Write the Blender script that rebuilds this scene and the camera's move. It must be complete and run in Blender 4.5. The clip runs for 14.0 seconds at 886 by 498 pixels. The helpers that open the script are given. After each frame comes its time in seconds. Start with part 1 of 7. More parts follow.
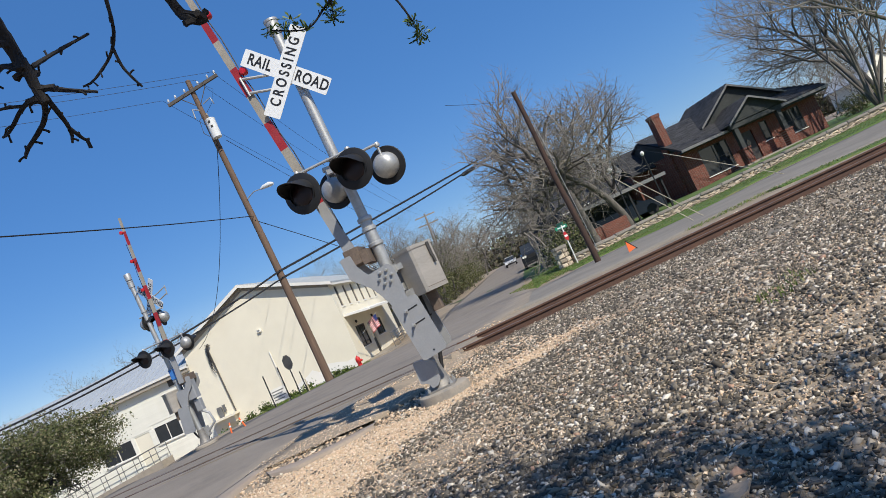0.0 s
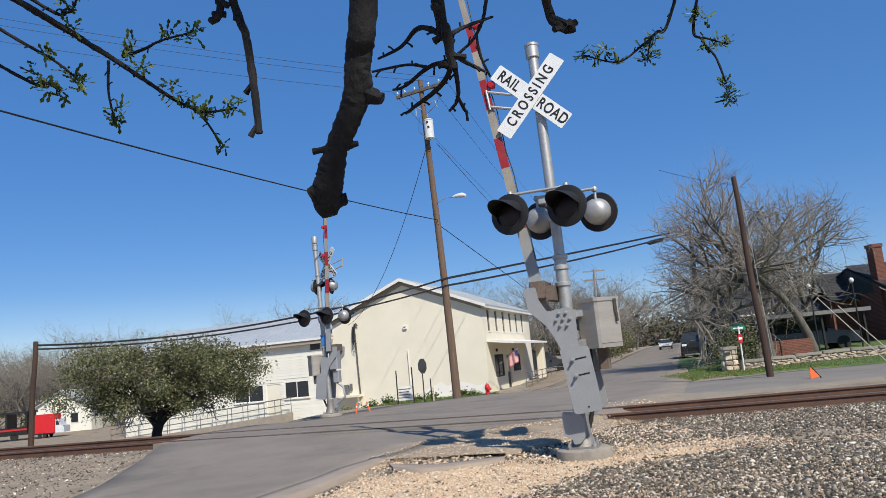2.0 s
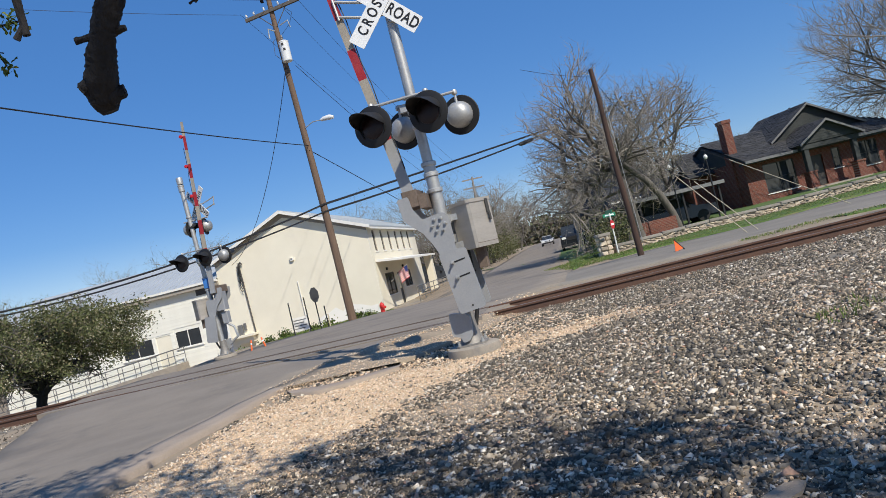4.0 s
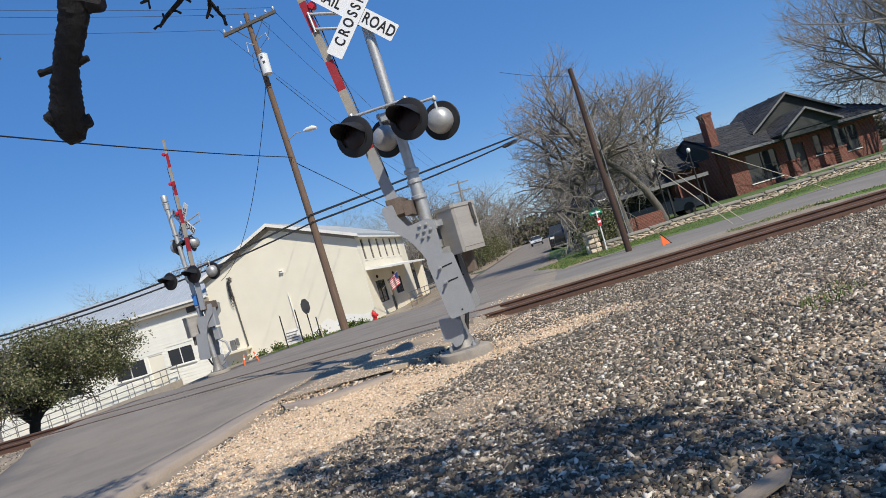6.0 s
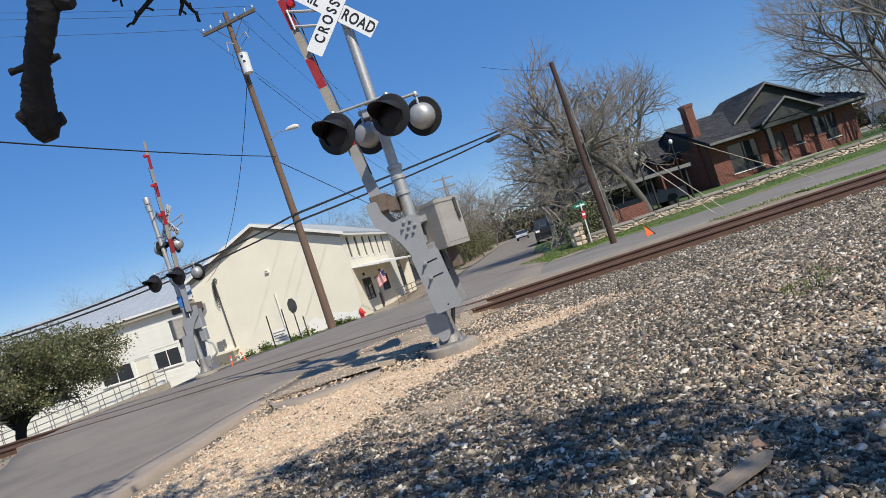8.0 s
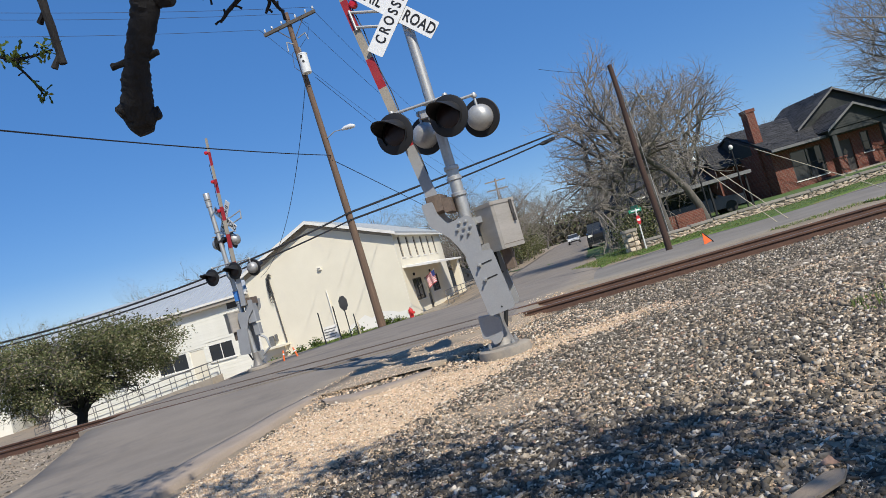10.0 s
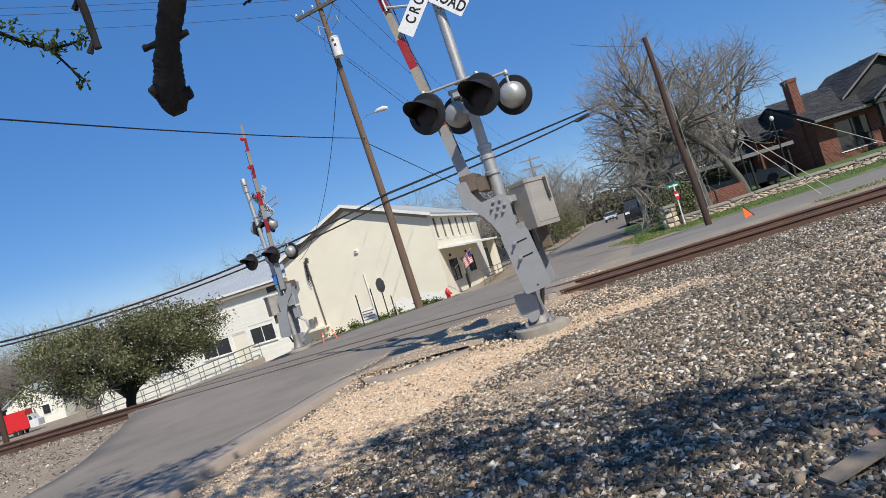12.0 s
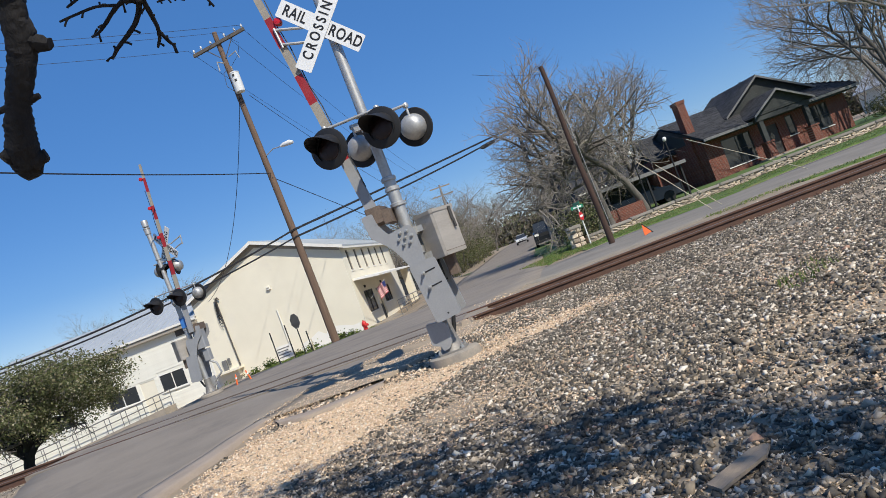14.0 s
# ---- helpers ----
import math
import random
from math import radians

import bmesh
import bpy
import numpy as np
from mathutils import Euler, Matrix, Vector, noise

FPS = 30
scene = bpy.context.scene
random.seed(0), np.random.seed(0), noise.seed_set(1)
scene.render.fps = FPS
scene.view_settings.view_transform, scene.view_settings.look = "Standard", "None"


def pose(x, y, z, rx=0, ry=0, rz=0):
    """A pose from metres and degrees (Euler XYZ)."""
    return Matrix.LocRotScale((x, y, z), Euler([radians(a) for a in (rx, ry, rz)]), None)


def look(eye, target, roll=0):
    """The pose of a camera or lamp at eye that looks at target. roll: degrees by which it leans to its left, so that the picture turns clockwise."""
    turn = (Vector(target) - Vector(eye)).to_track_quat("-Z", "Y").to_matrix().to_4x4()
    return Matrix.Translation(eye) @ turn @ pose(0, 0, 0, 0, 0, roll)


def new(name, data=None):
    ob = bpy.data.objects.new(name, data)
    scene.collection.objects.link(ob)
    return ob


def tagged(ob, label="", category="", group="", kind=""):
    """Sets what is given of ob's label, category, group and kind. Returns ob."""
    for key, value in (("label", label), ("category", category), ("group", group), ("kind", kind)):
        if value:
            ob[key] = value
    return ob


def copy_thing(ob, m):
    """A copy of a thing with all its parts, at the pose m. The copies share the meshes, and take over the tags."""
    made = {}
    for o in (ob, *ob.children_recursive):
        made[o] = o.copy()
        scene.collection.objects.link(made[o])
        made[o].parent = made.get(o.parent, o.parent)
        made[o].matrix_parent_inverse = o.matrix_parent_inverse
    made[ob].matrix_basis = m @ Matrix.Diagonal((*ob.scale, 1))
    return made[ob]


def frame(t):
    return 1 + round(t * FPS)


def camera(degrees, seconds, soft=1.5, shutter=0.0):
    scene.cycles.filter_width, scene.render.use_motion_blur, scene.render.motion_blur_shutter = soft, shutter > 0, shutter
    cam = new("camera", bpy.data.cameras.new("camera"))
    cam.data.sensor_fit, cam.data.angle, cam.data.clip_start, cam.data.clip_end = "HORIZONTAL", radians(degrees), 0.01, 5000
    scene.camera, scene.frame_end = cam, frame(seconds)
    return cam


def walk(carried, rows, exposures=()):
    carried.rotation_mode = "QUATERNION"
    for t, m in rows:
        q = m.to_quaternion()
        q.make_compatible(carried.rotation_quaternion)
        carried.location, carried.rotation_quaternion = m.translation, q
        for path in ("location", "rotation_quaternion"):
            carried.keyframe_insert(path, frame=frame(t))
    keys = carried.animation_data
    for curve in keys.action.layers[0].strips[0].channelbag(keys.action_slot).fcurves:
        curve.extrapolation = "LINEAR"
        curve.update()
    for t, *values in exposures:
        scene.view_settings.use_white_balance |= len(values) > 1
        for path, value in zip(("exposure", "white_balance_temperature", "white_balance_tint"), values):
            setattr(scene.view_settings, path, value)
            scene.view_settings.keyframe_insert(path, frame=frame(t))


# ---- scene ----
cam = camera(63.1, 14.0, soft=0.6)
PATH = [
    (0, (0.439, -0.003, 1.228), (0.832, 1.955, 1.334), -24.8),
    (0.5, (0.366, 0.012, 1.238), (0.783, 1.964, 1.371), -23.6),
    (1, (0.179, 0.062, 1.264), (0.454, 2.031, 1.484), -16.8),
    (1.5, (0.097, 0.049, 1.295), (0.16, 2.026, 1.59), -8.6),
    (2, (0.078, 0.048, 1.293), (0.069, 2.024, 1.605), -5.4),
    (2.5, (0.094, 0.068, 1.268), (0.117, 2.053, 1.517), -6.3),
    (3, (0.162, 0.087, 1.222), (0.301, 2.077, 1.368), -8.9),
    (3.5, (0.191, 0.078, 1.203), (0.446, 2.06, 1.272), -11.6),
    (3.7, (0.193, 0.074, 1.193), (0.457, 2.056, 1.239), -12.5),
    (6, (0.231, 0.039, 1.193), (0.531, 2.016, 1.241), -16.4),
    (6.5, (0.233, 0.033, 1.186), (0.555, 2.007, 1.231), -16.9),
    (7, (0.239, 0.025, 1.183), (0.577, 1.997, 1.217), -17.6),
    (9.5, (0.244, 0.023, 1.168), (0.572, 1.995, 1.191), -17.8),
    (10, (0.187, 0.039, 1.191), (0.39, 2.027, 1.262), -16.1),
    (10.5, (0.139, 0.047, 1.184), (0.209, 2.044, 1.269), -15.2),
    (11, (0.157, 0.026, 1.176), (0.194, 2.025, 1.231), -16.2),
    (11.5, (0.163, 0.03, 1.179), (0.207, 2.028, 1.232), -16.8),
    (12, (0.193, 0.029, 1.17), (0.286, 2.026, 1.219), -17.2),
    (12.5, (0.218, 0.016, 1.169), (0.418, 2.006, 1.208), -17.7),
    (13, (0.224, 0.019, 1.171), (0.493, 2.0, 1.215), -18.4),
    (13.5, (0.228, 0.006, 1.169), (0.518, 1.984, 1.21), -19.0),
    (14, (0.279, -0.018, 1.174), (0.618, 1.952, 1.222), -20.5),
]
walk(cam, [(t, look(eye, target, roll)) for t, eye, target, roll in PATH])

# ---- light ----
SUN_EL, SUN_AZ = 45.0, 156.0          # degrees above the horizon; from +y towards +x
scene.view_settings.exposure = 0.08
world = bpy.data.worlds.new("world")
scene.world = world
world.use_nodes = True
wn = world.node_tree
sky = wn.nodes.new("ShaderNodeTexSky")
sky.sky_type, sky.sun_disc = "NISHITA", False
sky.sun_elevation, sky.sun_rotation = radians(SUN_EL), radians(SUN_AZ)
sky.air_density, sky.dust_density, sky.ozone_density, sky.altitude = 0.9, 0.25, 2.2, 0
tint = wn.nodes.new("ShaderNodeHueSaturation")
tint.inputs["Hue"].default_value = 0.508
wn.links.new(sky.outputs[0], tint.inputs["Color"])
even = wn.nodes.new("ShaderNodeMixRGB")           # a clear, evenly azure spring sky
glare = wn.nodes.new("ShaderNodeRGBToBW")           # the sky pales where it is bright, towards the sun
pale = wn.nodes.new("ShaderNodeMapRange")
pale.inputs[1].default_value, pale.inputs[2].default_value = 5.5, 13.0
pale.inputs[3].default_value, pale.inputs[4].default_value = 0.46, 0.0
wn.links.new(sky.outputs[0], glare.inputs[0])
wn.links.new(glare.outputs[0], pale.inputs[0])
wn.links.new(pale.outputs[0], even.inputs[0])
deep = wn.nodes.new("ShaderNodeMapRange")
deep.inputs[1].default_value, deep.inputs[2].default_value = 5.5, 13.0
deep.inputs[3].default_value, deep.inputs[4].default_value = 1.34, 0.5
wn.links.new(glare.outputs[0], deep.inputs[0])
wn.links.new(deep.outputs[0], tint.inputs["Saturation"])
even.inputs[2].default_value = (0.88, 2.45, 6.0, 1)
wn.links.new(tint.outputs[0], even.inputs[1])
wn.links.new(even.outputs[0], wn.nodes["Background"].inputs[0])
wn.nodes["Background"].inputs[1].default_value = 0.108
sun_data = bpy.data.lights.new("sun", "SUN")
sun_data.energy, sun_data.angle, sun_data.color = 4.6, radians(0.53), (1.0, 0.94, 0.83)
sun = new("sun", sun_data)
_az, _el = radians(SUN_AZ), radians(SUN_EL)
TO_SUN = Vector((math.sin(_az) * math.cos(_el), math.cos(_az) * math.cos(_el), math.sin(_el)))
sun.matrix_world = look(TO_SUN * 60, (0, 0, 0))

# ---- materials ----
def mat(name, c1, c2=None, rough=0.8, metal=0.0, scale=8.0, fine=60.0, bump=0.15, c3=None, spot=0.62, vary=0.0, island=0.0,
        stretch=(1, 1, 1), dist=0.01, spec=0.5):
    """Two-scale noise colour, optional spots of c3, optional variation per object or per island, fine relief."""
    m = bpy.data.materials.new(name)
    m.use_nodes = True
    nt = m.node_tree
    b = nt.nodes["Principled BSDF"]
    b.inputs["Roughness"].default_value, b.inputs["Metallic"].default_value = rough, metal
    b.inputs["Specular IOR Level"].default_value = spec
    c2 = c2 or tuple(v * 0.75 for v in c1)
    def node(kind, **kw):
        n = nt.nodes.new(kind)
        for k, v in kw.items():
            n.inputs[k].default_value = v
        return n
    tc = node("ShaderNodeTexCoord")
    mp = node("ShaderNodeMapping", Scale=stretch)
    nt.links.new(tc.outputs["Object"], mp.inputs[0])
    n1 = node("ShaderNodeTexNoise", Scale=scale, Detail=5.0, Roughness=0.6)
    n2 = node("ShaderNodeTexNoise", Scale=fine, Detail=3.0, Roughness=0.6)
    for n in (n1, n2):
        nt.links.new(mp.outputs[0], n.inputs["Vector"])
    add = nt.nodes.new("ShaderNodeMath"); add.operation = "MULTIPLY_ADD"
    add.inputs[1].default_value = 0.45
    nt.links.new(n2.outputs[0], add.inputs[0])
    mul = nt.nodes.new("ShaderNodeMath"); mul.operation = "MULTIPLY"; mul.inputs[1].default_value = 0.62
    nt.links.new(n1.outputs[0], mul.inputs[0]); nt.links.new(mul.outputs[0], add.inputs[2])
    ramp = nt.nodes.new("ShaderNodeValToRGB")
    ramp.color_ramp.elements[0].position, ramp.color_ramp.elements[1].position = 0.36, 0.68
    ramp.color_ramp.elements[0].color, ramp.color_ramp.elements[1].color = (*c2, 1), (*c1, 1)
    nt.links.new(add.outputs[0], ramp.inputs[0])
    col = ramp.outputs[0]
    if c3:
        n3 = node("ShaderNodeTexNoise", Scale=scale * 0.37, Detail=6.0, Roughness=0.7)
        nt.links.new(mp.outputs[0], n3.inputs["Vector"])
        r3 = nt.nodes.new("ShaderNodeValToRGB")
        r3.color_ramp.elements[0].position, r3.color_ramp.elements[1].position = spot - 0.06, spot + 0.06
        nt.links.new(n3.outputs[0], r3.inputs[0])
        mx = nt.nodes.new("ShaderNodeMix"); mx.data_type = "RGBA"
        nt.links.new(r3.outputs[0], mx.inputs[0]); nt.links.new(col, mx.inputs[6]); mx.inputs[7].default_value = (*c3, 1)
        col = mx.outputs[2]
    if vary or island:
        if vary:
            src = nt.nodes.new("ShaderNodeObjectInfo").outputs["Random"]
        else:
            src = nt.nodes.new("ShaderNodeNewGeometry").outputs["Random Per Island"]
        mr = nt.nodes.new("ShaderNodeMapRange")
        mr.inputs[3].default_value, mr.inputs[4].default_value = 1 - (vary or island), 1 + (vary or island)
        nt.links.new(src, mr.inputs[0])
        vm = nt.nodes.new("ShaderNodeVectorMath"); vm.operation = "SCALE"
        nt.links.new(col, vm.inputs[0]); nt.links.new(mr.outputs[0], vm.inputs["Scale"])
        col = vm.outputs[0]
    nt.links.new(col, b.inputs["Base Color"])
    if bump:
        bp = node("ShaderNodeBump", Strength=bump, Distance=dist)
        nt.links.new(add.outputs[0], bp.inputs["Height"]); nt.links.new(bp.outputs[0], b.inputs["Normal"])
    return m


def island_palette(name, colours, rough=0.85, fine=40.0, amount=0.25):
    """A stone or leaf stuff: each island takes one of the colours, with a fine grain."""
    m = bpy.data.materials.new(name)
    m.use_nodes = True
    nt = m.node_tree
    b = nt.nodes["Principled BSDF"]
    b.inputs["Specular IOR Level"].default_value = 0.2
    b.inputs["Roughness"].default_value = rough
    g = nt.nodes.new("ShaderNodeNewGeometry")
    ramp = nt.nodes.new("ShaderNodeValToRGB")
    ramp.color_ramp.interpolation = "CONSTANT"
    el = ramp.color_ramp.elements
    while len(el) < len(colours):
        el.new(0.5)
    for i, (pos, c) in enumerate(colours):
        el[i].position, el[i].color = pos, (*c, 1)
    nt.links.new(g.outputs["Random Per Island"], ramp.inputs[0])
    tc = nt.nodes.new("ShaderNodeTexCoord")
    n = nt.nodes.new("ShaderNodeTexNoise"); n.inputs["Scale"].default_value = fine
    nt.links.new(tc.outputs["Object"], n.inputs["Vector"])
    mr = nt.nodes.new("ShaderNodeMapRange")
    mr.inputs[1].default_value, mr.inputs[2].default_value = 0.3, 0.7
    mr.inputs[3].default_value, mr.inputs[4].default_value = 1 - amount, 1 + amount
    nt.links.new(n.outputs[0], mr.inputs[0])
    vm = nt.nodes.new("ShaderNodeVectorMath"); vm.operation = "SCALE"
    nt.links.new(ramp.outputs[0], vm.inputs[0]); nt.links.new(mr.outputs[0], vm.inputs["Scale"])
    nt.links.new(vm.outputs[0], b.inputs["Base Color"])
    return m


def glassy(name, c, rough=0.06):
    return mat(name, c, tuple(v * 0.8 for v in c), rough=rough, scale=1.5, fine=9, bump=0.02)


M = {}
M["asphalt"] = mat("asphalt", (0.265, 0.23, 0.19), (0.195, 0.168, 0.14), rough=0.9, scale=0.9, fine=70, bump=0.35, c3=(0.17, 0.15, 0.13), spot=0.6, spec=0.15)
M["side_asphalt"] = mat("side_asphalt", (0.26, 0.235, 0.2), (0.18, 0.163, 0.14), rough=0.9, scale=0.7, fine=60, bump=0.3, spec=0.15)
M["dirt"] = mat("dirt", (0.36, 0.29, 0.21), (0.23, 0.185, 0.135), rough=0.95, scale=1.3, fine=45, bump=0.5, c3=(0.15, 0.14, 0.12), spot=0.6, spec=0.15)
M["tan"] = mat("tan_grit", (0.62, 0.47, 0.30), (0.44, 0.34, 0.23), rough=0.95, scale=3, fine=60, bump=0.6)
M["grass"] = mat("grass_turf", (0.10, 0.165, 0.035), (0.06, 0.095, 0.022), rough=0.95, scale=1.1, fine=30, bump=0.5, c3=(0.17, 0.15, 0.07), spot=0.64)
M["blade"] = island_palette("grass_blade", [(0, (0.085, 0.135, 0.03)), (0.35, (0.13, 0.18, 0.045)), (0.7, (0.17, 0.195, 0.065)), (0.9, (0.27, 0.23, 0.12))])
M["ballast"] = island_palette("ballast_stone", [(0, (0.08, 0.07, 0.057)), (0.2, (0.135, 0.117, 0.094)), (0.42, (0.20, 0.172, 0.136)), (0.58, (0.32, 0.255, 0.18)), (0.68, (0.105, 0.092, 0.074)), (0.80, (0.42, 0.355, 0.275)), (0.895, (0.68, 0.61, 0.51)), (0.985, (0.42, 0.26, 0.18))])
M["chip"] = island_palette("tan_chip", [(0, (0.65, 0.47, 0.31)), (0.3, (0.73, 0.56, 0.40)), (0.6, (0.56, 0.40, 0.265)), (0.8, (0.79, 0.67, 0.52)), (0.94, (0.31, 0.26, 0.21))])
M["concrete"] = mat("concrete", (0.36, 0.315, 0.255), (0.26, 0.225, 0.18), rough=0.9, scale=3, fine=60, bump=0.3, c3=(0.2, 0.185, 0.165))
M["curb"] = mat("worn_concrete_edge", (0.36, 0.29, 0.225), (0.27, 0.215, 0.165), rough=0.92, scale=2.2, fine=50, bump=0.4)
M["rust"] = mat("rusty_rail", (0.125, 0.064, 0.04), (0.07, 0.038, 0.027), rough=0.8, scale=3, fine=40, bump=0.3)
M["railtop"] = mat("worn_rail_top", (0.36, 0.31, 0.27), (0.24, 0.17, 0.12), rough=0.42, metal=0.7, scale=2, fine=20, bump=0.05)
M["tie"] = mat("weathered_tie", (0.12, 0.085, 0.06), (0.07, 0.052, 0.04), rough=0.95, scale=3, fine=40, bump=0.5, vary=0.25)
M["galv"] = mat("galvanised_steel", (0.50, 0.50, 0.485), (0.38, 0.38, 0.37), rough=0.5, metal=0.6, scale=5, fine=40, bump=0.06, c3=(0.42, 0.41, 0.38), spot=0.66)
M["plate"] = mat("grey_painted_steel", (0.34, 0.345, 0.35), (0.285, 0.29, 0.295), rough=0.55, metal=0.2, scale=4, fine=50, bump=0.05, c3=(0.50, 0.50, 0.49), spot=0.68)
M["boxmetal"] = mat("brushed_aluminium", (0.47, 0.425, 0.37), (0.37, 0.335, 0.29), rough=0.45, metal=0.35, scale=2.5, fine=30, bump=0.05, stretch=(1, 1, 4))
M["saddle"] = mat("weathered_steel", (0.20, 0.15, 0.115), (0.12, 0.09, 0.07), rough=0.7, metal=0.3, scale=5, fine=40, bump=0.1)
M["base_metal"] = mat("tarnished_casting", (0.30, 0.28, 0.255), (0.19, 0.178, 0.16), rough=0.6, metal=0.35, scale=5, fine=40, bump=0.1)
M["black"] = mat("black_paint", (0.012, 0.012, 0.013), (0.008, 0.008, 0.009), rough=0.6, scale=6, fine=60, bump=0.05, c3=(0.025, 0.025, 0.025), spot=0.66)
# red taken almost to black: the hood's shadow is in the lens colour
M["lens"] = mat("hood_shaded_red_lens", (0.012, 0.002, 0.003), (0.008, 0.001, 0.002), rough=0.45, scale=60, fine=120, bump=0.25)
M["armlens"] = mat("red_arm_lens", (0.55, 0.02, 0.03), (0.45, 0.015, 0.025), rough=0.2, scale=20, fine=60, bump=0.05)
M["red"] = mat("red_reflective_stripe", (0.34, 0.02, 0.025), (0.26, 0.016, 0.02), rough=0.45, scale=5, fine=60, bump=0.03, c3=(0.30, 0.05, 0.05), spot=0.66)
# grey-tan white: the arm's shadow side and its dirt, both in the colour
M["white"] = mat("shaded_dirty_white_stripe", (0.36, 0.325, 0.265), (0.26, 0.23, 0.185), rough=0.5, scale=5, fine=60, bump=0.03)
M["sign_white"] = mat("white_sign_sheet", (0.80, 0.81, 0.80), (0.74, 0.75, 0.745), rough=0.5, scale=4, fine=80, bump=0.02)
M["letter"] = mat("black_letter_sheet", (0.012, 0.012, 0.013), rough=0.5, bump=0)
M["pole_wood"] = mat("utility_pole_wood", (0.18, 0.118, 0.08), (0.105, 0.068, 0.047), rough=0.9, scale=4, fine=30, bump=0.5, stretch=(3, 3, 0.25), c3=(0.11, 0.07, 0.045))
M["pole_dark"] = mat("creosoted_pole_wood", (0.075, 0.042, 0.03), (0.04, 0.025, 0.019), rough=0.9, scale=4, fine=30, bump=0.5, stretch=(3, 3, 0.25))
M["arm_wood"] = mat("dark_weathered_arm_wood", (0.13, 0.115, 0.10), (0.06, 0.053, 0.047), rough=0.9, scale=6, fine=30, bump=0.4)
M["pole_grey"] = mat("silvered_pole_wood", (0.30, 0.27, 0.235), (0.20, 0.18, 0.155), rough=0.9, scale=4, fine=30, bump=0.4, stretch=(3, 3, 0.25))
M["cable"] = mat("black_cable", (0.018, 0.018, 0.02), rough=0.6, bump=0)
M["stucco"] = mat("cream_stucco", (0.80, 0.745, 0.60), (0.72, 0.665, 0.53), rough=0.9, scale=0.6, fine=25, bump=0.12, c3=(0.70, 0.65, 0.54), spot=0.6)
M["patch"] = mat("white_repaint_patch", (0.82, 0.80, 0.74), (0.77, 0.745, 0.68), rough=0.9, scale=1, fine=25, bump=0.1)
M["siding"] = mat("cream_siding", (0.82, 0.80, 0.70), (0.74, 0.72, 0.62), rough=0.75, scale=1.2, fine=25, bump=0.08, vary=0.04)
M["trim"] = mat("white_trim", (0.80, 0.78, 0.72), (0.70, 0.68, 0.62), rough=0.7, scale=3, fine=40, bump=0.05)
M["metal_roof"] = mat("grey_metal_roof", (0.52, 0.54, 0.54), (0.43, 0.45, 0.455), rough=0.45, metal=0.25, scale=0.7, fine=9, bump=0.05)
# taupe that puts the shade under the hall eaves into the board colour
M["eave_shade"] = mat("taupe_eave_shade_board", (0.36, 0.32, 0.265), (0.29, 0.26, 0.215), rough=0.85, scale=2, fine=30, bump=0.1)
M["glass"] = glassy("window_glass", (0.035, 0.04, 0.045))
M["darkframe"] = mat("dark_window_frame", (0.06, 0.055, 0.05), rough=0.6, bump=0.05)
M["pipe"] = mat("grey_handrail_pipe", (0.24, 0.235, 0.225), (0.17, 0.166, 0.16), rough=0.55, metal=0.5, scale=6, bump=0.05)
M["brick"] = mat("red_brick", (0.22, 0.06, 0.042), (0.15, 0.043, 0.032), rough=0.9, scale=2.5, fine=40, bump=0.3, vary=0.22, island=0.0)
M["brick_far"] = mat("red_brick_wall", (0.22, 0.06, 0.042), (0.14, 0.042, 0.032), rough=0.9, scale=2.2, fine=14, bump=0.4, island=0.28)
M["mortar"] = mat("mortar", (0.46, 0.39, 0.31), (0.33, 0.275, 0.22), rough=0.95, scale=3, fine=40, bump=0.3)
M["shingle"] = mat("charcoal_shingle", (0.044, 0.044, 0.046), (0.026, 0.026, 0.028), rough=0.9, scale=1.4, fine=30, bump=0.5, island=0.35)
M["darkwood"] = mat("dark_stained_board", (0.045, 0.05, 0.048), (0.03, 0.033, 0.032), rough=0.8, scale=3, fine=30, bump=0.2)
M["limestone"] = mat("cream_limestone", (0.64, 0.54, 0.41), (0.36, 0.285, 0.20), rough=0.9, scale=3.5, fine=30, bump=0.5, vary=0.45)
M["capstone"] = mat("grey_cap_stone", (0.34, 0.30, 0.25), (0.22, 0.195, 0.165), rough=0.9, scale=3, fine=30, bump=0.4, vary=0.15)
M["bark"] = mat("grey_bark", (0.17, 0.15, 0.13), (0.085, 0.075, 0.066), rough=0.95, scale=5, fine=40, bump=0.8, stretch=(2, 2, 0.5))
# near-black: the shade on the near limbs is put into the bark colour
M["bark_near"] = mat("shade_dark_fissured_bark", (0.021, 0.019, 0.019), (0.008, 0.0075, 0.008), rough=0.95, scale=28, fine=140, bump=1.0, stretch=(1.6, 1.6, 0.6), dist=0.006)
M["twig"] = mat("pale_twig", (0.30, 0.265, 0.225), (0.17, 0.15, 0.127), rough=0.95, scale=5, fine=30, bump=0.1)
M["bud_leaf"] = island_palette("young_leaf", [(0, (0.045, 0.075, 0.018)), (0.35, (0.075, 0.11, 0.025)), (0.7, (0.12, 0.155, 0.035)), (0.92, (0.24, 0.26, 0.07))])
M["oak_leaf"] = island_palette("oak_leaf", [(0, (0.06, 0.073, 0.03)), (0.25, (0.098, 0.112, 0.045)), (0.5, (0.135, 0.142, 0.062)), (0.74, (0.18, 0.155, 0.088)), (0.88, (0.27, 0.255, 0.17))])
M["spring_leaf"] = island_palette("sparse_spring_leaf", [(0, (0.085, 0.095, 0.038)), (0.5, (0.125, 0.13, 0.055)), (0.85, (0.18, 0.17, 0.085))])
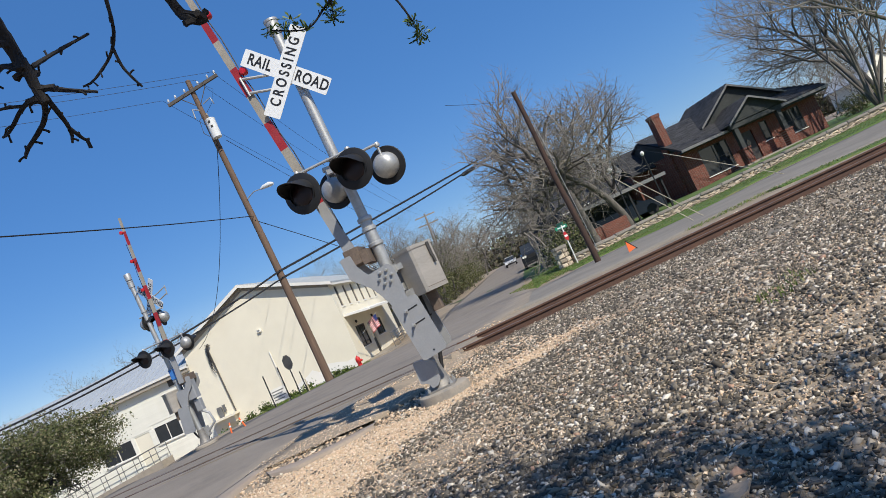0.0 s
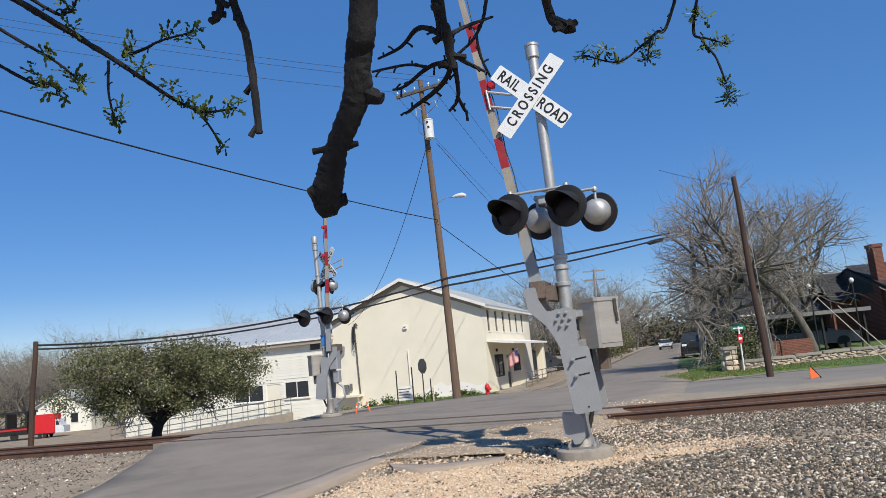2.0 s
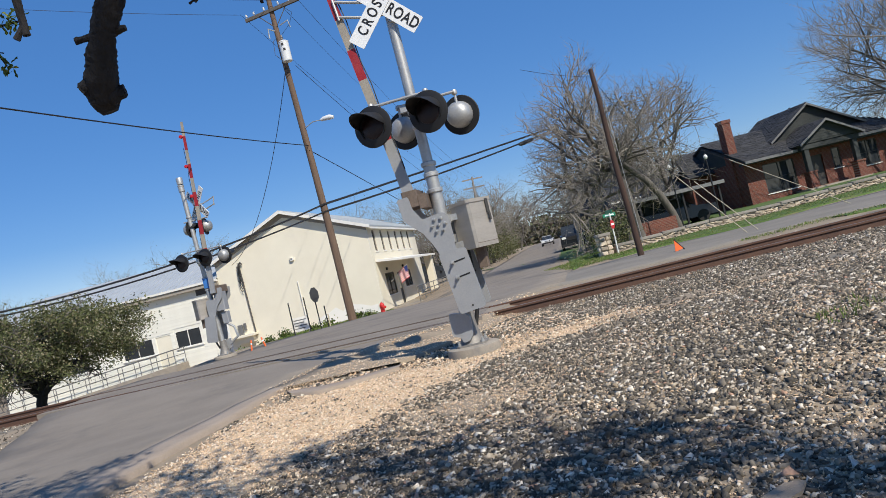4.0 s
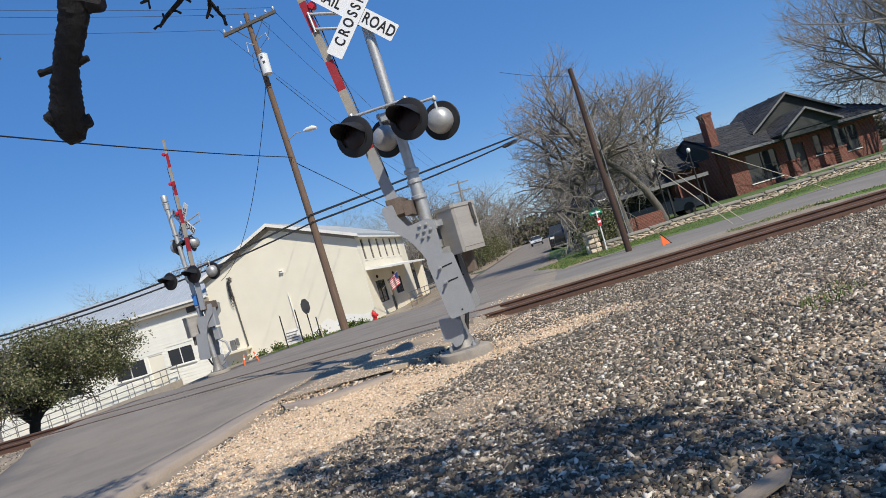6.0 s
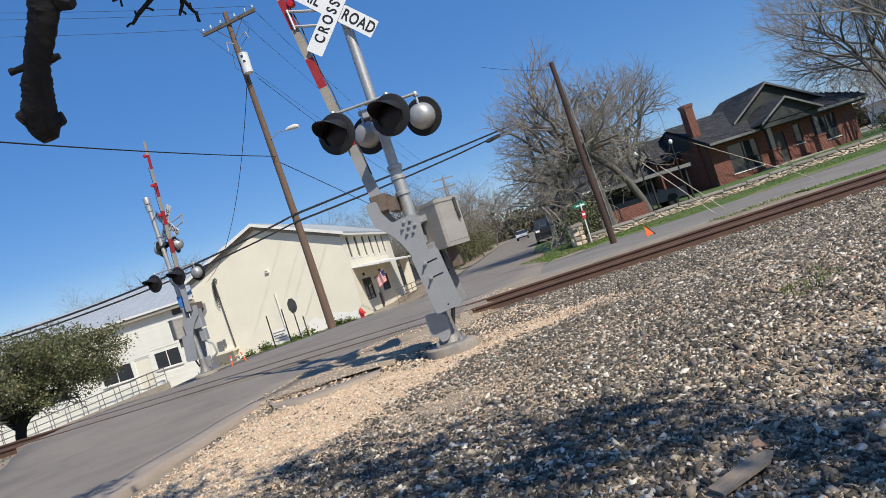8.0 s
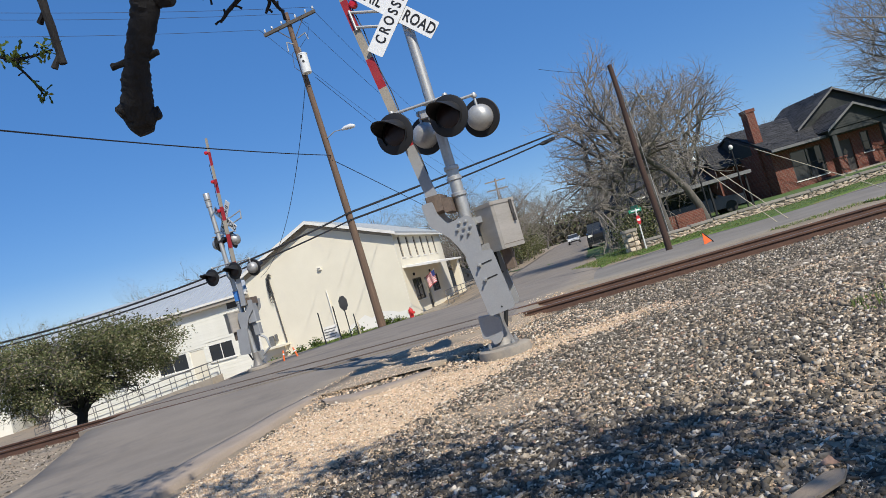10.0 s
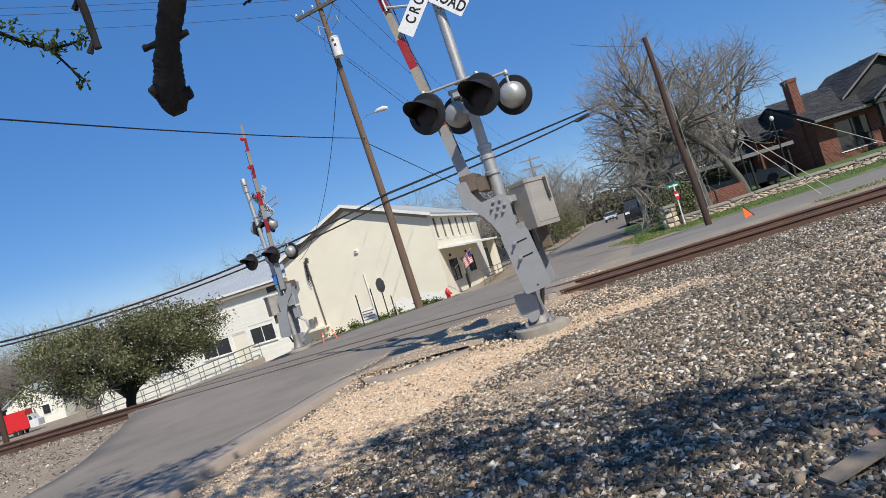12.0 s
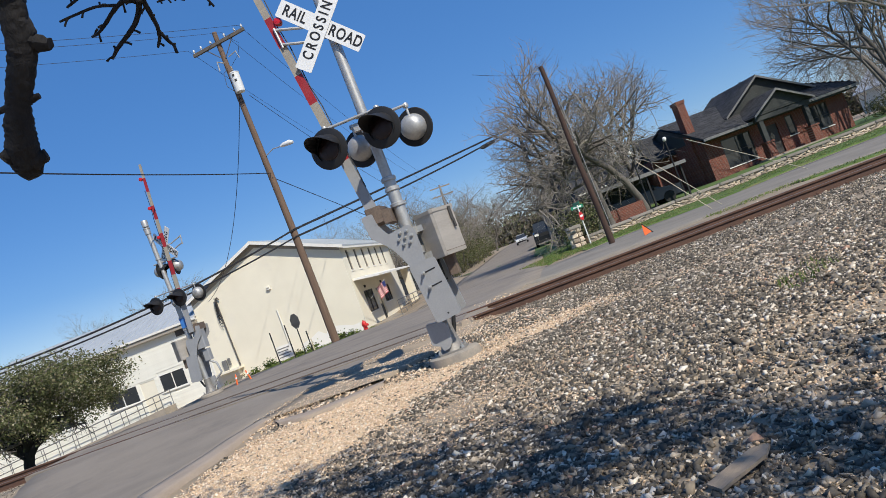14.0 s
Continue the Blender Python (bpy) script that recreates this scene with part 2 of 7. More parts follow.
M["hydrant"] = mat("red_hydrant_paint", (0.62, 0.03, 0.025), (0.5, 0.025, 0.022), rough=0.4, scale=6, bump=0.05)
M["orange"] = mat("orange_plastic", (0.85, 0.16, 0.035), (0.72, 0.13, 0.03), rough=0.5, scale=6, bump=0.03)
M["blue"] = mat("blue_sign_sheet", (0.05, 0.20, 0.55), rough=0.5, bump=0)
M["green_sign"] = mat("green_sign_sheet", (0.012, 0.27, 0.15), rough=0.45, bump=0)
M["stop_red"] = mat("red_sign_sheet", (0.62, 0.025, 0.03), rough=0.45, bump=0)
M["sign_back"] = mat("bare_sign_back", (0.10, 0.10, 0.10), (0.07, 0.07, 0.07), rough=0.5, metal=0.4, bump=0.03)
M["porcelain"] = mat("grey_enamel_can", (0.70, 0.71, 0.70), (0.6, 0.61, 0.6), rough=0.4, scale=4, bump=0.03)
M["globe"] = mat("white_globe", (0.86, 0.85, 0.8), rough=0.3, bump=0)
M["guard"] = mat("faded_yellow_guy_guard", (0.5, 0.44, 0.3), (0.4, 0.35, 0.24), rough=0.6, bump=0.03)
M["tyre"] = mat("tyre_rubber", (0.02, 0.02, 0.02), rough=0.85, bump=0.1)
M["rim"] = mat("wheel_rim", (0.45, 0.45, 0.46), rough=0.35, metal=0.7, bump=0)
M["car_dark"] = mat("dark_car_paint", (0.018, 0.02, 0.024), rough=0.22, scale=2, bump=0)
M["car_white"] = mat("white_car_paint", (0.72, 0.73, 0.74), rough=0.25, scale=2, bump=0)
M["car_grey"] = mat("grey_car_paint", (0.05, 0.055, 0.065), rough=0.25, scale=2, bump=0)
M["trailer_red"] = mat("red_trailer_skin", (0.62, 0.02, 0.025), (0.54, 0.018, 0.022), rough=0.35, scale=2, bump=0.02)
M["cardboard"] = mat("weathered_board", (0.36, 0.28, 0.20), (0.27, 0.21, 0.15), rough=0.9, scale=6, fine=50, bump=0.3, stretch=(1, 6, 1))
M["flag_red"] = mat("flag_red_cloth", (0.55, 0.04, 0.05), rough=0.8, bump=0.05)
M["flag_white"] = mat("flag_white_cloth", (0.8, 0.78, 0.75), rough=0.8, bump=0.05)
M["flag_blue"] = mat("flag_blue_cloth", (0.03, 0.05, 0.2), rough=0.8, bump=0.05)


# ---- mesh helpers ----
class Buf:
    """Collects vertices and faces for one mesh."""
    def __init__(self):
        self.v, self.f = [], []

    def add(self, verts, faces):
        n = len(self.v)
        self.v.extend(tuple(p) for p in verts)
        self.f.extend(tuple(i + n for i in f) for f in faces)
        return self

    def box(self, x0, y0, z0, x1, y1, z1, m=None, ch=0.0):
        """A box; with ch, its upright edges are chamfered."""
        if ch:
            ring = [(x0 + ch, y0), (x1 - ch, y0), (x1, y0 + ch), (x1, y1 - ch), (x1 - ch, y1), (x0 + ch, y1), (x0, y1 - ch), (x0, y0 + ch)]
        else:
            ring = [(x0, y0), (x1, y0), (x1, y1), (x0, y1)]
        return self.prism(ring, z0, z1, m)

    def prism(self, ring, z0, z1, m=None):
        k = len(ring)
        vs = [Vector((x, y, z0)) for x, y in ring] + [Vector((x, y, z1)) for x, y in ring]
        if m is not None:
            vs = [m @ v for v in vs]
        fs = [tuple(range(k))[::-1], tuple(range(k, 2 * k))] + [(i, (i + 1) % k, (i + 1) % k + k, i + k) for i in range(k)]
        return self.add(vs, fs)

    def plate_xz(self, ring, y0, y1):
        """An upright plate: its outline in x and z, thick from y0 to y1."""
        k = len(ring)
        vs = [(x, y0, z) for x, z in ring] + [(x, y1, z) for x, z in ring]
        fs = [tuple(range(k)), tuple(range(k, 2 * k))[::-1]] + [(i, i + k, (i + 1) % k + k, (i + 1) % k) for i in range(k)]
        return self.add(vs, fs)

    def tube(self, pts, radii, sides=8, cap=True):
        pts = [Vector(p) for p in pts]
        if not isinstance(radii, (list, tuple)):
            radii = [radii] * len(pts)
        n0, k = len(self.v), len(pts)
        ref = None
        for i, p in enumerate(pts):
            d = (pts[min(i + 1, k - 1)] - pts[max(i - 1, 0)])
            d = d.normalized() if d.length > 1e-9 else Vector((0, 0, 1))
            if ref is None:
                ref = d.orthogonal().normalized()
            u = (ref - d * ref.dot(d))
            u = u.normalized() if u.length > 1e-6 else d.orthogonal().normalized()
            ref, w = u, d.cross(u)
            for s in range(sides):
                a = 2 * math.pi * s / sides
                self.v.append(tuple(p + (u * math.cos(a) + w * math.sin(a)) * radii[i]))
        for i in range(k - 1):
            for s in range(sides):
                a, b = n0 + i * sides + s, n0 + i * sides + (s + 1) % sides
                self.f.append((a, b, b + sides, a + sides))
        if cap:
            self.f.append(tuple(range(n0, n0 + sides))[::-1])
            self.f.append(tuple(range(n0 + (k - 1) * sides, n0 + k * sides)))
        return self

    def lathe(self, profile, m=None, sides=20):
        """Profile of (radius, z) turned about z, then moved by m."""
        m = m or Matrix.Identity(4)
        n0, k = len(self.v), len(profile)
        for r, z in profile:
            for s in range(sides):
                a = 2 * math.pi * s / sides
                self.v.append(tuple(m @ Vector((r * math.cos(a), r * math.sin(a), z))))
        for i in range(k - 1):
            for s in range(sides):
                a, b = n0 + i * sides + s, n0 + i * sides + (s + 1) % sides
                self.f.append((a, b, b + sides, a + sides))
        self.f.append(tuple(range(n0, n0 + sides))[::-1])
        self.f.append(tuple(range(n0 + (k - 1) * sides, n0 + k * sides)))
        return self

    def mesh(self, name, material, smooth=False):
        me = bpy.data.meshes.new(name)
        me.from_pydata(self.v, [], self.f)
        bm = bmesh.new()
        bm.from_mesh(me)
        if len(self.f) < 20000:
            bmesh.ops.recalc_face_normals(bm, faces=bm.faces)
        bm.to_mesh(me)
        bm.free()
        if material:
            me.materials.append(material)
        if smooth:
            me.polygons.foreach_set("use_smooth", [True] * len(me.polygons))
            me.set_sharp_from_angle(angle=radians(38))
        return me


def part(name, buf, material, parent=None, label="", smooth=True, at=None):
    ob = new(name, buf if isinstance(buf, bpy.types.Mesh) else buf.mesh(name, material, smooth))
    if at is not None:
        ob.matrix_basis = at
    if parent is not None:
        ob.parent = parent
    return tagged(ob, label)


def thing(name, m, label, category, group="", kind=""):
    """An Empty at a thing's base."""
    ob = new(name)
    ob.matrix_basis = m
    return tagged(ob, label, category, group, kind)


def np_mesh(name, verts, faces, material, smooth=False):
    """A mesh from numpy arrays of triangles or quads."""
    me = bpy.data.meshes.new(name)
    k = faces.shape[1]
    me.vertices.add(len(verts)); me.vertices.foreach_set("co", verts.astype(np.float32).ravel())
    me.loops.add(faces.size); me.loops.foreach_set("vertex_index", faces.astype(np.int32).ravel())
    me.polygons.add(len(faces))
    me.polygons.foreach_set("loop_start", np.arange(0, faces.size, k, dtype=np.int32))
    me.polygons.foreach_set("loop_total", np.full(len(faces), k, dtype=np.int32))
    if smooth:
        me.polygons.foreach_set("use_smooth", np.ones(len(faces), dtype=bool))
    me.update(calc_edges=True)
    me.materials.append(material)
    return me


def scatter(template_v, template_f, places, scales, rng, flat=1.0, upright=False):
    """Copies of a small template as one array mesh: random turn, size and jitter."""
    n, k = len(places), len(template_v)
    q = rng.normal(size=(n, 4)); q /= np.linalg.norm(q, axis=1)[:, None]
    w, x, y, z = q.T
    R = np.stack([1 - 2 * (y * y + z * z), 2 * (x * y - z * w), 2 * (x * z + y * w), 2 * (x * y + z * w), 1 - 2 * (x * x + z * z), 2 * (y * z - x * w),
                  2 * (x * z - y * w), 2 * (y * z + x * w), 1 - 2 * (x * x + y * y)], axis=1).reshape(n, 3, 3)
    t = template_v[None] * (scales if np.ndim(scales) == 2 else np.repeat(scales[:, None], 3, 1))[:, None, :]
    v = np.einsum("nij,nkj->nki", R, t)
    v[:, :, 2] *= flat
    v += places[:, None, :]
    f = template_f[None] + (np.arange(n) * k)[:, None, None]
    return v.reshape(-1, 3), f.reshape(-1, template_f.shape[1])


def smooth01(a, b, x):
    t = np.clip((x - a) / (b - a), 0, 1)
    return t * t * (3 - 2 * t)


def text_mesh(body, size, material, name="lettering", space=1.0):
    cu = bpy.data.curves.new(name, "FONT")
    cu.body, cu.size, cu.align_x, cu.align_y, cu.extrude, cu.offset = body, size, "CENTER", "CENTER", 0.0015, 0.004
    cu.space_character = space
    tmp = bpy.data.objects.new(name, cu)
    scene.collection.objects.link(tmp)
    me = bpy.data.meshes.new_from_object(tmp.evaluated_get(bpy.context.evaluated_depsgraph_get()))
    bpy.data.objects.remove(tmp)
    bpy.data.curves.remove(cu)
    me.materials.clear()
    me.materials.append(material)
    return me

# ---- terrain ----
TRK = Vector((0.9653, -0.2610, 0))            # along the track
ROAD = Vector((0.30, 0.954, 0))               # along the crossing road
def track_s(x, y):
    """Distance from the middle of the track (positive beyond it)."""
    return (np.asarray(y) - (14.85 - 0.27 * np.asarray(x))) * 0.9653
def rail_top(x):
    return 0.13 + 0.011 * np.clip(np.asarray(x) - 3, 0, 14) + 0.08 * smooth01(0, -6, np.asarray(x))
def open_ground(x, y):
    x, y = np.asarray(x, float), np.asarray(y, float)
    z = 0.012 * np.clip(x - 5, 0, 60) * smooth01(9, 16, y)
    z = z - 0.82 * smooth01(24, 44, y) * smooth01(9, 3, x) - 0.9 * smooth01(-3, -12, x) * smooth01(26, 46, y)
    z = z - 0.5 * smooth01(44, 75, y) * smooth01(4, -25, x) - 0.16 * smooth01(16, 28, y) * smooth01(30, 12, x) * smooth01(3, 9, x)
    z = z - 0.42 * smooth01(18.5, 24, y) * smooth01(-3.8, -8.5, x) * smooth01(48, 34, y)
    z = z + 0.03 * np.sin(x * 0.9 + 1) * np.sin(y * 0.7) * smooth01(60, 20, y)
    return z
def in_road(x, y):
    """1 on the road at the crossing, 0 beside it."""
    xr = np.interp(y, [-4, 3, 8.2, 10.1, 11.7, 13.3, 15.6, 18, 25], [-5.2, -3.4, -2.07, -1.52, -0.62, 2.7, 3.6, 5.5, 7.8])
    xl = np.interp(y, [-4, 3, 8.4, 10.5, 13, 15.1, 17.5, 20.8, 27], [-8, -5.2, -4.95, -5.1, -5.6, -6.1, -6.2, -5.4, -0.5])
    return smooth01(xl - 0.3, xl + 0.1, x) * smooth01(xr + 0.3, xr - 0.1, x)
def ground_z(x, y):
    x, y = np.asarray(x, float), np.asarray(y, float)
    s, z = np.abs(track_s(x, y)), open_ground(x, y)
    bed = rail_top(x) - 0.15
    k = smooth01(3.6, 1.7, s)
    z1 = z * (1 - k) + bed * k
    k2 = smooth01(6.0, 1.5, s)
    z2 = z * (1 - k2) + (rail_top(x) - 0.05) * k2
    r = in_road(x, y)
    return z1 * (1 - r) + z2 * r
def gz(x, y):
    return float(ground_z(x, y))

def axis(lo, hi, a, b, fine):
    mid = np.arange(a, b + 1e-6, fine)
    out_r = b + fine * (np.power(1.1, np.arange(1, 95)) - 1) / 0.1
    out_l = a - fine * (np.power(1.1, np.arange(1, 95)) - 1) / 0.1
    return np.concatenate([[lo], out_l[out_l > lo][::-1], mid, out_r[out_r < hi], [hi]])
gx, gy = axis(-900, 900, -14, 16, 0.3), axis(-300, 1500, -4, 32, 0.3)
X, Y = np.meshgrid(gx, gy)
V = np.stack([X, Y, ground_z(X, Y)], axis=-1).reshape(-1, 3)
nx, ny = len(gx), len(gy)
ii = (np.arange(ny - 1)[:, None] * nx + np.arange(nx - 1)[None]).ravel()
F = np.stack([ii, ii + 1, ii + nx + 1, ii + nx], axis=1)
tagged(new("ground", np_mesh("ground", V, F, M["dirt"], True)), "dry brown earth with grit and fine gravel", "ground", kind="structure")


def strip(name, left, right, lift, material, cross=10, step=0.5, ragged=0.0):
    """A sheet between two edges that follows the ground, with a thin skirt at its sides."""
    rows = []
    for (a, b), (c, d) in zip(zip(left, left[1:]), zip(right, right[1:])):
        n = max(1, int(max(math.dist(a, b), math.dist(c, d)) / step))
        for i in range(n):
            t = i / n
            rows.append(((a[0] + (b[0] - a[0]) * t, a[1] + (b[1] - a[1]) * t), (c[0] + (d[0] - c[0]) * t, c[1] + (d[1] - c[1]) * t)))
    rows.append((left[-1], right[-1]))
    v, f = [], []
    w = cross + 3
    for k, (p, q) in enumerate(rows):
        e0, e1 = ragged * noise.noise((k * 0.37, 1, 0)) , ragged * noise.noise((k * 0.37, 7, 0))
        L = math.dist(p, q) or 1
        for j in range(-1, cross + 2):
            t = min(max(j / cross, 0), 1)
            t = t * (1 + (e1 - e0) / L) + e0 / L
            x, y = p[0] + (q[0] - p[0]) * t, p[1] + (q[1] - p[1]) * t
            v.append((x, y, gz(x, y) + (lift if 0 <= j <= cross else -0.06)))
    for k in range(len(rows) - 1):
        for j in range(w - 1):
            a = k * w + j
            f.append((a, a + 1, a + w + 1, a + w))
    return np_mesh(name, np.array(v), np.array(f), material, False)


ROAD_R = [(-5.2, -4), (-3.4, 3), (-2.07, 8.24), (-1.52, 10.1), (-0.62, 11.7), (2.7, 13.3), (3.6, 15.6), (5.5, 18), (7.8, 25), (9.0, 30), (12.6, 42), (27, 88), (46, 150), (110, 360)]
ROAD_L = [(-8, -4), (-5.2, 3), (-4.95, 8.4), (-5.1, 10.5), (-5.6, 13), (-6.1, 15.1), (-6.2, 17.5), (-5.4, 20.8), (-0.5, 27), (3.2, 31), (7.2, 42), (20.5, 88), (39, 150), (103, 360)]
tagged(new("road", strip("road", ROAD_L, ROAD_R, 0.035, M["asphalt"], ragged=0.18)), "worn grey asphalt road crossing the railway", "road", kind="structure")
tagged(new("road_side", strip("road_side", [(4.2, 25.2), (9, 24.2), (14, 23.2), (70, 12)], [(4.2, 17.4), (9, 16.4), (14, 15.4), (70, 4.2)], 0.028, M["side_asphalt"], ragged=0.15)),
       "pale grey asphalt side street beside the track", "road", kind="structure")
tagged(new("road_lot", strip("road_lot", [(-60, 38), (-30, 34), (-12, 26.5), (-6, 23.5)], [(-60, 27), (-30, 24.5), (-12, 20.8), (-5.6, 20.2)], 0.022, M["asphalt"], ragged=0.3)),
       "bleached asphalt and grit lane beside the track", "road", kind="structure")
# concrete edge of the road
E_L = [(-3.55, 2.6), (-2.2, 8.0), (-1.62, 9.9), (-1.2, 10.6)]
E_R = [(-2.95, 2.6), (-1.72, 8.0), (-1.25, 9.8), (-1.0, 10.4)]
tagged(new("road_edge", strip("road_edge", E_L, E_R, 0.055, M["curb"], cross=3, ragged=0.08)), "broken sandy concrete edge along the road", "road edge", kind="structure")

tagged(new("road_edge_slab", strip("road_edge_slab", [(-0.95, 9.95), (-0.5, 9.5), (0.0, 9.45), (0.6, 9.55)], [(-0.86, 9.55), (-0.5, 9.12), (0.0, 9.12), (0.55, 9.36)], 0.05, M["curb"], cross=4, step=0.12, ragged=0.1)), "broken remnant of a concrete edge in the grit", "road edge", kind="structure")

def lawn(name, left, right, label):
    return tagged(new(name, strip(name, left, right, 0.03, M["grass"], cross=6, ragged=0.25)), label, "lawn", kind="structure")
lawn("lawn_wall", [(10.6, 29.9), (16, 28.9), (40, 24.1), (70, 18)], [(9.6, 25.3), (16, 23.6), (40, 18.8), (70, 12.8)], "mown spring grass verge before the stone wall")
lawn("lawn_corner", [(9.3, 29.6), (11.3, 36), (15, 48), (19, 60)], [(8.1, 25.4), (14, 36), (18, 48), (22, 60)], "uneven green grass at the street corner")
lawn("lawn_track", [(11.5, 15.75), (14, 15.3), (40, 10.1)], [(11.5, 15.2), (14, 14.3), (40, 8.4)], "thin weedy grass between track and side street")
lawn("lawn_house", [(11, 60), (30, 60), (60, 55)], [(12, 31.0), (30, 27.6), (60, 21)], "shaded grass in the front garden")
lawn("lawn_hall", [(-7.4, 43.8), (-2, 44.3), (2.1, 44.6)], [(-7.0, 41.8), (-2, 41.6), (2.6, 42.6)], "weedy grass strip at the foot of the hall")
lawn("lawn_oak", [(-30, 29.5), (-14, 26.2), (-8, 25.4)], [(-30, 25.6), (-14, 22.6), (-8, 23.4)], "thin grass under the oak")

# ---- track ----
def track_pt(u, s, z):
    """u along the track from where it passes x = 0, s across it."""
    p = Vector((0, 14.85, 0)) + TRK * u + Vector((0.2610, 0.9653, 0)) * s
    return Vector((p.x, p.y, float(rail_top(p.x)) + z))
RAIL = [(-0.07, -0.17), (0.07, -0.17), (0.07, -0.158), (0.012, -0.135), (0.009, -0.045), (0.036, -0.035), (0.036, -0.006), (0.028, 0.0), (-0.028, 0.0), (-0.036, -0.006), (-0.036, -0.035), (-0.009, -0.045), (-0.012, -0.135), (-0.07, -0.158)]
railway = thing("railway_track", pose(0, 0, 0), "single railway track with rusty rails on wooden ties", "railway track", kind="structure")
us = [-160, -90, -50, -30] + [u * 1.5 for u in range(-16, 17)] + [30, 50, 90, 160]
for s0 in (-0.755, 0.755):
    b = Buf()
    k = len(RAIL)
    for u in us:
        b.v.extend(tuple(track_pt(u, s0 + a, z)) for a, z in RAIL)
    for i in range(len(us) - 1):
        b.f.extend((i * k + j, i * k + (j + 1) % k, (i + 1) * k + (j + 1) % k, (i + 1) * k + j) for j in range(k))
    rail = part("rail", b, M["rust"], railway, "rust-brown steel rail", smooth=False)
    rail.data.materials.append(M["railtop"])
    for p in rail.data.polygons:
        if p.index % k == 7:
            p.material_index = 1
tie_mesh = Buf().box(-0.115, -1.3, -0.3, 0.115, 1.3, -0.155, ch=0.012).mesh("tie", M["tie"])
spike_mesh = Buf().box(-0.09, -0.17, -0.156, 0.09, 0.17, -0.14).box(-0.05, -0.125, -0.15, -0.015, -0.08, -0.115).box(0.015, 0.08, -0.15, 0.05, 0.125, -0.115).mesh("tie_plate", M["rust"])
ang = math.degrees(math.atan2(TRK.y, TRK.x))
for i in range(-40, 60):
    u = i * 0.53
    c = track_pt(u, 0, 0)
    if -5.4 < c.x < 2.6:
        continue
    part("tie", tie_mesh, None, railway, at=pose(c.x, c.y, c.z + random.uniform(-0.012, 0.006), 0, 0, ang + random.uniform(-2, 2)))
    if -12 < c.x < 16:
        for s0 in (-0.755, 0.755):
            c2 = track_pt(u, s0, 0)
            part("tie_plate", spike_mesh, None, railway, at=pose(c2.x, c2.y, c2.z, 0, 0, ang))
# timber crossing panels between and beside the rails
for s0, s1 in ((-1.15, -0.86), (-0.62, -0.02), (0.02, 0.62), (0.86, 1.15)):
    a0, a1, b0, b1 = track_pt(-6.3, s0, -0.012), track_pt(2.75, s0, -0.012), track_pt(-6.3, s1, -0.012), track_pt(2.75, s1, -0.012)
    b = Buf().add([a0, a1, b1, b0] + [p - Vector((0, 0, 0.16)) for p in (a0, a1, b1, b0)], [(0, 1, 2, 3), (4, 7, 6, 5), (0, 4, 5, 1), (1, 5, 6, 2), (2, 6, 7, 3), (3, 7, 4, 0)])
    part("crossing_panel", b, M["asphalt"], railway, "dark worn crossing panel", smooth=False)

for s0, s1 in ((-0.86, -0.805), (-0.715, -0.62), (0.62, 0.715), (0.805, 0.86)):
    a0, a1, b0, b1 = track_pt(-6.3, s0, -0.006), track_pt(2.75, s0, -0.006), track_pt(-6.3, s1, -0.006), track_pt(2.75, s1, -0.006)
    b = Buf().add([a0, a1, b1, b0] + [p - Vector((0, 0, 0.05)) for p in (a0, a1, b1, b0)], [(0, 1, 2, 3), (4, 7, 6, 5), (0, 4, 5, 1), (1, 5, 6, 2), (2, 6, 7, 3), (3, 7, 4, 0)])
    part("flangeway", b, M["tie"], railway, "dark dirty groove beside the rail", smooth=False)

# ---- loose stone ----
rng = np.random.default_rng(5)
cube_v = np.array([(x, y, z) for x in (-0.8, 0.8) for y in (-0.8, 0.8) for z in (-0.8, 0.8)], float)
cube_f = np.array([(0, 1, 3), (0, 3, 2), (4, 6, 7), (4, 7, 5), (0, 4, 5), (0, 5, 1), (2, 3, 7), (2, 7, 6), (0, 2, 6), (0, 6, 4), (1, 5, 7), (1, 7, 3)])
octa_v = np.array([(1, 0, 0), (-1, 0, 0), (0, 1, 0), (0, -1, 0), (0, 0, 1), (0, 0, -1)], float)
octa_f = np.array([(0, 2, 4), (2, 1, 4), (1, 3, 4), (3, 0, 4), (2, 0, 5), (1, 2, 5), (3, 1, 5), (0, 3, 5)])
def stones(name, pts, size, material, label, category, sink=0.25):
    tv, tf = (cube_v, cube_f) if size > 0.0125 else (octa_v, octa_f)
    vs, fs, n0 = [], [], 0
    for k in range(14):
        sel = pts[k::14]
        if not len(sel):
            continue
        t = (tv + rng.uniform(-0.56, 0.56, size=tv.shape)) * np.array([1.3, 0.95, 0.55])
        sz = size * np.exp(rng.normal(0, 0.27, size=(len(sel), 1))) * rng.uniform(0.6, 1.25, size=(len(sel), 3))
        pl = np.column_stack([sel, ground_z(sel[:, 0], sel[:, 1]) + sz.mean(1) * (0.5 - sink) * rng.uniform(0.2, 1.6, len(sel))])
        v, f = scatter(t, tf, pl, sz, rng, flat=0.8)
        vs.append(v); fs.append(f + n0); n0 += len(v)
    return tagged(new(name, np_mesh(name, np.concatenate(vs), np.concatenate(fs), material)), label, category, kind="stuff")
def sample(n, x0, x1, y0, y1):
    return np.column_stack([rng.uniform(x0, x1, n), rng.uniform(y0, y1, n)])
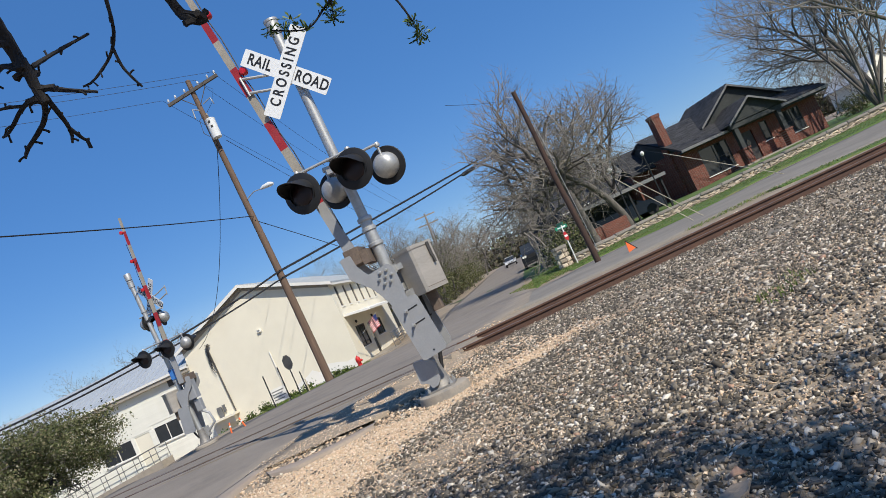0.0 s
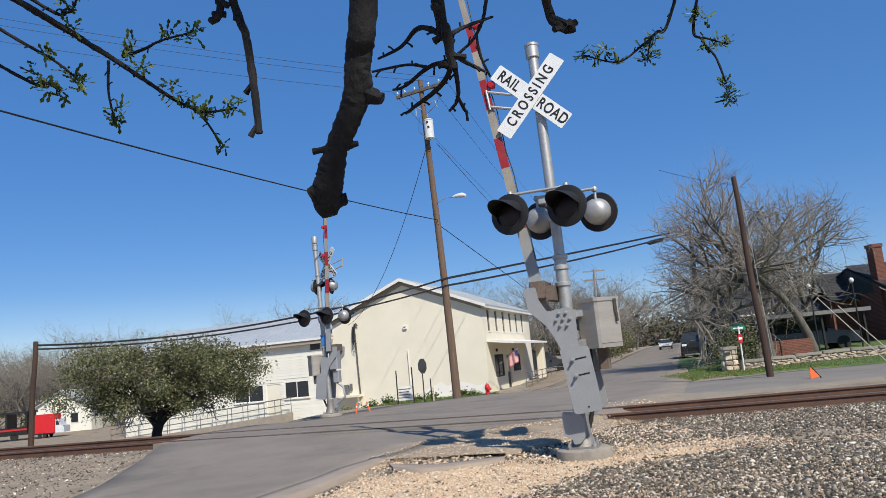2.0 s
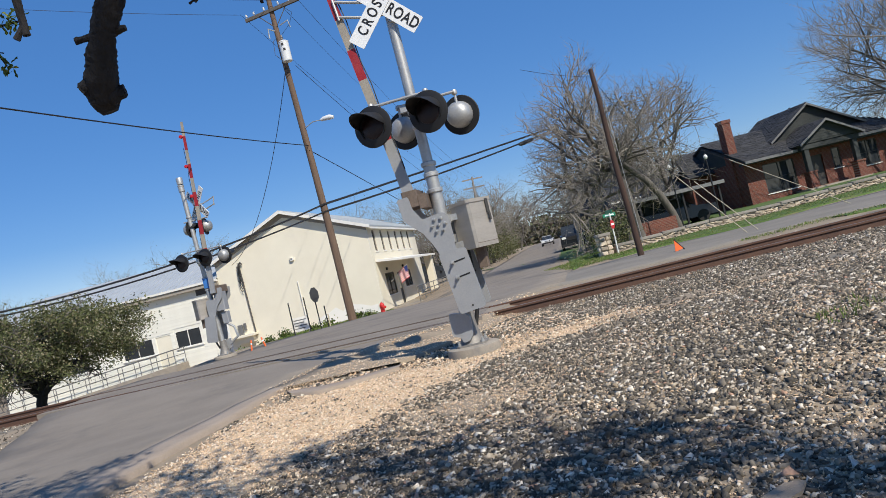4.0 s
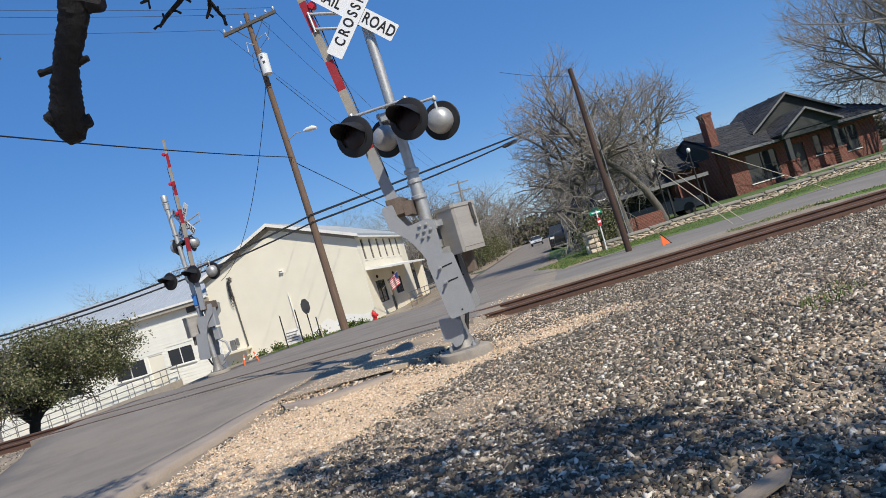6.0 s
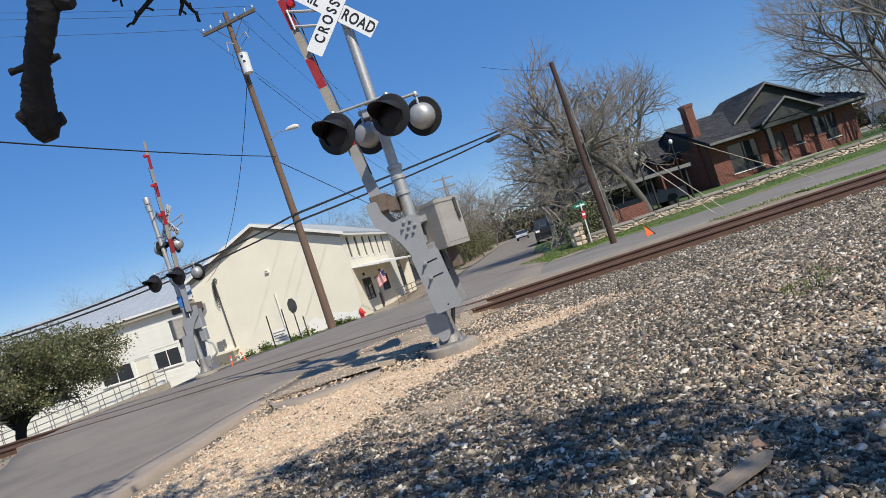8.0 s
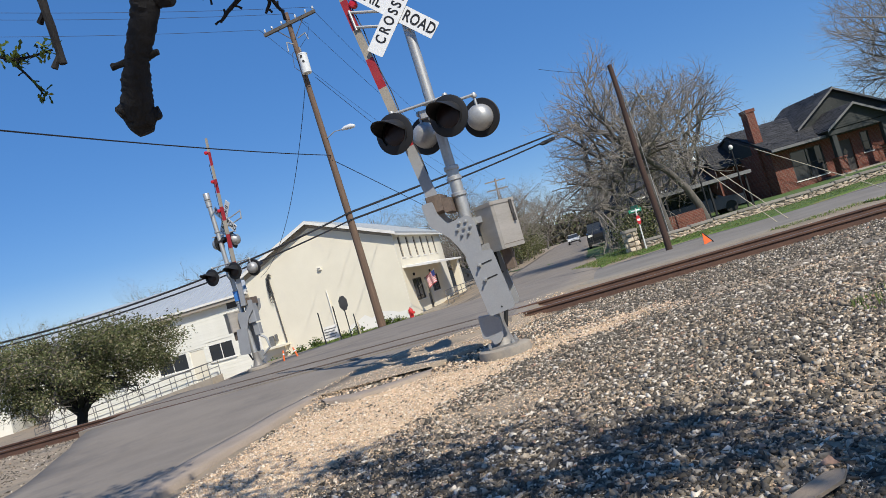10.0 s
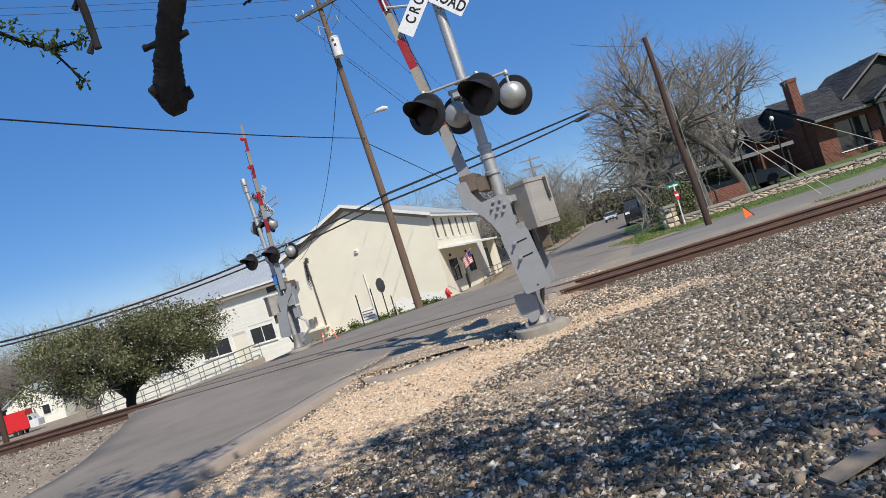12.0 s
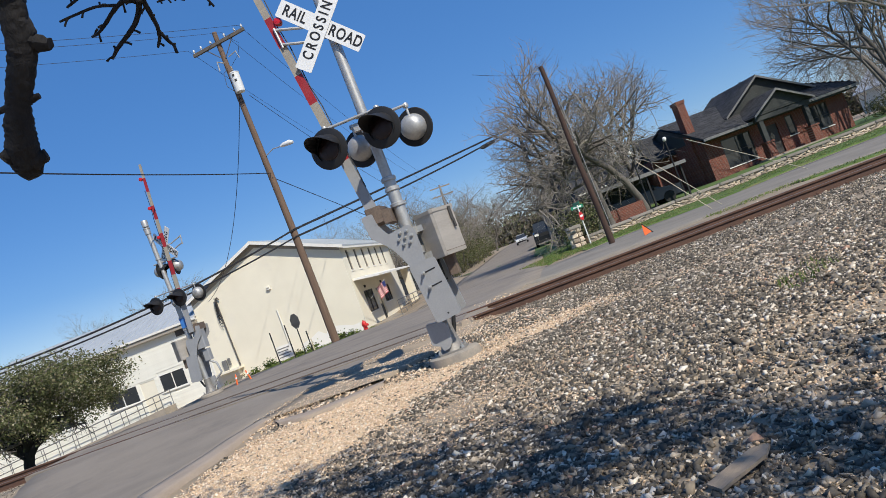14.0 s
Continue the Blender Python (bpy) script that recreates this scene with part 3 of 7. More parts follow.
def tan_edges(x):
    """Near and far edge of the tan strip."""
    xs = [-2.2, -1.2, -0.4, 0.3, 0.8, 1.4, 2.2, 3.3]
    return np.interp(x, xs, [2.6, 4.3, 5.8, 6.9, 7.6, 8.0, 8.35, 9.3]), np.interp(x, xs, [5.2, 9.0, 9.7, 9.5, 9.15, 8.95, 9.15, 9.55])
def tan_zone(p):
    """The strip of tan crushed stone beside the mast and along the road edge."""
    x, y = p[:, 0], p[:, 1]
    lo, hi = tan_edges(x)
    mid, half = (lo + hi) / 2, (hi - lo) / 2
    wob = 0.25 * np.sin(x * 5.1) * np.cos(y * 4.3) + 0.15 * np.sin(x * 11 + y * 7)
    return half - np.abs(y - mid) + wob * 0.8
def not_road(p):
    xr = np.interp(p[:, 1], [-4, 3, 8.2, 10.1, 11.7, 13.3, 15.6, 18, 25], [-5.0, -2.9, -1.6, -1.0, -0.2, 2.9, 3.9, 5.8, 8])
    xl = np.interp(p[:, 1], [-4, 3, 8.4, 10.5, 13, 15.1, 17.5, 20.8, 27], [-8.1, -5.3, -5.05, -5.2, -5.7, -6.2, -6.3, -5.5, -0.6])
    return (p[:, 0] > xr) | (p[:, 0] < xl)
def ballast_pts():
    out = []
    for n, x0, x1, y0, y1 in ((215000, -1.5, 8.5, 1.9, 8.6), (62000, -1, 13, 8, 13), (9000, 12, 34, 4, 13), (11000, -17, -5, 8, 18)):
        p = sample(n, x0, x1, y0, y1)
        s = track_s(p[:, 0], p[:, 1])
        w = np.array([noise.noise((a * 0.55, b * 0.55, 3.0)) for a, b in p])
        keep = not_road(p) & (s < 1.3) & (p[:, 0] < 0.9 + p[:, 1] * 0.95) & ((tan_zone(p) < rng.uniform(-0.3, 0.25, n)) | (rng.uniform(0, 1, n) < 0.05))
        keep &= rng.uniform(0, 1, n) < np.where(s > -4.2, 1.0, 0.62 + 0.9 * w)
        worn = np.abs(p[:, 1] - np.interp(p[:, 0], [0.6, 1.8, 2.6, 3.4, 5.0], [5.3, 4.9, 4.75, 4.25, 3.9])) + 0.25 * w
        keep &= (worn > rng.uniform(0.0, 0.55, n)) | (rng.uniform(0, 1, n) < 0.22)
        keep &= (np.abs(np.abs(s) - 0.755) > 0.1)
        out.append(p[keep])
    return np.concatenate(out)
stones("ballast", ballast_pts(), 0.0132, M["ballast"], "grey, white and brown crushed ballast stone", "gravel")
TAN_L, TAN_R = [], []
for x in (-2.6, -2.2, -1.2, -0.4, 0.5, 1.4, 2.2, 3.2):
    lo, hi = tan_edges(x)
    mid, half = float(lo + hi) / 2, float(hi - lo) * 0.4
    TAN_L.append((x, mid + half)); TAN_R.append((x + 0.1, mid - half))
tagged(new("tan_patch", strip("tan_patch", TAN_L, TAN_R, 0.006, M["tan"], cross=10, step=0.15, ragged=0.5)), "strip of crushed tan limestone fines", "gravel", kind="structure")
p = sample(150000, -3, 4, 1.8, 10)
p = p[(tan_zone(p) > rng.uniform(-0.5, 0.35, len(p))) & not_road(p)]
stones("tan_gravel", p, 0.0105, M["chip"], "pale tan crushed limestone chips", "gravel", sink=0.0)
p = sample(78000, -1.5, 8, 1.6, 9)
w = np.array([noise.noise((a * 0.55, b * 0.55, 3.0)) for a, b in p])
p = p[not_road(p) & ((w < 0.12) | (np.abs(p[:, 1] - np.interp(p[:, 0], [0.6, 1.8, 2.6, 3.4, 5.0], [5.3, 4.9, 4.75, 4.25, 3.9])) < 0.45)) & (p[:, 0] < 2.5 + p[:, 1])]
stones("grit", p, 0.009, M["chip"], "fine tan grit between the ballast stones", "gravel", sink=0.1)
p = sample(5200, -3.2, 3.4, 9.4, 13.4)
p = p[(p[:, 0] > np.interp(p[:, 1], [9, 10.1, 11.7, 13.3], [-1.7, -1.4, -0.4, 1.6]) - 0.2) & (track_s(p[:, 0], p[:, 1]) < -1.5)]
stones("apron_gravel", p, 0.014, M["chip"], "pale stones strewn on the gravel apron", "gravel", sink=0.1)
p = sample(9000, 3.2, 12, 12.5, 17.5)
p = p[np.abs(track_s(p[:, 0], p[:, 1]) - 1.75) < 0.55 + 0.3 * np.sin(p[:, 0] * 2.1)]
stones("verge_gravel", p, 0.017, M["chip"], "pale stones strewn beside the track", "gravel", sink=0.1)
p = sample(26000, -1.3, 3.0, 9.8, 13.4)
p = p[(p[:, 1] < np.interp(p[:, 0], [-1.3, -0.5, 0.7, 2.5, 3], [10.6, 12.0, 12.95, 13.4, 13.4])) & (p[:, 1] > np.interp(p[:, 0], [-1.3, 0.6, 1.3, 2.0, 2.7], [10.2, 9.9, 10.5, 11.2, 12.4]))]
low = stones("apron_grit", p[::2], 0.0085, M["chip"], "fine pale brown grit on the apron", "gravel", sink=0.0)
low.location.z = 0.04
# the old brown grit apron between mast and track
tagged(new("apron", strip("apron", [(-1.3, 10.6), (-0.5, 12.0), (0.7, 12.95), (2.5, 13.4)], [(0.6, 9.8), (1.3, 10.5), (2.0, 11.4), (2.7, 12.6)], 0.045, M["dirt"], cross=8, ragged=0.25)),
       "compacted brown grit apron beside the road", "apron", kind="structure")

# ---- crossing signals ----
RX90 = pose(0, 0, 0, 90, 0, 0)          # turns z towards -y
def flasher(parent, x, y, z, back, turn=0):
    """One flashing light: it faces -y, or +y where back is set."""
    m = pose(x, y, z, 0, 0, turn + (180 if back else 0))
    disc = part("background_disc", Buf().lathe([(0.0, 0.0), (0.255, 0.0), (0.262, 0.006), (0.262, 0.02), (0.25, 0.026), (0.0, 0.026)], m @ RX90, 36), M["black"], parent, "round black background disc")
    body = Buf().lathe([(0.03, -0.19), (0.09, -0.185), (0.14, -0.15), (0.168, -0.09), (0.178, -0.02), (0.178, 0.0)], m @ RX90, 28)
    part("housing", body, M["galv"], disc, "silver lamp housing")
    part("lens", Buf().lathe([(0.15, 0.026), (0.148, 0.034), (0.11, 0.05), (0.05, 0.058), (0.0, 0.06)], m @ RX90, 28), M["lens"], disc, "unlit red lens, darkened for the hood's shade")
    hood, k = Buf(), 22
    for i in range(k + 1):
        a = math.radians(-35 + 250 * i / k)
        reach = 0.05 + 0.38 * max(0.0, math.sin(a)) ** 0.7
        for r, d in ((0.185, 0.026), (0.18, reach), (0.174, reach), (0.179, 0.026)):
            hood.v.append(tuple(m @ Vector((r * math.cos(a), -d, r * math.sin(a) - (d - 0.026) * 0.12))))
    for i in range(k):
        for j in range(4):
            a, b2 = i * 4 + j, i * 4 + (j + 1) % 4
            hood.f.append((a, b2, b2 + 4, a + 4))
    part("hood", hood, M["black"], disc, "long black visor")
    return disc

def crossbuck(parent, y, back, x=-0.13, z=4.65, yaw=0):
    m0 = pose(x, y, z, 0, 0, 180 + yaw if back else 0)
    for name, ang, words, dy in (("rail_road_blade", -45, (("RAIL", -0.37), ("ROAD", 0.37)), 0.0), ("crossing_blade", 48, (("CROSSING", 0.0),), -0.012)):
        m = m0 @ pose(0, dy, 0, 0, -ang, 0)
        r = 0.012
        ring = [(-0.61 + r, -0.1145), (0.61 - r, -0.1145), (0.61, -0.1145 + r), (0.61, 0.1145 - r), (0.61 - r, 0.1145), (-0.61 + r, 0.1145), (-0.61, 0.1145 - r), (-0.61, -0.1145 + r)]
        blade = part(name, Buf().plate_xz(ring, -0.004, 0.004), M["sign_white"], parent, "white reflective crossbuck blade", smooth=False, at=m)
        for text, off in words:
            part("lettering", text_mesh(text, 0.2, M["letter"], space=1.5 if text == "CROSSING" else 1.1), None, blade, "black " + text + " lettering", at=pose(off, -0.0055, 0, 90, 0, 0) @ Matrix.Diagonal((0.70 if text == "CROSSING" else 0.78, 1, 1, 1)))

def rounded(ring, r, n=4):
    """The outline with its corners rounded by about r."""
    out, k = [], len(ring)
    for i in range(k):
        p, a, b = (Vector(ring[j % k]) for j in (i, i - 1, i + 1))
        ra, rb = min(r, (a - p).length * 0.45), min(r, (b - p).length * 0.45)
        u, v = p + (a - p).normalized() * ra, p + (b - p).normalized() * rb
        out.extend(tuple(u.lerp(p, t).lerp(p.lerp(v, t), t)) for t in (j / n for j in range(n + 1)))
    return out

def arm_root(pivot, d, side):
    """The grey steel channel at the foot of the arm."""
    vs = [p + side * (w * sx) + Vector((0, 0.03 * sy, 0)) for p, w in ((pivot - d * 0.05, 0.075), (pivot + d * 0.879, 0.066)) for sx, sy in ((-1, -1), (1, -1), (1, 1), (-1, 1))]
    return Buf().add(vs, [(0, 1, 2, 3), (7, 6, 5, 4), (0, 4, 5, 1), (1, 5, 6, 2), (2, 6, 7, 3), (3, 7, 4, 0)])

def gate_arm(parent, pivot, direction, length):
    """Tapered striped arm from its pivot along direction, in the local x-z plane."""
    d = Vector((direction[0], 0, direction[1])).normalized()
    side = Vector((d.z, 0, -d.x))
    arm = part("gate_arm", arm_root(pivot, d, side), M["plate"], parent, "raised gate arm, striped red and white")
    n, step = int(length / 0.425), 0.425
    for i in range(n):
        a, b2 = pivot + d * (0.88 + i * step), pivot + d * (0.88 + (i + 1) * step)
        w0, w1 = 0.062 - 0.03 * i / n, 0.062 - 0.03 * (i + 1) / n
        vs = []
        for p, w in ((a, w0), (b2, w1)):
            for sx, sy in ((-1, -1), (1, -1), (1, 1), (-1, 1)):
                vs.append(p + side * (w * sx) + Vector((0, 0.022 * sy, 0)))
        name, mt = (("red_stripe", M["red"]) if i % 2 == 0 else ("white_stripe", M["white"]))
        part(name, Buf().add(vs, [(0, 1, 2, 3), (7, 6, 5, 4), (0, 4, 5, 1), (1, 5, 6, 2), (2, 6, 7, 3), (3, 7, 4, 0)]), mt, arm, smooth=False)
    for q in (2.9, 3.8, 4.7):
        p = pivot + d * q + side * 0.1
        part("arm_light", Buf().lathe([(0.028, -0.05), (0.05, -0.04), (0.056, 0.0), (0.056, 0.03), (0.04, 0.05), (0.0, 0.056)], Matrix.Translation(p) @ RX90, 14).box(p.x - 0.11, p.y - 0.02, p.z - 0.02, p.x + 0.02, p.y + 0.02, p.z + 0.02), M["armlens"], arm, "red gate arm lamp")
    cab = [pivot + d * (0.45 + k * 0.3) + side * (0.075 + 0.012 * math.sin(k * 2.1)) for k in range(int(n * step / 0.3))]
    part("arm_cable", Buf().tube(cab, 0.008, 5), M["cable"], arm, "black lamp cable")

def crossing_signal(m, label, double, lean_out=0.147, foot=-0.325, arm_y=-0.06, lean=-0.006):
    sig = thing("crossing_signal", m, label, "railway signal", "signals at the crossing")
    part("foundation", Buf().lathe([(0.33, -0.25), (0.345, 0.06), (0.335, 0.115), (0.31, 0.13), (0.0, 0.13)], sides=40), M["concrete"], sig, "round concrete footing")
    part("base_casting", Buf().box(-0.19, -0.19, 0.13, 0.19, 0.19, 0.155, ch=0.04).lathe([(0.17, 0.155), (0.15, 0.19), (0.115, 0.3), (0.1, 0.42), (0.098, 0.55), (0.085, 0.56)], sides=24), M["base_metal"], sig, "flared tarnished metal base")
    for a in range(4):
        x, y = 0.15 * (1 if a % 2 else -1), 0.15 * (1 if a > 1 else -1)
        part("anchor_bolt", Buf().lathe([(0.022, 0.15), (0.022, 0.185), (0.012, 0.186), (0.012, 0.215)], pose(x, y, 0), 6), M["galv"], sig)
    part("mast", Buf().tube([(0, 0, 0.3), (lean * 2.5, 0, 2.5)], 0.081, 24).tube([(lean * 2.5, 0, 2.5), (lean * 5.28 if lean > 0 else lean * 10, 0, 5.28)], 0.068, 24), M["galv"], sig, "round galvanised steel mast")
    for z, r in ((2.5, 0.088), (2.15, 0.09), (2.36, 0.086), (3.3, 0.078), (3.0, 0.078), (4.4, 0.075)):
        part("mast_collar", Buf().lathe([(r, z - 0.03), (r + 0.012, z - 0.02), (r + 0.012, z + 0.02), (r, z + 0.03)], pose(lean * z, 0, 0), 20), M["galv"], sig)
    part("mast_cap", Buf().lathe([(0.075, 5.2), (0.09, 5.21), (0.09, 5.36), (0.098, 5.37), (0.098, 5.4), (0.05, 5.42), (0.0, 5.42)], pose(lean * 5.3 if lean > 0 else -0.06, 0, 0), 24), M["galv"], sig, "ribbed cap on the mast")
    if double:
        crossbuck(sig, -0.16, True, x=-0.13, z=4.74, yaw=-29)
    else:
        crossbuck(sig, -0.12, False)
    # bracket arms from mast to the gate keeper
    part("keeper_bracket", Buf().tube([(-0.06, -0.05, 4.72), (-0.35, -0.1, 4.72), (-0.7, -0.1, 4.83)], 0.02, 8).tube([(-0.06, -0.05, 4.5), (-0.35, -0.1, 4.52), (-0.68, -0.1, 4.62)], 0.02, 8).tube([(-0.72, -0.1, 4.86), (-0.69, -0.1, 4.58)], 0.018, 8), M["galv"], sig, "galvanised bracket that steadies the raised arm")
    # lights
    part("crossarm", Buf().tube([(-0.52, -0.2, 3.36), (0.20, -0.2, 3.36)], 0.02, 10).tube([(-0.27, 0.2, 3.36), (0.5, 0.2, 3.36)], 0.02, 10).tube([(-0.1, -0.2, 3.36), (0.06, 0.2, 3.36)], 0.028, 10), M["galv"], sig, "pipe crossarm")
    part("junction_box", Buf().box(-0.11, -0.11, 3.17, 0.07, 0.11, 3.28, ch=0.02).box(-0.2, -0.15, 3.2, 0.0, -0.07, 3.3, ch=0.02), M["galv"], sig)
    for x, y, back in ((-0.52, -0.36, False), (0.20, -0.36, False), (-0.27, 0.36, True), (0.50, 0.36, True)):
        flasher(sig, x, y, 3.075, back, -15)
        yy = -0.24 if not back else 0.24
        part("lamp_hanger", Buf().tube([(x, yy, 3.38), (x, yy, 3.2)], 0.018, 8).lathe([(0.035, -0.03), (0.042, 0.0), (0.03, 0.03)], pose(x, yy, 3.36), 12), M["galv"], sig)
    # gate machine and counterweights
    turned = pose(0.37, 0.05, 0, 0, 0, 49)
    box = part("gate_machine", Buf().box(-0.2, -0.185, 1.31, 0.2, 0.185, 1.88, ch=0.03), M["boxmetal"], sig, "silver gate machine case", at=turned)
    part("lid", Buf().box(-0.212, -0.197, 1.88, 0.212, 0.197, 1.925, ch=0.035), M["boxmetal"], box, "lid of the case")
    part("hasp", Buf().box(0.08, -0.205, 1.72, 0.13, -0.186, 1.9, ch=0.004).box(0.085, -0.222, 1.62, 0.12, -0.2, 1.72, ch=0.004), M["darkframe"], box, "steel hasp and padlock", smooth=False)
    part("door_seam", Buf().box(-0.17, -0.189, 1.36, 0.17, -0.1855, 1.366), M["saddle"], box, smooth=False)
    for z in (1.36, 1.72):
        part("machine_bracket", Buf().box(0.06, -0.06, z, 0.24, 0.08, z + 0.08, ch=0.01), M["galv"], sig, "steel bracket behind the case", smooth=False)
    part("drive_housing", Buf().box(0.3, 0.02, 1.05, 0.44, 0.16, 1.31, ch=0.02), M["saddle"], sig, "dark motor housing under the case")
    part("clamp", Buf().box(-0.11, -0.15, 1.45, 0.11, 0.12, 1.55, ch=0.03).box(-0.11, -0.15, 1.7, 0.11, 0.12, 1.8, ch=0.03), M["galv"], sig)
    upper = [(-0.47, 2.12), (-0.32, 2.13), (-0.30, 1.97), (-0.21, 1.81), (-0.04, 1.83), (0.06, 1.84), (0.10, 1.81), (0.13, 1.70), (0.13, 1.54), (0.115, 1.27), (-0.08, 1.27), (-0.10, 1.36), (-0.16, 1.5), (-0.24, 1.64), (-0.34, 1.74), (-0.44, 1.84)]
    lower = rounded([(-0.10, 1.345), (0.245, 1.36), (0.335, 0.60), (-0.005, 0.555)], 0.05)
    upper = rounded(upper, 0.03, 3)
    for y, nm in ((-0.31, "front"), (0.21, "rear")):
        part("gate_side_plate", Buf().plate_xz(upper, y, y + 0.014), M["plate"], sig, "grey steel gate side plate", smooth=False)
        dy = -0.07 if y < 0 else 0.02
        cw = part("counterweight", Buf().plate_xz(lower, y + dy, y + dy + 0.05), M["plate"], sig, "grey counterweight slab", smooth=False)
        for zz in (1.19, 1.0):
            x0 = 0.02 if zz > 1.1 else 0.04
            part("slot", Buf().plate_xz([(x0 + 0.03, zz + 0.002), (x0 + 0.19, zz + 0.024), (x0 + 0.19, zz + 0.042), (x0 + 0.03, zz + 0.02)], y + dy - 0.003, y + dy + 0.001), M["black"], cw, "dark slot", smooth=False)
            part("slot_bolt", Buf().lathe([(0.026, 0), (0.026, 0.03), (0.014, 0.031), (0.014, 0.085)], pose(x0 + 0.03, y + dy, zz + 0.012) @ RX90, 6), M["galv"], cw, "bright bolt", smooth=False)
        part("drain_hole", Buf().lathe([(0.012, 0), (0.012, 0.004)], pose(0.17, y + dy, 0.64) @ RX90, 8), M["black"], cw, smooth=False)
    for k in range(7):
        a = k * math.tau / 6
        x, z = (-0.02 + 0.085 * math.cos(a), 1.70 + 0.085 * math.sin(a)) if k < 6 else (-0.02, 1.70)
        part("hub_bolt", Buf().lathe([(0.024, 0.0), (0.024, 0.02), (0.014, 0.021), (0.012, 0.045)], pose(x, -0.31, z) @ RX90, 6), M["galv"], sig)
    part("arm_saddle", Buf().box(-0.40, -0.29, 1.99, -0.20, 0.2, 2.2, ch=0.01).box(-0.2, -0.29, 1.95, -0.1, 0.2, 2.13), M["saddle"], sig, "weathered steel arm saddle", smooth=False)
    part("conduit", Buf().tube([(0.2, 0.12, 1.31), (0.2, 0.12, 0.9), (0.16, 0.12, 0.62), (0.08, 0.08, 0.35)], 0.028, 8), M["black"], sig, "black cable conduit")
    part("terminal_plate", Buf().plate_xz(rounded([(-0.19, 0.58), (-0.01, 0.56), (0.07, 0.5), (0.06, 0.27), (0.0, 0.2), (-0.08, 0.19), (-0.1, 0.26), (-0.2, 0.3)], 0.02, 3), -0.19, -0.11), M["plate"], sig, "grey cover on the base", smooth=False)
    part("terminal_plate", Buf().plate_xz([(0.0, 0.52), (0.02, 0.52), (0.03, 0.24), (0.0, 0.24)], -0.13, -0.02), M["galv"], sig, smooth=False)
    gate_arm(sig, Vector((foot, arm_y, 2.05)), (-lean_out, 1.0), 4.5)
    return sig

near_signal = crossing_signal(pose(1.53, 9.2, -0.01, 0, 0, -17.4), "galvanised railway crossing signal with crossbuck, four unlit lamps and raised gate", False)
fs = crossing_signal(pose(-3.9, 22.5, gz(-3.9, 22.5) - 0.02, 0, 0, 180 - 17.4), "galvanised railway crossing signal with crossbuck and raised gate beside the hall", True, 0.05, -0.2, 0.26, 0.032)
part("bell", Buf().lathe([(0.05, 0.0), (0.095, 0.02), (0.1, 0.2), (0.09, 0.22), (0.03, 0.23)], pose(0.17, 0, 5.42), 20), M["galv"], fs, "silver bell on the mast top")
flasher(fs, 0.24, -0.1, 4.05, True, 88)
flasher(fs, -0.22, -0.2, 4.05, True, -84)
part("crossarm", Buf().tube([(-0.45, 0, 4.28), (0.35, 0, 4.28)], 0.02, 8), M["galv"], fs)
part("relay_case", Buf().box(-0.42, -0.1, 1.45, -0.14, 0.18, 2.0, ch=0.02).box(-0.4, -0.1, 1.05, -0.2, 0.1, 1.4, ch=0.02), M["plate"], fs, "dull grey metal relay case", smooth=False)
part("conduit", Buf().tube([(-0.3, 0.05, 1.05), (-0.5, 0.05, 0.9), (-0.55, 0.05, 0.6), (-0.25, 0.05, 0.4)], 0.035, 8), M["galv"], fs)
part("blue_notice", Buf().box(-0.12, 0.1, 2.2, 0.12, 0.115, 2.5), M["blue"], fs, "small blue notice plate", smooth=False)

# ---- poles and wires ----
def sag(a, b, drop, n=18):
    a, b = Vector(a), Vector(b)
    return [a.lerp(b, i / n) - Vector((0, 0, drop * 4 * (i / n) * (1 - i / n))) for i in range(n + 1)]
def cable(name, a, b, drop, r, label, category="cable", material="cable"):
    return tagged(part(name, Buf().tube(sag(a, b, drop), r, 5), M[material]), label, category)

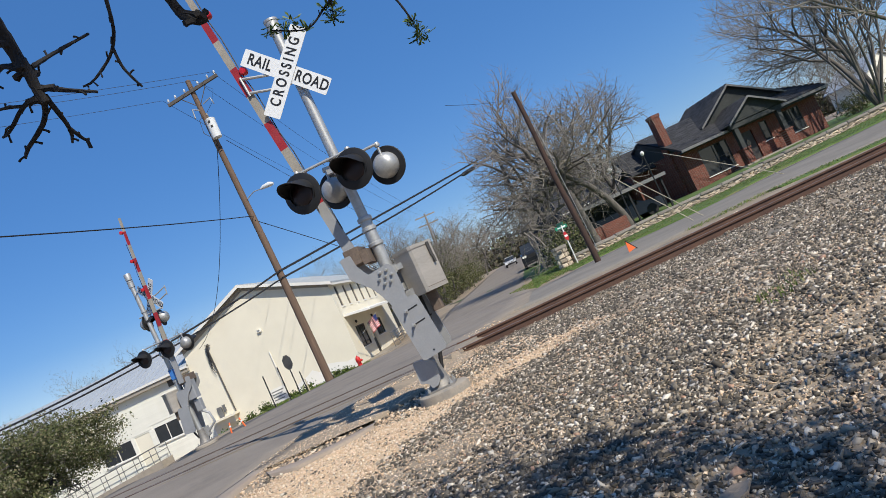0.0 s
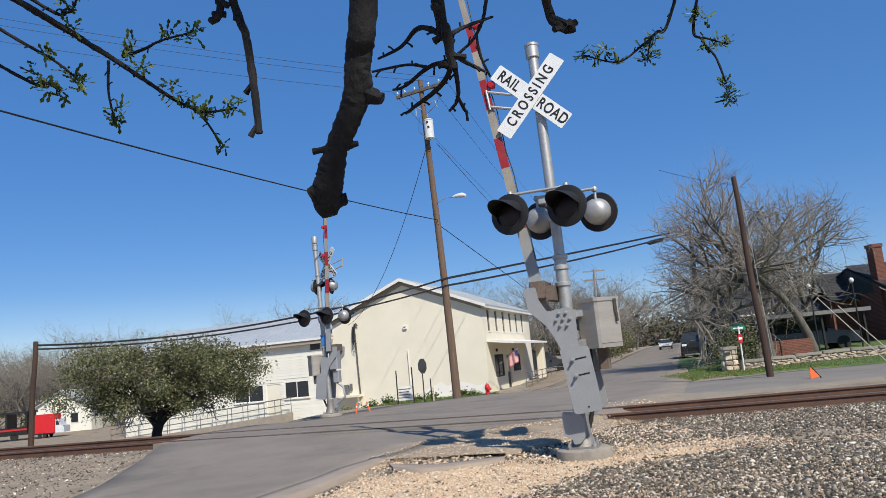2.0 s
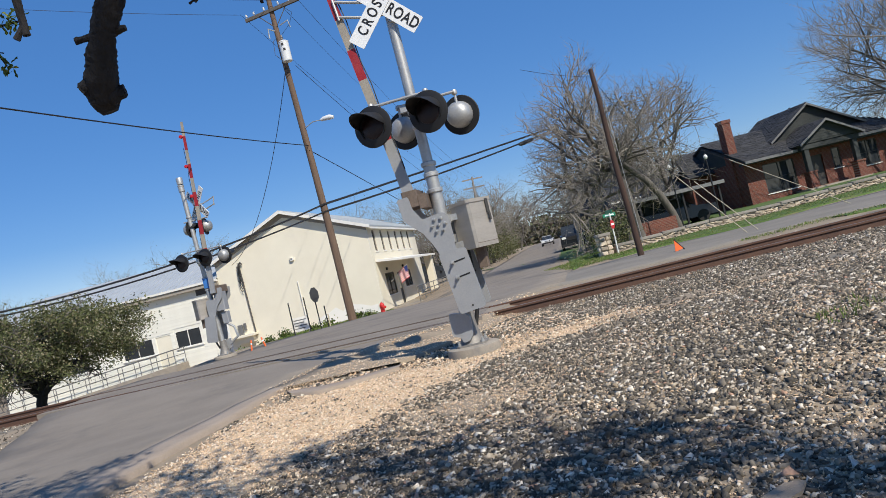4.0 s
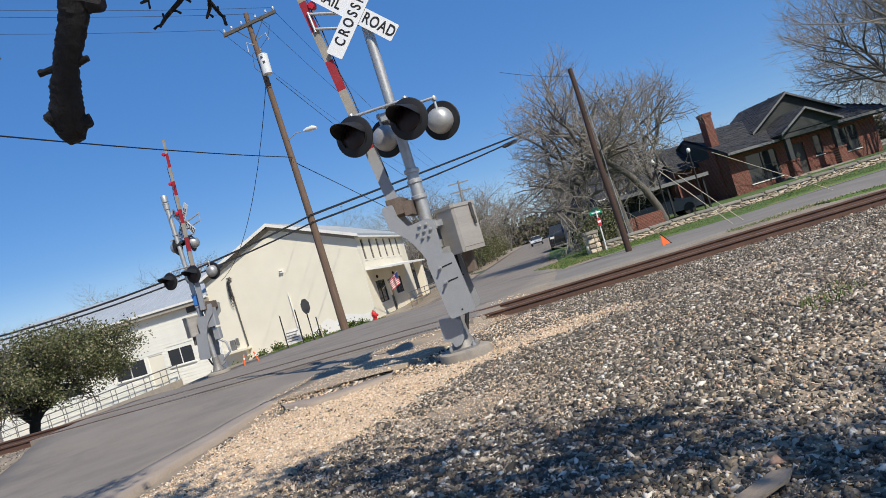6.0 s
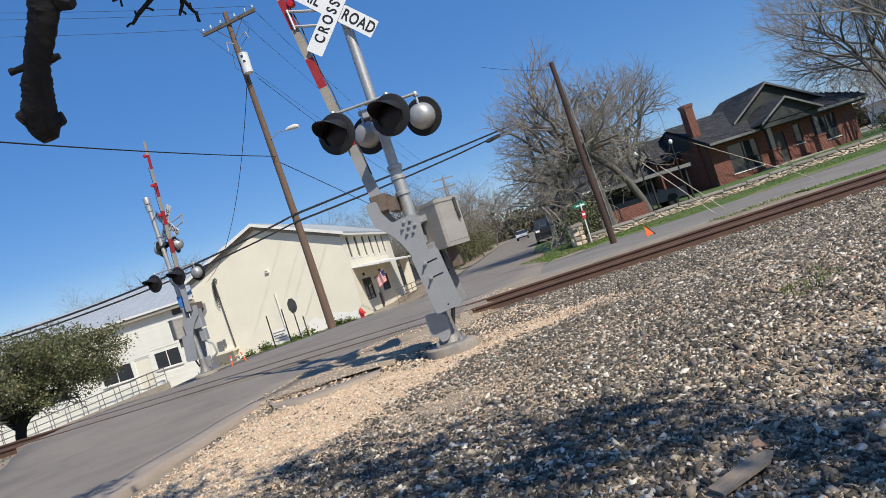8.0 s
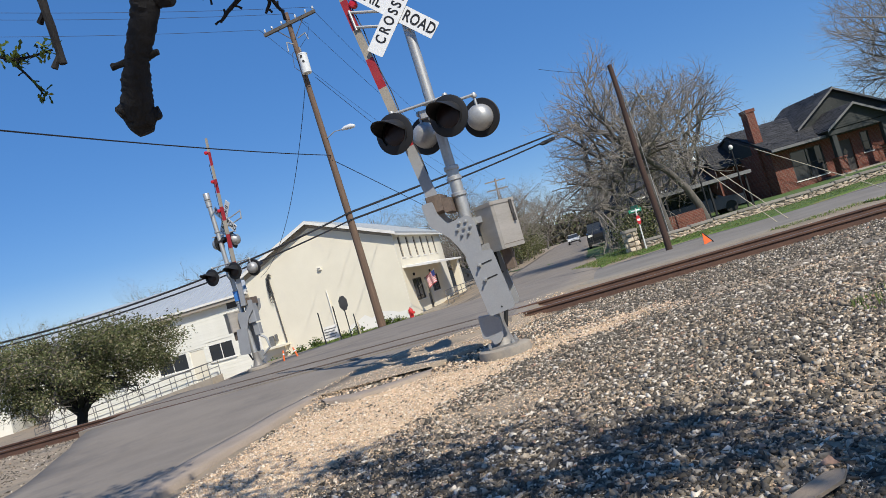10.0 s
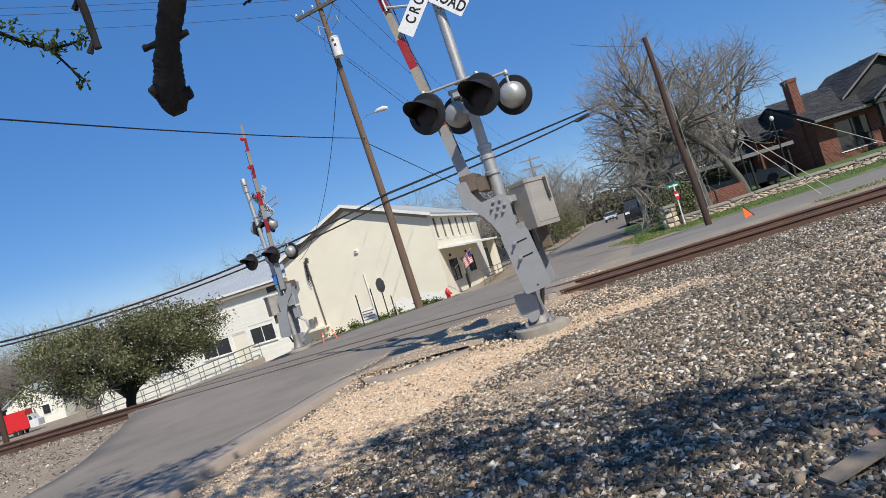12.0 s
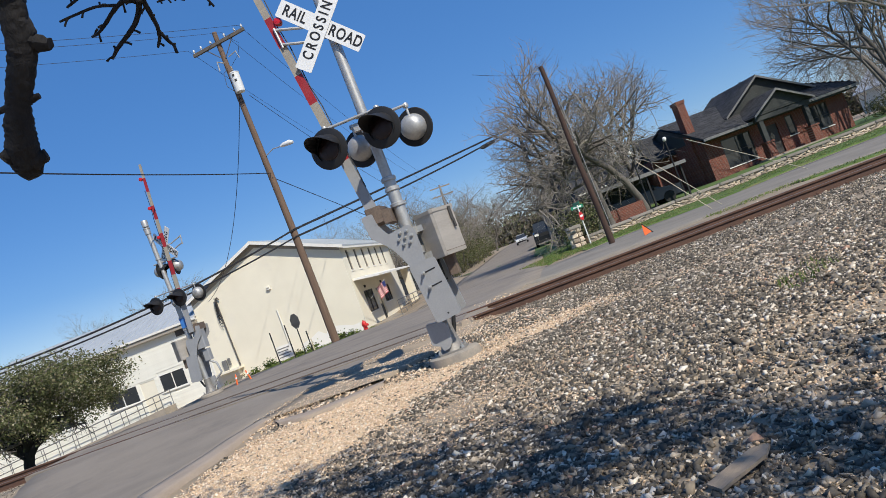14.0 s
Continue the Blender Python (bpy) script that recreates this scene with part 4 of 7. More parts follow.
def utility_pole():
    ob = thing("utility_pole", pose(-0.05, 30, gz(-0.05, 30)), "tall brown wooden utility pole with crossarm and transformer", "utility pole")
    z0 = gz(-0.05, 30)
    top = Vector((-0.28, 0, 13.55 - z0))
    part("pole", Buf().tube([Vector((0, 0, -0.3)).lerp(top, t) + Vector((0.03 * math.sin(t * 5), 0, 0)) for t in np.linspace(0, 1, 12)], [0.175 - 0.075 * t for t in np.linspace(0, 1, 12)], 16), M["pole_wood"], ob)
    zc = 13.05 - z0
    arm_dir = Vector((1.15, -0.35, 0.12))
    c = Vector((-0.27, -0.12, zc))
    side = Vector((0.29, 0.956, 0)) * 0.055
    up = Vector((0, 0, 0.065))
    a, b = c - arm_dir, c + arm_dir
    part("crossarm", Buf().add([a - side - up, a + side - up, a + side + up, a - side + up, b - side - up, b + side - up, b + side + up, b - side + up], [(0, 1, 2, 3), (7, 6, 5, 4), (0, 4, 5, 1), (1, 5, 6, 2), (2, 6, 7, 3), (3, 7, 4, 0)]), M["arm_wood"], ob, "dark weathered wooden crossarm", smooth=False)
    for t in (0.03, 0.17, 0.36, 0.63, 0.83, 0.97):
        p = a.lerp(b, t)
        part("insulator", Buf().lathe([(0.015, 0.0), (0.015, 0.06), (0.045, 0.07), (0.05, 0.1), (0.03, 0.12), (0.04, 0.14), (0.03, 0.17), (0.0, 0.18)], Matrix.Translation(p + up), 10), M["porcelain"], ob, "grey insulator")
    for sgn in (-1, 1):
        part("crossarm_brace", Buf().tube([c + arm_dir * 0.5 * sgn - up, Vector((-0.27, -0.08, zc - 0.75))], 0.018, 6), M["arm_wood"], ob)
    part("fuse_cutout", Buf().tube([(-0.35, -0.15, zc - 0.9), (-0.6, -0.25, zc - 0.8), (-0.62, -0.28, zc - 1.2)], 0.03, 8), M["galv"], ob)
    part("fuse_cutout", Buf().tube([(-0.1, -0.15, zc - 0.7), (0.25, -0.3, zc - 0.6), (0.3, -0.3, zc - 0.9)], 0.025, 8), M["galv"], ob)
    tz = 11.2 - z0
    tank = part("transformer", Buf().lathe([(0.18, -0.45), (0.2, -0.43), (0.2, 0.34), (0.21, 0.35), (0.21, 0.38), (0.13, 0.43), (0.0, 0.45)], pose(-0.12, -0.34, tz), 22), M["porcelain"], ob, "pale grey transformer can")
    part("bushing", Buf().lathe([(0.03, 0), (0.055, 0.03), (0.03, 0.06), (0.05, 0.09), (0.03, 0.12), (0.02, 0.2)], pose(-0.14, -0.36, tz + 0.48), 10), M["pole_grey"], tank)
    part("loop_wire", Buf().tube([(-0.14, -0.36, tz + 0.65), (0.3, -0.5, tz + 1.0), (0.5, -0.4, tz + 1.5), (0.2, -0.25, zc)], 0.008, 5).tube([(-0.3, -0.4, tz - 0.4), (-0.55, -0.4, tz - 0.1), (-0.5, -0.3, tz + 0.5), (-0.3, -0.15, tz + 0.7)], 0.012, 5).tube([(-0.2, -0.4, tz - 0.5), (-0.35, -0.4, tz - 0.75), (-0.1, -0.2, tz - 0.8)], 0.014, 5), M["cable"], ob)
    for dx, dz in ((-0.07, 0.24), (-0.03, 0.02)):
        part("marking_bar", Buf().box(-0.15 + dx, -0.545, tz + dz - 0.05, -0.06 + dx, -0.525, tz + dz + 0.05), M["black"], tank, "dark painted marking", smooth=False)
    lz = 8.1 - z0
    part("lamp_arm", Buf().tube([(-0.05, -0.1, lz - 0.1), (0.3, -0.25, lz + 0.05), (0.75, -0.45, lz)], 0.022, 8), M["galv"], ob)
    part("lamp_head", Buf().tube([(0.62, -0.4, lz + 0.01), (0.75, -0.45, lz + 0.03), (1.0, -0.56, lz + 0.02), (1.15, -0.62, lz - 0.02)], [0.05, 0.09, 0.11, 0.06], 10), M["porcelain"], ob, "small cobra-head street lamp")
    return ob
utility_pole()
p1_mid = Vector((-0.2, 29.9, 7.15))
def plain_pole(name, base, top, r0, r1, material, label):
    z0 = gz(*base)
    ob = thing(name, pose(base[0], base[1], z0), label, "utility pole")
    b, t = Vector((0, 0, -0.3)), Vector((top[0] - base[0], top[1] - base[1], top[2] - z0))
    n = 9
    part("pole", Buf().tube([b.lerp(t, i / n) + Vector((0.02 * math.sin(i), 0, 0)) for i in range(n + 1)], [r0 + (r1 - r0) * i / n for i in range(n + 1)], 14), M[material], ob)
    return ob
p2 = plain_pole("utility_pole", (9.31, 22.0), (9.15, 22.0, 6.15), 0.108, 0.075, "pole_dark", "short dark creosoted pole with thin wires beside the track")
part("pole_bracket", Buf().tube([(-0.26, -0.05, 6.0), (-0.5, -0.1, 6.1)], 0.012, 6).tube([(-0.05, -0.05, 4.7), (-0.1, -0.2, 4.75)], 0.012, 6).tube([(0.11, -0.12, 0.3), (-0.02, -0.12, 5.4)], 0.009, 6), M["galv"], p2)
cable("guy_wire", (9.15, 22, 5.9), (6.3, 20, 6.1), 0.05, 0.006, "thin wire from the short dark pole")
cable("guy_wire", (9.15, 22, 5.9), (12.5, 26.5, 4.5), 0.3, 0.008, "thin wire from the short dark pole")
lampp = plain_pole("utility_pole", (14.05, 42.0), (14.42, 42.0, 7.75), 0.16, 0.09, "pole_grey", "slim grey wooden pole at the street corner")
part("dark_sleeve", Buf().tube([(0.2, 0, 4.2), (0.37, 0, 7.85)], [0.135, 0.105], 12), M["cable"], lampp, "black upper sleeve")
plain_pole("utility_pole", (-16.4, 28.0), (-16.15, 28.0, 3.6), 0.11, 0.09, "pole_dark", "short dark wooden pole beside the lane")
for (bx, by), (tx, ty, tz) in (((11.7, 19.0), (11.1, 23, 3.1)), ((11.35, 19.0), (10.4, 23, 3.6)), ((14.75, 19.0), (13.0, 26, 3.9))):
    z0 = gz(bx, by)
    g = thing("guy_anchor", pose(bx, by, z0), "faded yellow guy wire guard slanting from the ground", "guy wire", "guy wires beside the track")
    top = Vector((tx - bx, ty - by, tz - z0))
    part("guard", Buf().tube([Vector((0, 0, -0.1)), top * 0.6], 0.013, 8), M["guard"], g)
    part("wire", Buf().tube([top * 0.6, top * 1.0], 0.007, 5), M["cable"], g)
# main cables
cable("telephone_cable", (14.42, 42, 7.72), (-0.1, 29.85, 4.75), 0.02, 0.05, "thick black telephone cable between poles")
lower_run = ((14.42, 42, 7.6), (-0.1, 29.85, 4.45), 0.16)
cable("telephone_cable", *lower_run, 0.045, "thick black telephone cable between poles")
cable("telephone_cable", (-0.1, 29.85, 4.75), (-16.15, 28, 3.45), 0.6, 0.04, "thick black telephone cable between poles")
cable("telephone_cable", (-0.1, 29.85, 4.45), (-16.15, 28, 3.3), 0.55, 0.034, "thick black telephone cable between poles")
case = sag(*lower_run, n=100)
tagged(part("splice_case", Buf().tube([case[i] - Vector((0, 0, 0.05)) for i in (15, 16, 22, 23)], [0.05, 0.12, 0.12, 0.05], 10), M["cable"]), "black splice case hanging on the cable", "splice case")
cable("service_wire", (-0.16, 29.85, 7.25), (-14.2, -9.0, 5.6), 0.46, 0.018, "single black wire strung from the tall pole")
cable("service_wire", (-0.16, 29.85, 7.05), (10.2, 55.5, 2.2), -0.1, 0.018, "black service wire running down into the trees")
cable("service_wire", (-0.3, 29.8, 10.6), (-6.3, 43.9, 4.1), 1.35, 0.014, "thin service drop to the gable wall")
for dx, dz in ((-1.35, 0.2), (0.2, 0.35), (0.95, 0.35)):
    cable("power_line", (-0.27 + dx, 29.9 - dx * 0.3, 13.05 + dz), (17.9 + dx, 90, 10.9), 1.0, 0.008, "thin overhead power line")
    cable("power_line", (-0.27 + dx, 29.9 - dx * 0.3, 13.05 + dz), (-27 + dx, 16, 15.4), 0.6, 0.008, "thin overhead power line")
cable("power_line", (0.1, 29.9, 10.6), (17.6, 90, 8.2), 1.0, 0.012, "thin overhead power line")

fp = plain_pole("utility_pole", (17.4, 90.0), (18.2, 90.0, 11.2), 0.2, 0.12, "pole_grey", "distant wooden utility pole with crossarms in the trees")
for z in (10.7, 9.6):
    part("crossarm", Buf().box(-0.6, -0.06, z + 0.1, 2.1, 0.06, z + 0.26), M["pole_grey"], fp, smooth=False)
plain_pole("utility_pole", (-27.3, 16.0), (-27.2, 16.0, 15.6), 0.2, 0.12, "pole_wood", "tall wooden pole carrying the power lines")
plain_pole("utility_pole", (-14.3, -9.0), (-14.2, -9.0, 5.8), 0.18, 0.12, "pole_wood", "wooden pole carrying the single wire")

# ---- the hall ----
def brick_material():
    # darker than sunlit brick: the trees' shade is put into the brick colour
    m = mat("shade_darkened_brick", (0.22, 0.062, 0.037), (0.12, 0.036, 0.024), rough=0.9, scale=1.4, fine=25, bump=0.2)
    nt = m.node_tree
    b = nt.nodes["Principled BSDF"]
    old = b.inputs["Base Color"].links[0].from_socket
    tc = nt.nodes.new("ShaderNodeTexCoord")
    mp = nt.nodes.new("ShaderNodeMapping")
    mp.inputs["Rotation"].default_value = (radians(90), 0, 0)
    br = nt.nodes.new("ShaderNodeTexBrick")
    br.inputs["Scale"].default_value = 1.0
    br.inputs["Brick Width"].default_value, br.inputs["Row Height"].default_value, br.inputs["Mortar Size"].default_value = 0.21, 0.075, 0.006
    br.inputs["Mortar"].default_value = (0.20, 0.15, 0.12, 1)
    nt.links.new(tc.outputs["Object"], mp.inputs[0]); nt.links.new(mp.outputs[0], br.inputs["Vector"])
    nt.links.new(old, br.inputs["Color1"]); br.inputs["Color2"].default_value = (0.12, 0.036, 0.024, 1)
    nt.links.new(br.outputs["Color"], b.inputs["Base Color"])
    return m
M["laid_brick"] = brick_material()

HALL = pose(1.93, 45, 0, 0, 0, -17.46)
def wall_with_holes(b, x0, x1, z0, z1, holes, y0, y1, m=None):
    """An upright wall in x and z, laid up in sections round its holes (x0, z0, x1, z1). m: material, parent, pose."""
    xs = sorted({x0, x1, *(h[0] for h in holes), *(h[2] for h in holes)})
    for a, c in zip(xs, xs[1:]):
        cut = sorted((h[1], h[3]) for h in holes if h[0] <= a and h[2] >= c)
        z = z0
        for lo, hi in cut + [(z1, z1)]:
            if lo > z:
                part("wall_section", Buf().box(a, y0, z, c, y1, lo), m[0], m[1], smooth=False, at=m[2])
            z = hi
    return b
def window(parent, x0, z0, x1, z1, y, depth=0.14, mullions=1, casing="trim", m=None, bars=0):
    """A framed window facing -y whose outer face is at y."""
    at = m or pose(0, 0, 0)
    w = 0.055
    fr = Buf()
    for a in ((x0, z0, x1, z0 + w), (x0, z1 - w, x1, z1), (x0, z0 + w, x0 + w, z1 - w), (x1 - w, z0 + w, x1, z1 - w)):
        fr.box(a[0], y + 0.03, a[1], a[2], y + depth, a[3])
    for k in range(1, mullions + 1):
        xm = x0 + (x1 - x0) * k / (mullions + 1)
        fr.box(xm - 0.025, y + 0.04, z0 + w, xm + 0.025, y + depth - 0.02, z1 - w)
    for k in range(1, bars + 1):
        zm = z0 + (z1 - z0) * k / (bars + 1)
        fr.box(x0 + w, y + 0.045, zm - 0.02, x1 - w, y + depth - 0.03, zm + 0.02)
    win = part("window", fr, M[casing], parent, smooth=False, at=at)
    n = mullions + 1
    for k in range(n):
        xa, xb = x0 + (x1 - x0) * k / n + 0.02, x0 + (x1 - x0) * (k + 1) / n - 0.02
        part("pane", Buf().box(xa, y + 0.07, z0 + 0.02, xb, y + 0.078, z1 - 0.02), M["glass"], win, "dark glass pane", smooth=False)
    part("sill", Buf().box(x0 - 0.06, y - 0.05, z0 - 0.06, x1 + 0.06, y + 0.04, z0 - 0.003), M["trim"], win, smooth=False)
    return win

def build_hall():
    zb, ze, za, W, D = -1.5, 4.72, 6.85, 10.4, 13.9
    hall = thing("hall", HALL, "cream stuccoed two-storey gabled hall with a metal roof", "building")
    t = 0.3
    front = Buf()
    vs = [(-W, 0, zb), (0, 0, zb), (0, 0, ze), (-W / 2, 0, za - 0.12), (-W, 0, ze)]
    front.add(vs + [(x, t, z) for x, _, z in vs], [(0, 1, 2, 3, 4), (9, 8, 7, 6, 5), (0, 5, 6, 1), (1, 6, 7, 2), (2, 7, 8, 3), (3, 8, 9, 4), (4, 9, 5, 0)])
    part("gable_wall", front, M["stucco"], hall, "cream stucco gable wall with faint streaks", smooth=False)
    part("back_wall", Buf().box(-W, D - t, zb, 0, D, ze), M["stucco"], hall, smooth=False)
    part("left_wall", Buf().box(-W, t, zb, -W + t, D - t, ze), M["stucco"], hall, smooth=False)
    # right wall: x along the wall, turned so that its outer face looks to local +x
    R = pose(0, 0, 0, 0, 0, 90)
    ups = [(1.0 + k * 2.0, 3.05, 1.62 + k * 2.0, 4.42) for k in range(6)]
    lows = [(1.9, 0.1, 4.3, 1.55), (5.1, -0.75, 6.2, 1.45), (7.0, 0.3, 9.4, 1.5)]
    wall_with_holes(None, t, D, zb, ze, ups + lows, 0, t, (M["stucco"], hall, R))
    for h in ups:
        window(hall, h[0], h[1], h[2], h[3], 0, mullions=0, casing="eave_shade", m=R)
    for h in (lows[0], lows[2]):
        window(hall, h[0], h[1], h[2], h[3], 0, mullions=1, casing="darkframe", m=R)
    d = part("door", Buf().box(5.1, 0.1, -0.75, 6.2, 0.15, 1.45), M["darkframe"], hall, "dark entrance door", smooth=False, at=R)
    part("door_panel", Buf().box(5.22, 0.08, 0.3, 6.08, 0.1, 1.3), M["glass"], d, smooth=False)
    # roof: two slabs with overhang, soffit board under the rakes
    o, th = 0.42, 0.1
    for sgn in (-1, 1):
        xe, xr = (-W - 0.35 if sgn < 0 else 0.35), -W / 2
        slope = (za - ze) / (W / 2)
        zl = ze - 0.35 * slope
        vs = [(xe, -o, zl), (xr, -o, za), (xr, D + o, za), (xe, D + o, zl)]
        slab = Buf().add(vs + [(x, y, z + th) for x, y, z in vs], [(3, 2, 1, 0), (4, 5, 6, 7), (0, 1, 5, 4), (1, 2, 6, 5), (2, 3, 7, 6), (3, 0, 4, 7)])
        roof = part("roof_slope", slab, M["metal_roof"], hall, "grey sheet metal roof", smooth=False)
        for k in range(0, 30):
            y = -o + 0.02 + k * 0.5
            part("roof_seam", Buf().tube([(xe, y, zl + th + 0.012), (xr, y, za + th + 0.012)], 0.018, 4), M["metal_roof"], roof)
        fas = [(xe, -o - 0.03, zl - 0.1), (xr, -o - 0.03, za - 0.1), (xr, -o - 0.03, za + th), (xe, -o - 0.03, zl + th)]
        part("rake_board", Buf().add(fas + [(x, y + 0.028, z) for x, y, z in fas], [(0, 1, 2, 3), (7, 6, 5, 4), (0, 4, 5, 1), (1, 5, 6, 2), (2, 6, 7, 3), (3, 7, 4, 0)]), M["trim"], hall, "white rake board", smooth=False)
        f2 = [(xe + (0.36 * -sgn), -0.02, zl - 0.16), (xr, -0.02, za - 0.34), (xr, -0.02, za - 0.02), (xe + (0.36 * -sgn), -0.02, zl + 0.14)]
        part("frieze_board", Buf().add(f2 + [(x, y + 0.018, z) for x, y, z in f2], [(0, 1, 2, 3), (7, 6, 5, 4), (0, 4, 5, 1), (1, 5, 6, 2), (2, 6, 7, 3), (3, 7, 4, 0)]), M["eave_shade"], hall, "taupe board under the rake, coloured as eave shade", smooth=False)
    part("fascia", Buf().box(0.30, -o, ze - 0.28, 0.34, D + o, ze - 0.06), M["trim"], hall, "white fascia", smooth=False)
    # canopy over the entrance, its posts, porch floor and rails
    cy0, cy1, cx = 0.4, 11.6, 1.7
    can = part("canopy", Buf().add([(0, cy0, 2.35), (cx, cy0, 2.12), (cx, cy1, 2.12), (0, cy1, 2.35), (0, cy0, 2.5), (cx, cy0, 2.24), (cx, cy1, 2.24), (0, cy1, 2.5)], [(3, 2, 1, 0), (4, 5, 6, 7), (0, 1, 5, 4), (1, 2, 6, 5), (2, 3, 7, 6), (3, 0, 4, 7)]), M["trim"], hall, "white sloping porch canopy", smooth=False)
    part("porch_pier", Buf().box(0.95, 10.6, -1.0, 1.5, 11.3, 2.2, ch=0.03), M["stucco"], hall, "tapered cream porch pier", smooth=False)
    part("porch_floor", Buf().box(0.0, 0.9, -1.4, 2.1, 12.6, -0.72), M["concrete"], hall, "raised concrete porch", smooth=False)
    for y in (2.2, 6.8):
        part("wall_lamp", Buf().lathe([(0.03, 0), (0.07, 0.04), (0.08, 0.16), (0.03, 0.2)], pose(0.12, y, 1.72), 10), M["black"], hall, "small black wall lamp")
    # gable details
    part("vent_cap", Buf().box(-5.3, -0.14, 3.7, -5.05, 0, 3.88, ch=0.02).box(-5.26, -0.2, 3.84, -5.09, 0, 3.87), M["trim"], hall, "small vent hood", smooth=False)
    part("service_mast", Buf().tube([(-8.74, -0.08, 4.3), (-8.63, -0.08, -0.2)], 0.045, 8).tube([(-8.74, -0.08, 4.3), (-8.6, -0.12, 4.4), (-8.5, -0.12, 4.25)], 0.045, 8), M["arm_wood"], hall, "dark conduit riser on the gable")
    for k in range(4):
        hang = [(-8.72 - 0.05 * k - 0.1 * math.sin(t * 3.1), -0.1 - 0.015 * k, 4.2 - (1.1 + 0.18 * k) * math.sin(t * 1.57)) for t in np.linspace(0, 1, 8)]
        part("slack_cable", Buf().tube(hang + [(x + 0.1, y - 0.01, z + 0.03 * i) for i, (x, y, z) in enumerate(hang[::-1])], 0.014, 5), M["cable"], hall, "hank of slack black cable")
    part("ledge", Buf().box(-10.2, -0.75, -0.3, -8.48, 0, -0.16).box(-9.9, -0.45, -0.7, -8.7, 0, -0.3), M["stucco"], hall, "cream ledge on the gable", smooth=False)
    part("meter_box", Buf().box(-9.75, -0.16, -0.16, -9.45, 0, 0.5, ch=0.02).box(-9.35, -0.12, 0.1, -9.2, 0, 0.55), M["pipe"], hall, "grey meter box", smooth=False)
    part("downpipe", Buf().tube([(-5.14, -0.06, 2.34), (-5.11, -0.06, -0.9)], 0.035, 8), M["trim"], hall, "white vent pipe")
    pb = []
    for k in range(26):
        a = k / 26 * math.tau
        pb.append((-2.4 + (2.1 + 0.5 * noise.noise((k * 0.9, 0, 4))) * math.cos(a), -0.55 + (0.62 + 0.3 * noise.noise((k * 0.8, 5, 1))) * math.sin(a)))
    part("paint_patch", Buf().plate_xz(pb, -0.006, -0.001), M["patch"], hall, "whiter repainted patch low on the gable", smooth=False)
    part("corner_trim", Buf().box(-0.02, -0.012, ze - 1.5, 0.0, 0.0, ze), M["trim"], hall, smooth=False)

    # long wing
    wing = thing("hall_wing", HALL, "long low cream sided wing with a grey metal roof", "building")
    x0, x1, we, wr, wd = -27.5, -W, 3.72, 5.75, 5.2
    holes = [(-14.25, -0.08, -12.4, 1.05), (-18.2, -0.12, -15.9, 1.0), (-15.65, -1.2, -14.6, 0.95), (-22.6, -0.2, -20.8, 0.95)]
    wall_with_holes(None, x0, x1, -2.4, we, holes, 0.06, 0.26, (M["siding"], wing, None))
    board_cache = {}
    z, k = -1.95, 0
    while z < we - 0.25:
        spans, a = [], x0
        for h in sorted(h for h in holes if h[1] - 0.08 < z + 0.2 and h[3] + 0.04 > z):
            spans.append((a, h[0] - 0.05)); a = h[2] + 0.05
        spans.append((a, x1 - 0.02))
        for a, c in spans:
            key = (round(a, 2), round(c, 2))
            if key not in board_cache:
                board_cache[key] = Buf().add([(a, 0.046, 0), (c, 0.046, 0), (c, 0.033, 0.0), (a, 0.033, 0.0), (a, 0.06, 0.205), (c, 0.06, 0.205), (c, 0.045, 0.205), (a, 0.045, 0.205)], [(0, 1, 2, 3), (3, 2, 6, 7), (7, 6, 5, 4), (0, 4, 5, 1), (1, 5, 6, 2), (0, 3, 7, 4)]).mesh("board", M["siding"])
            part("board", board_cache[key], None, wing, at=pose(0, 0, z))
        z += 0.2
        k += 1
    part("side_wall", Buf().box(x0, 0.26, -2.4, x0 + 0.2, wd * 2, we).box(x0, 0.26, we, x0 + 0.2, wd * 1.6, we + 0.7), M["siding"], wing, smooth=False)
    vs = [(x0 - 0.4, -0.35, we - 0.02), (x1 + 0.0, -0.35, we - 0.02), (x1 + 0.0, wd, wr), (x0 - 0.4, wd, wr)]
    roof = part("roof_slope", Buf().add(vs + [(x, y, z + 0.07) for x, y, z in vs], [(3, 2, 1, 0), (4, 5, 6, 7), (0, 1, 5, 4), (1, 2, 6, 5), (2, 3, 7, 6), (3, 0, 4, 7)]), M["metal_roof"], wing, "grey sheet metal roof", smooth=False)
    vs2 = [(x0 - 0.4, wd, wr), (x1, wd, wr), (x1, wd * 2 + 0.3, we), (x0 - 0.4, wd * 2 + 0.3, we)]
    part("roof_slope", Buf().add(vs2 + [(x, y, z + 0.07) for x, y, z in vs2], [(3, 2, 1, 0), (4, 5, 6, 7), (0, 1, 5, 4), (1, 2, 6, 5), (2, 3, 7, 6), (3, 0, 4, 7)]), M["metal_roof"], wing, smooth=False)
    for k in range(36):
        x = x0 - 0.35 + k * 0.5
        if x < x1:
            part("roof_seam", Buf().tube([(x, -0.35, we + 0.065), (x, wd, wr + 0.085)], 0.016, 4), M["metal_roof"], roof)
    part("gutter", Buf().box(x0 - 0.4, -0.42, we - 0.1, x1 + 0.1, -0.352, we + 0.04), M["trim"], wing, "white gutter", smooth=False)
    part("soffit", Buf().box(x0 - 0.3, -0.34, we - 0.34, x1, 0.03, we - 0.12), M["eave_shade"], wing, "taupe soffit coloured as eave shade", smooth=False)
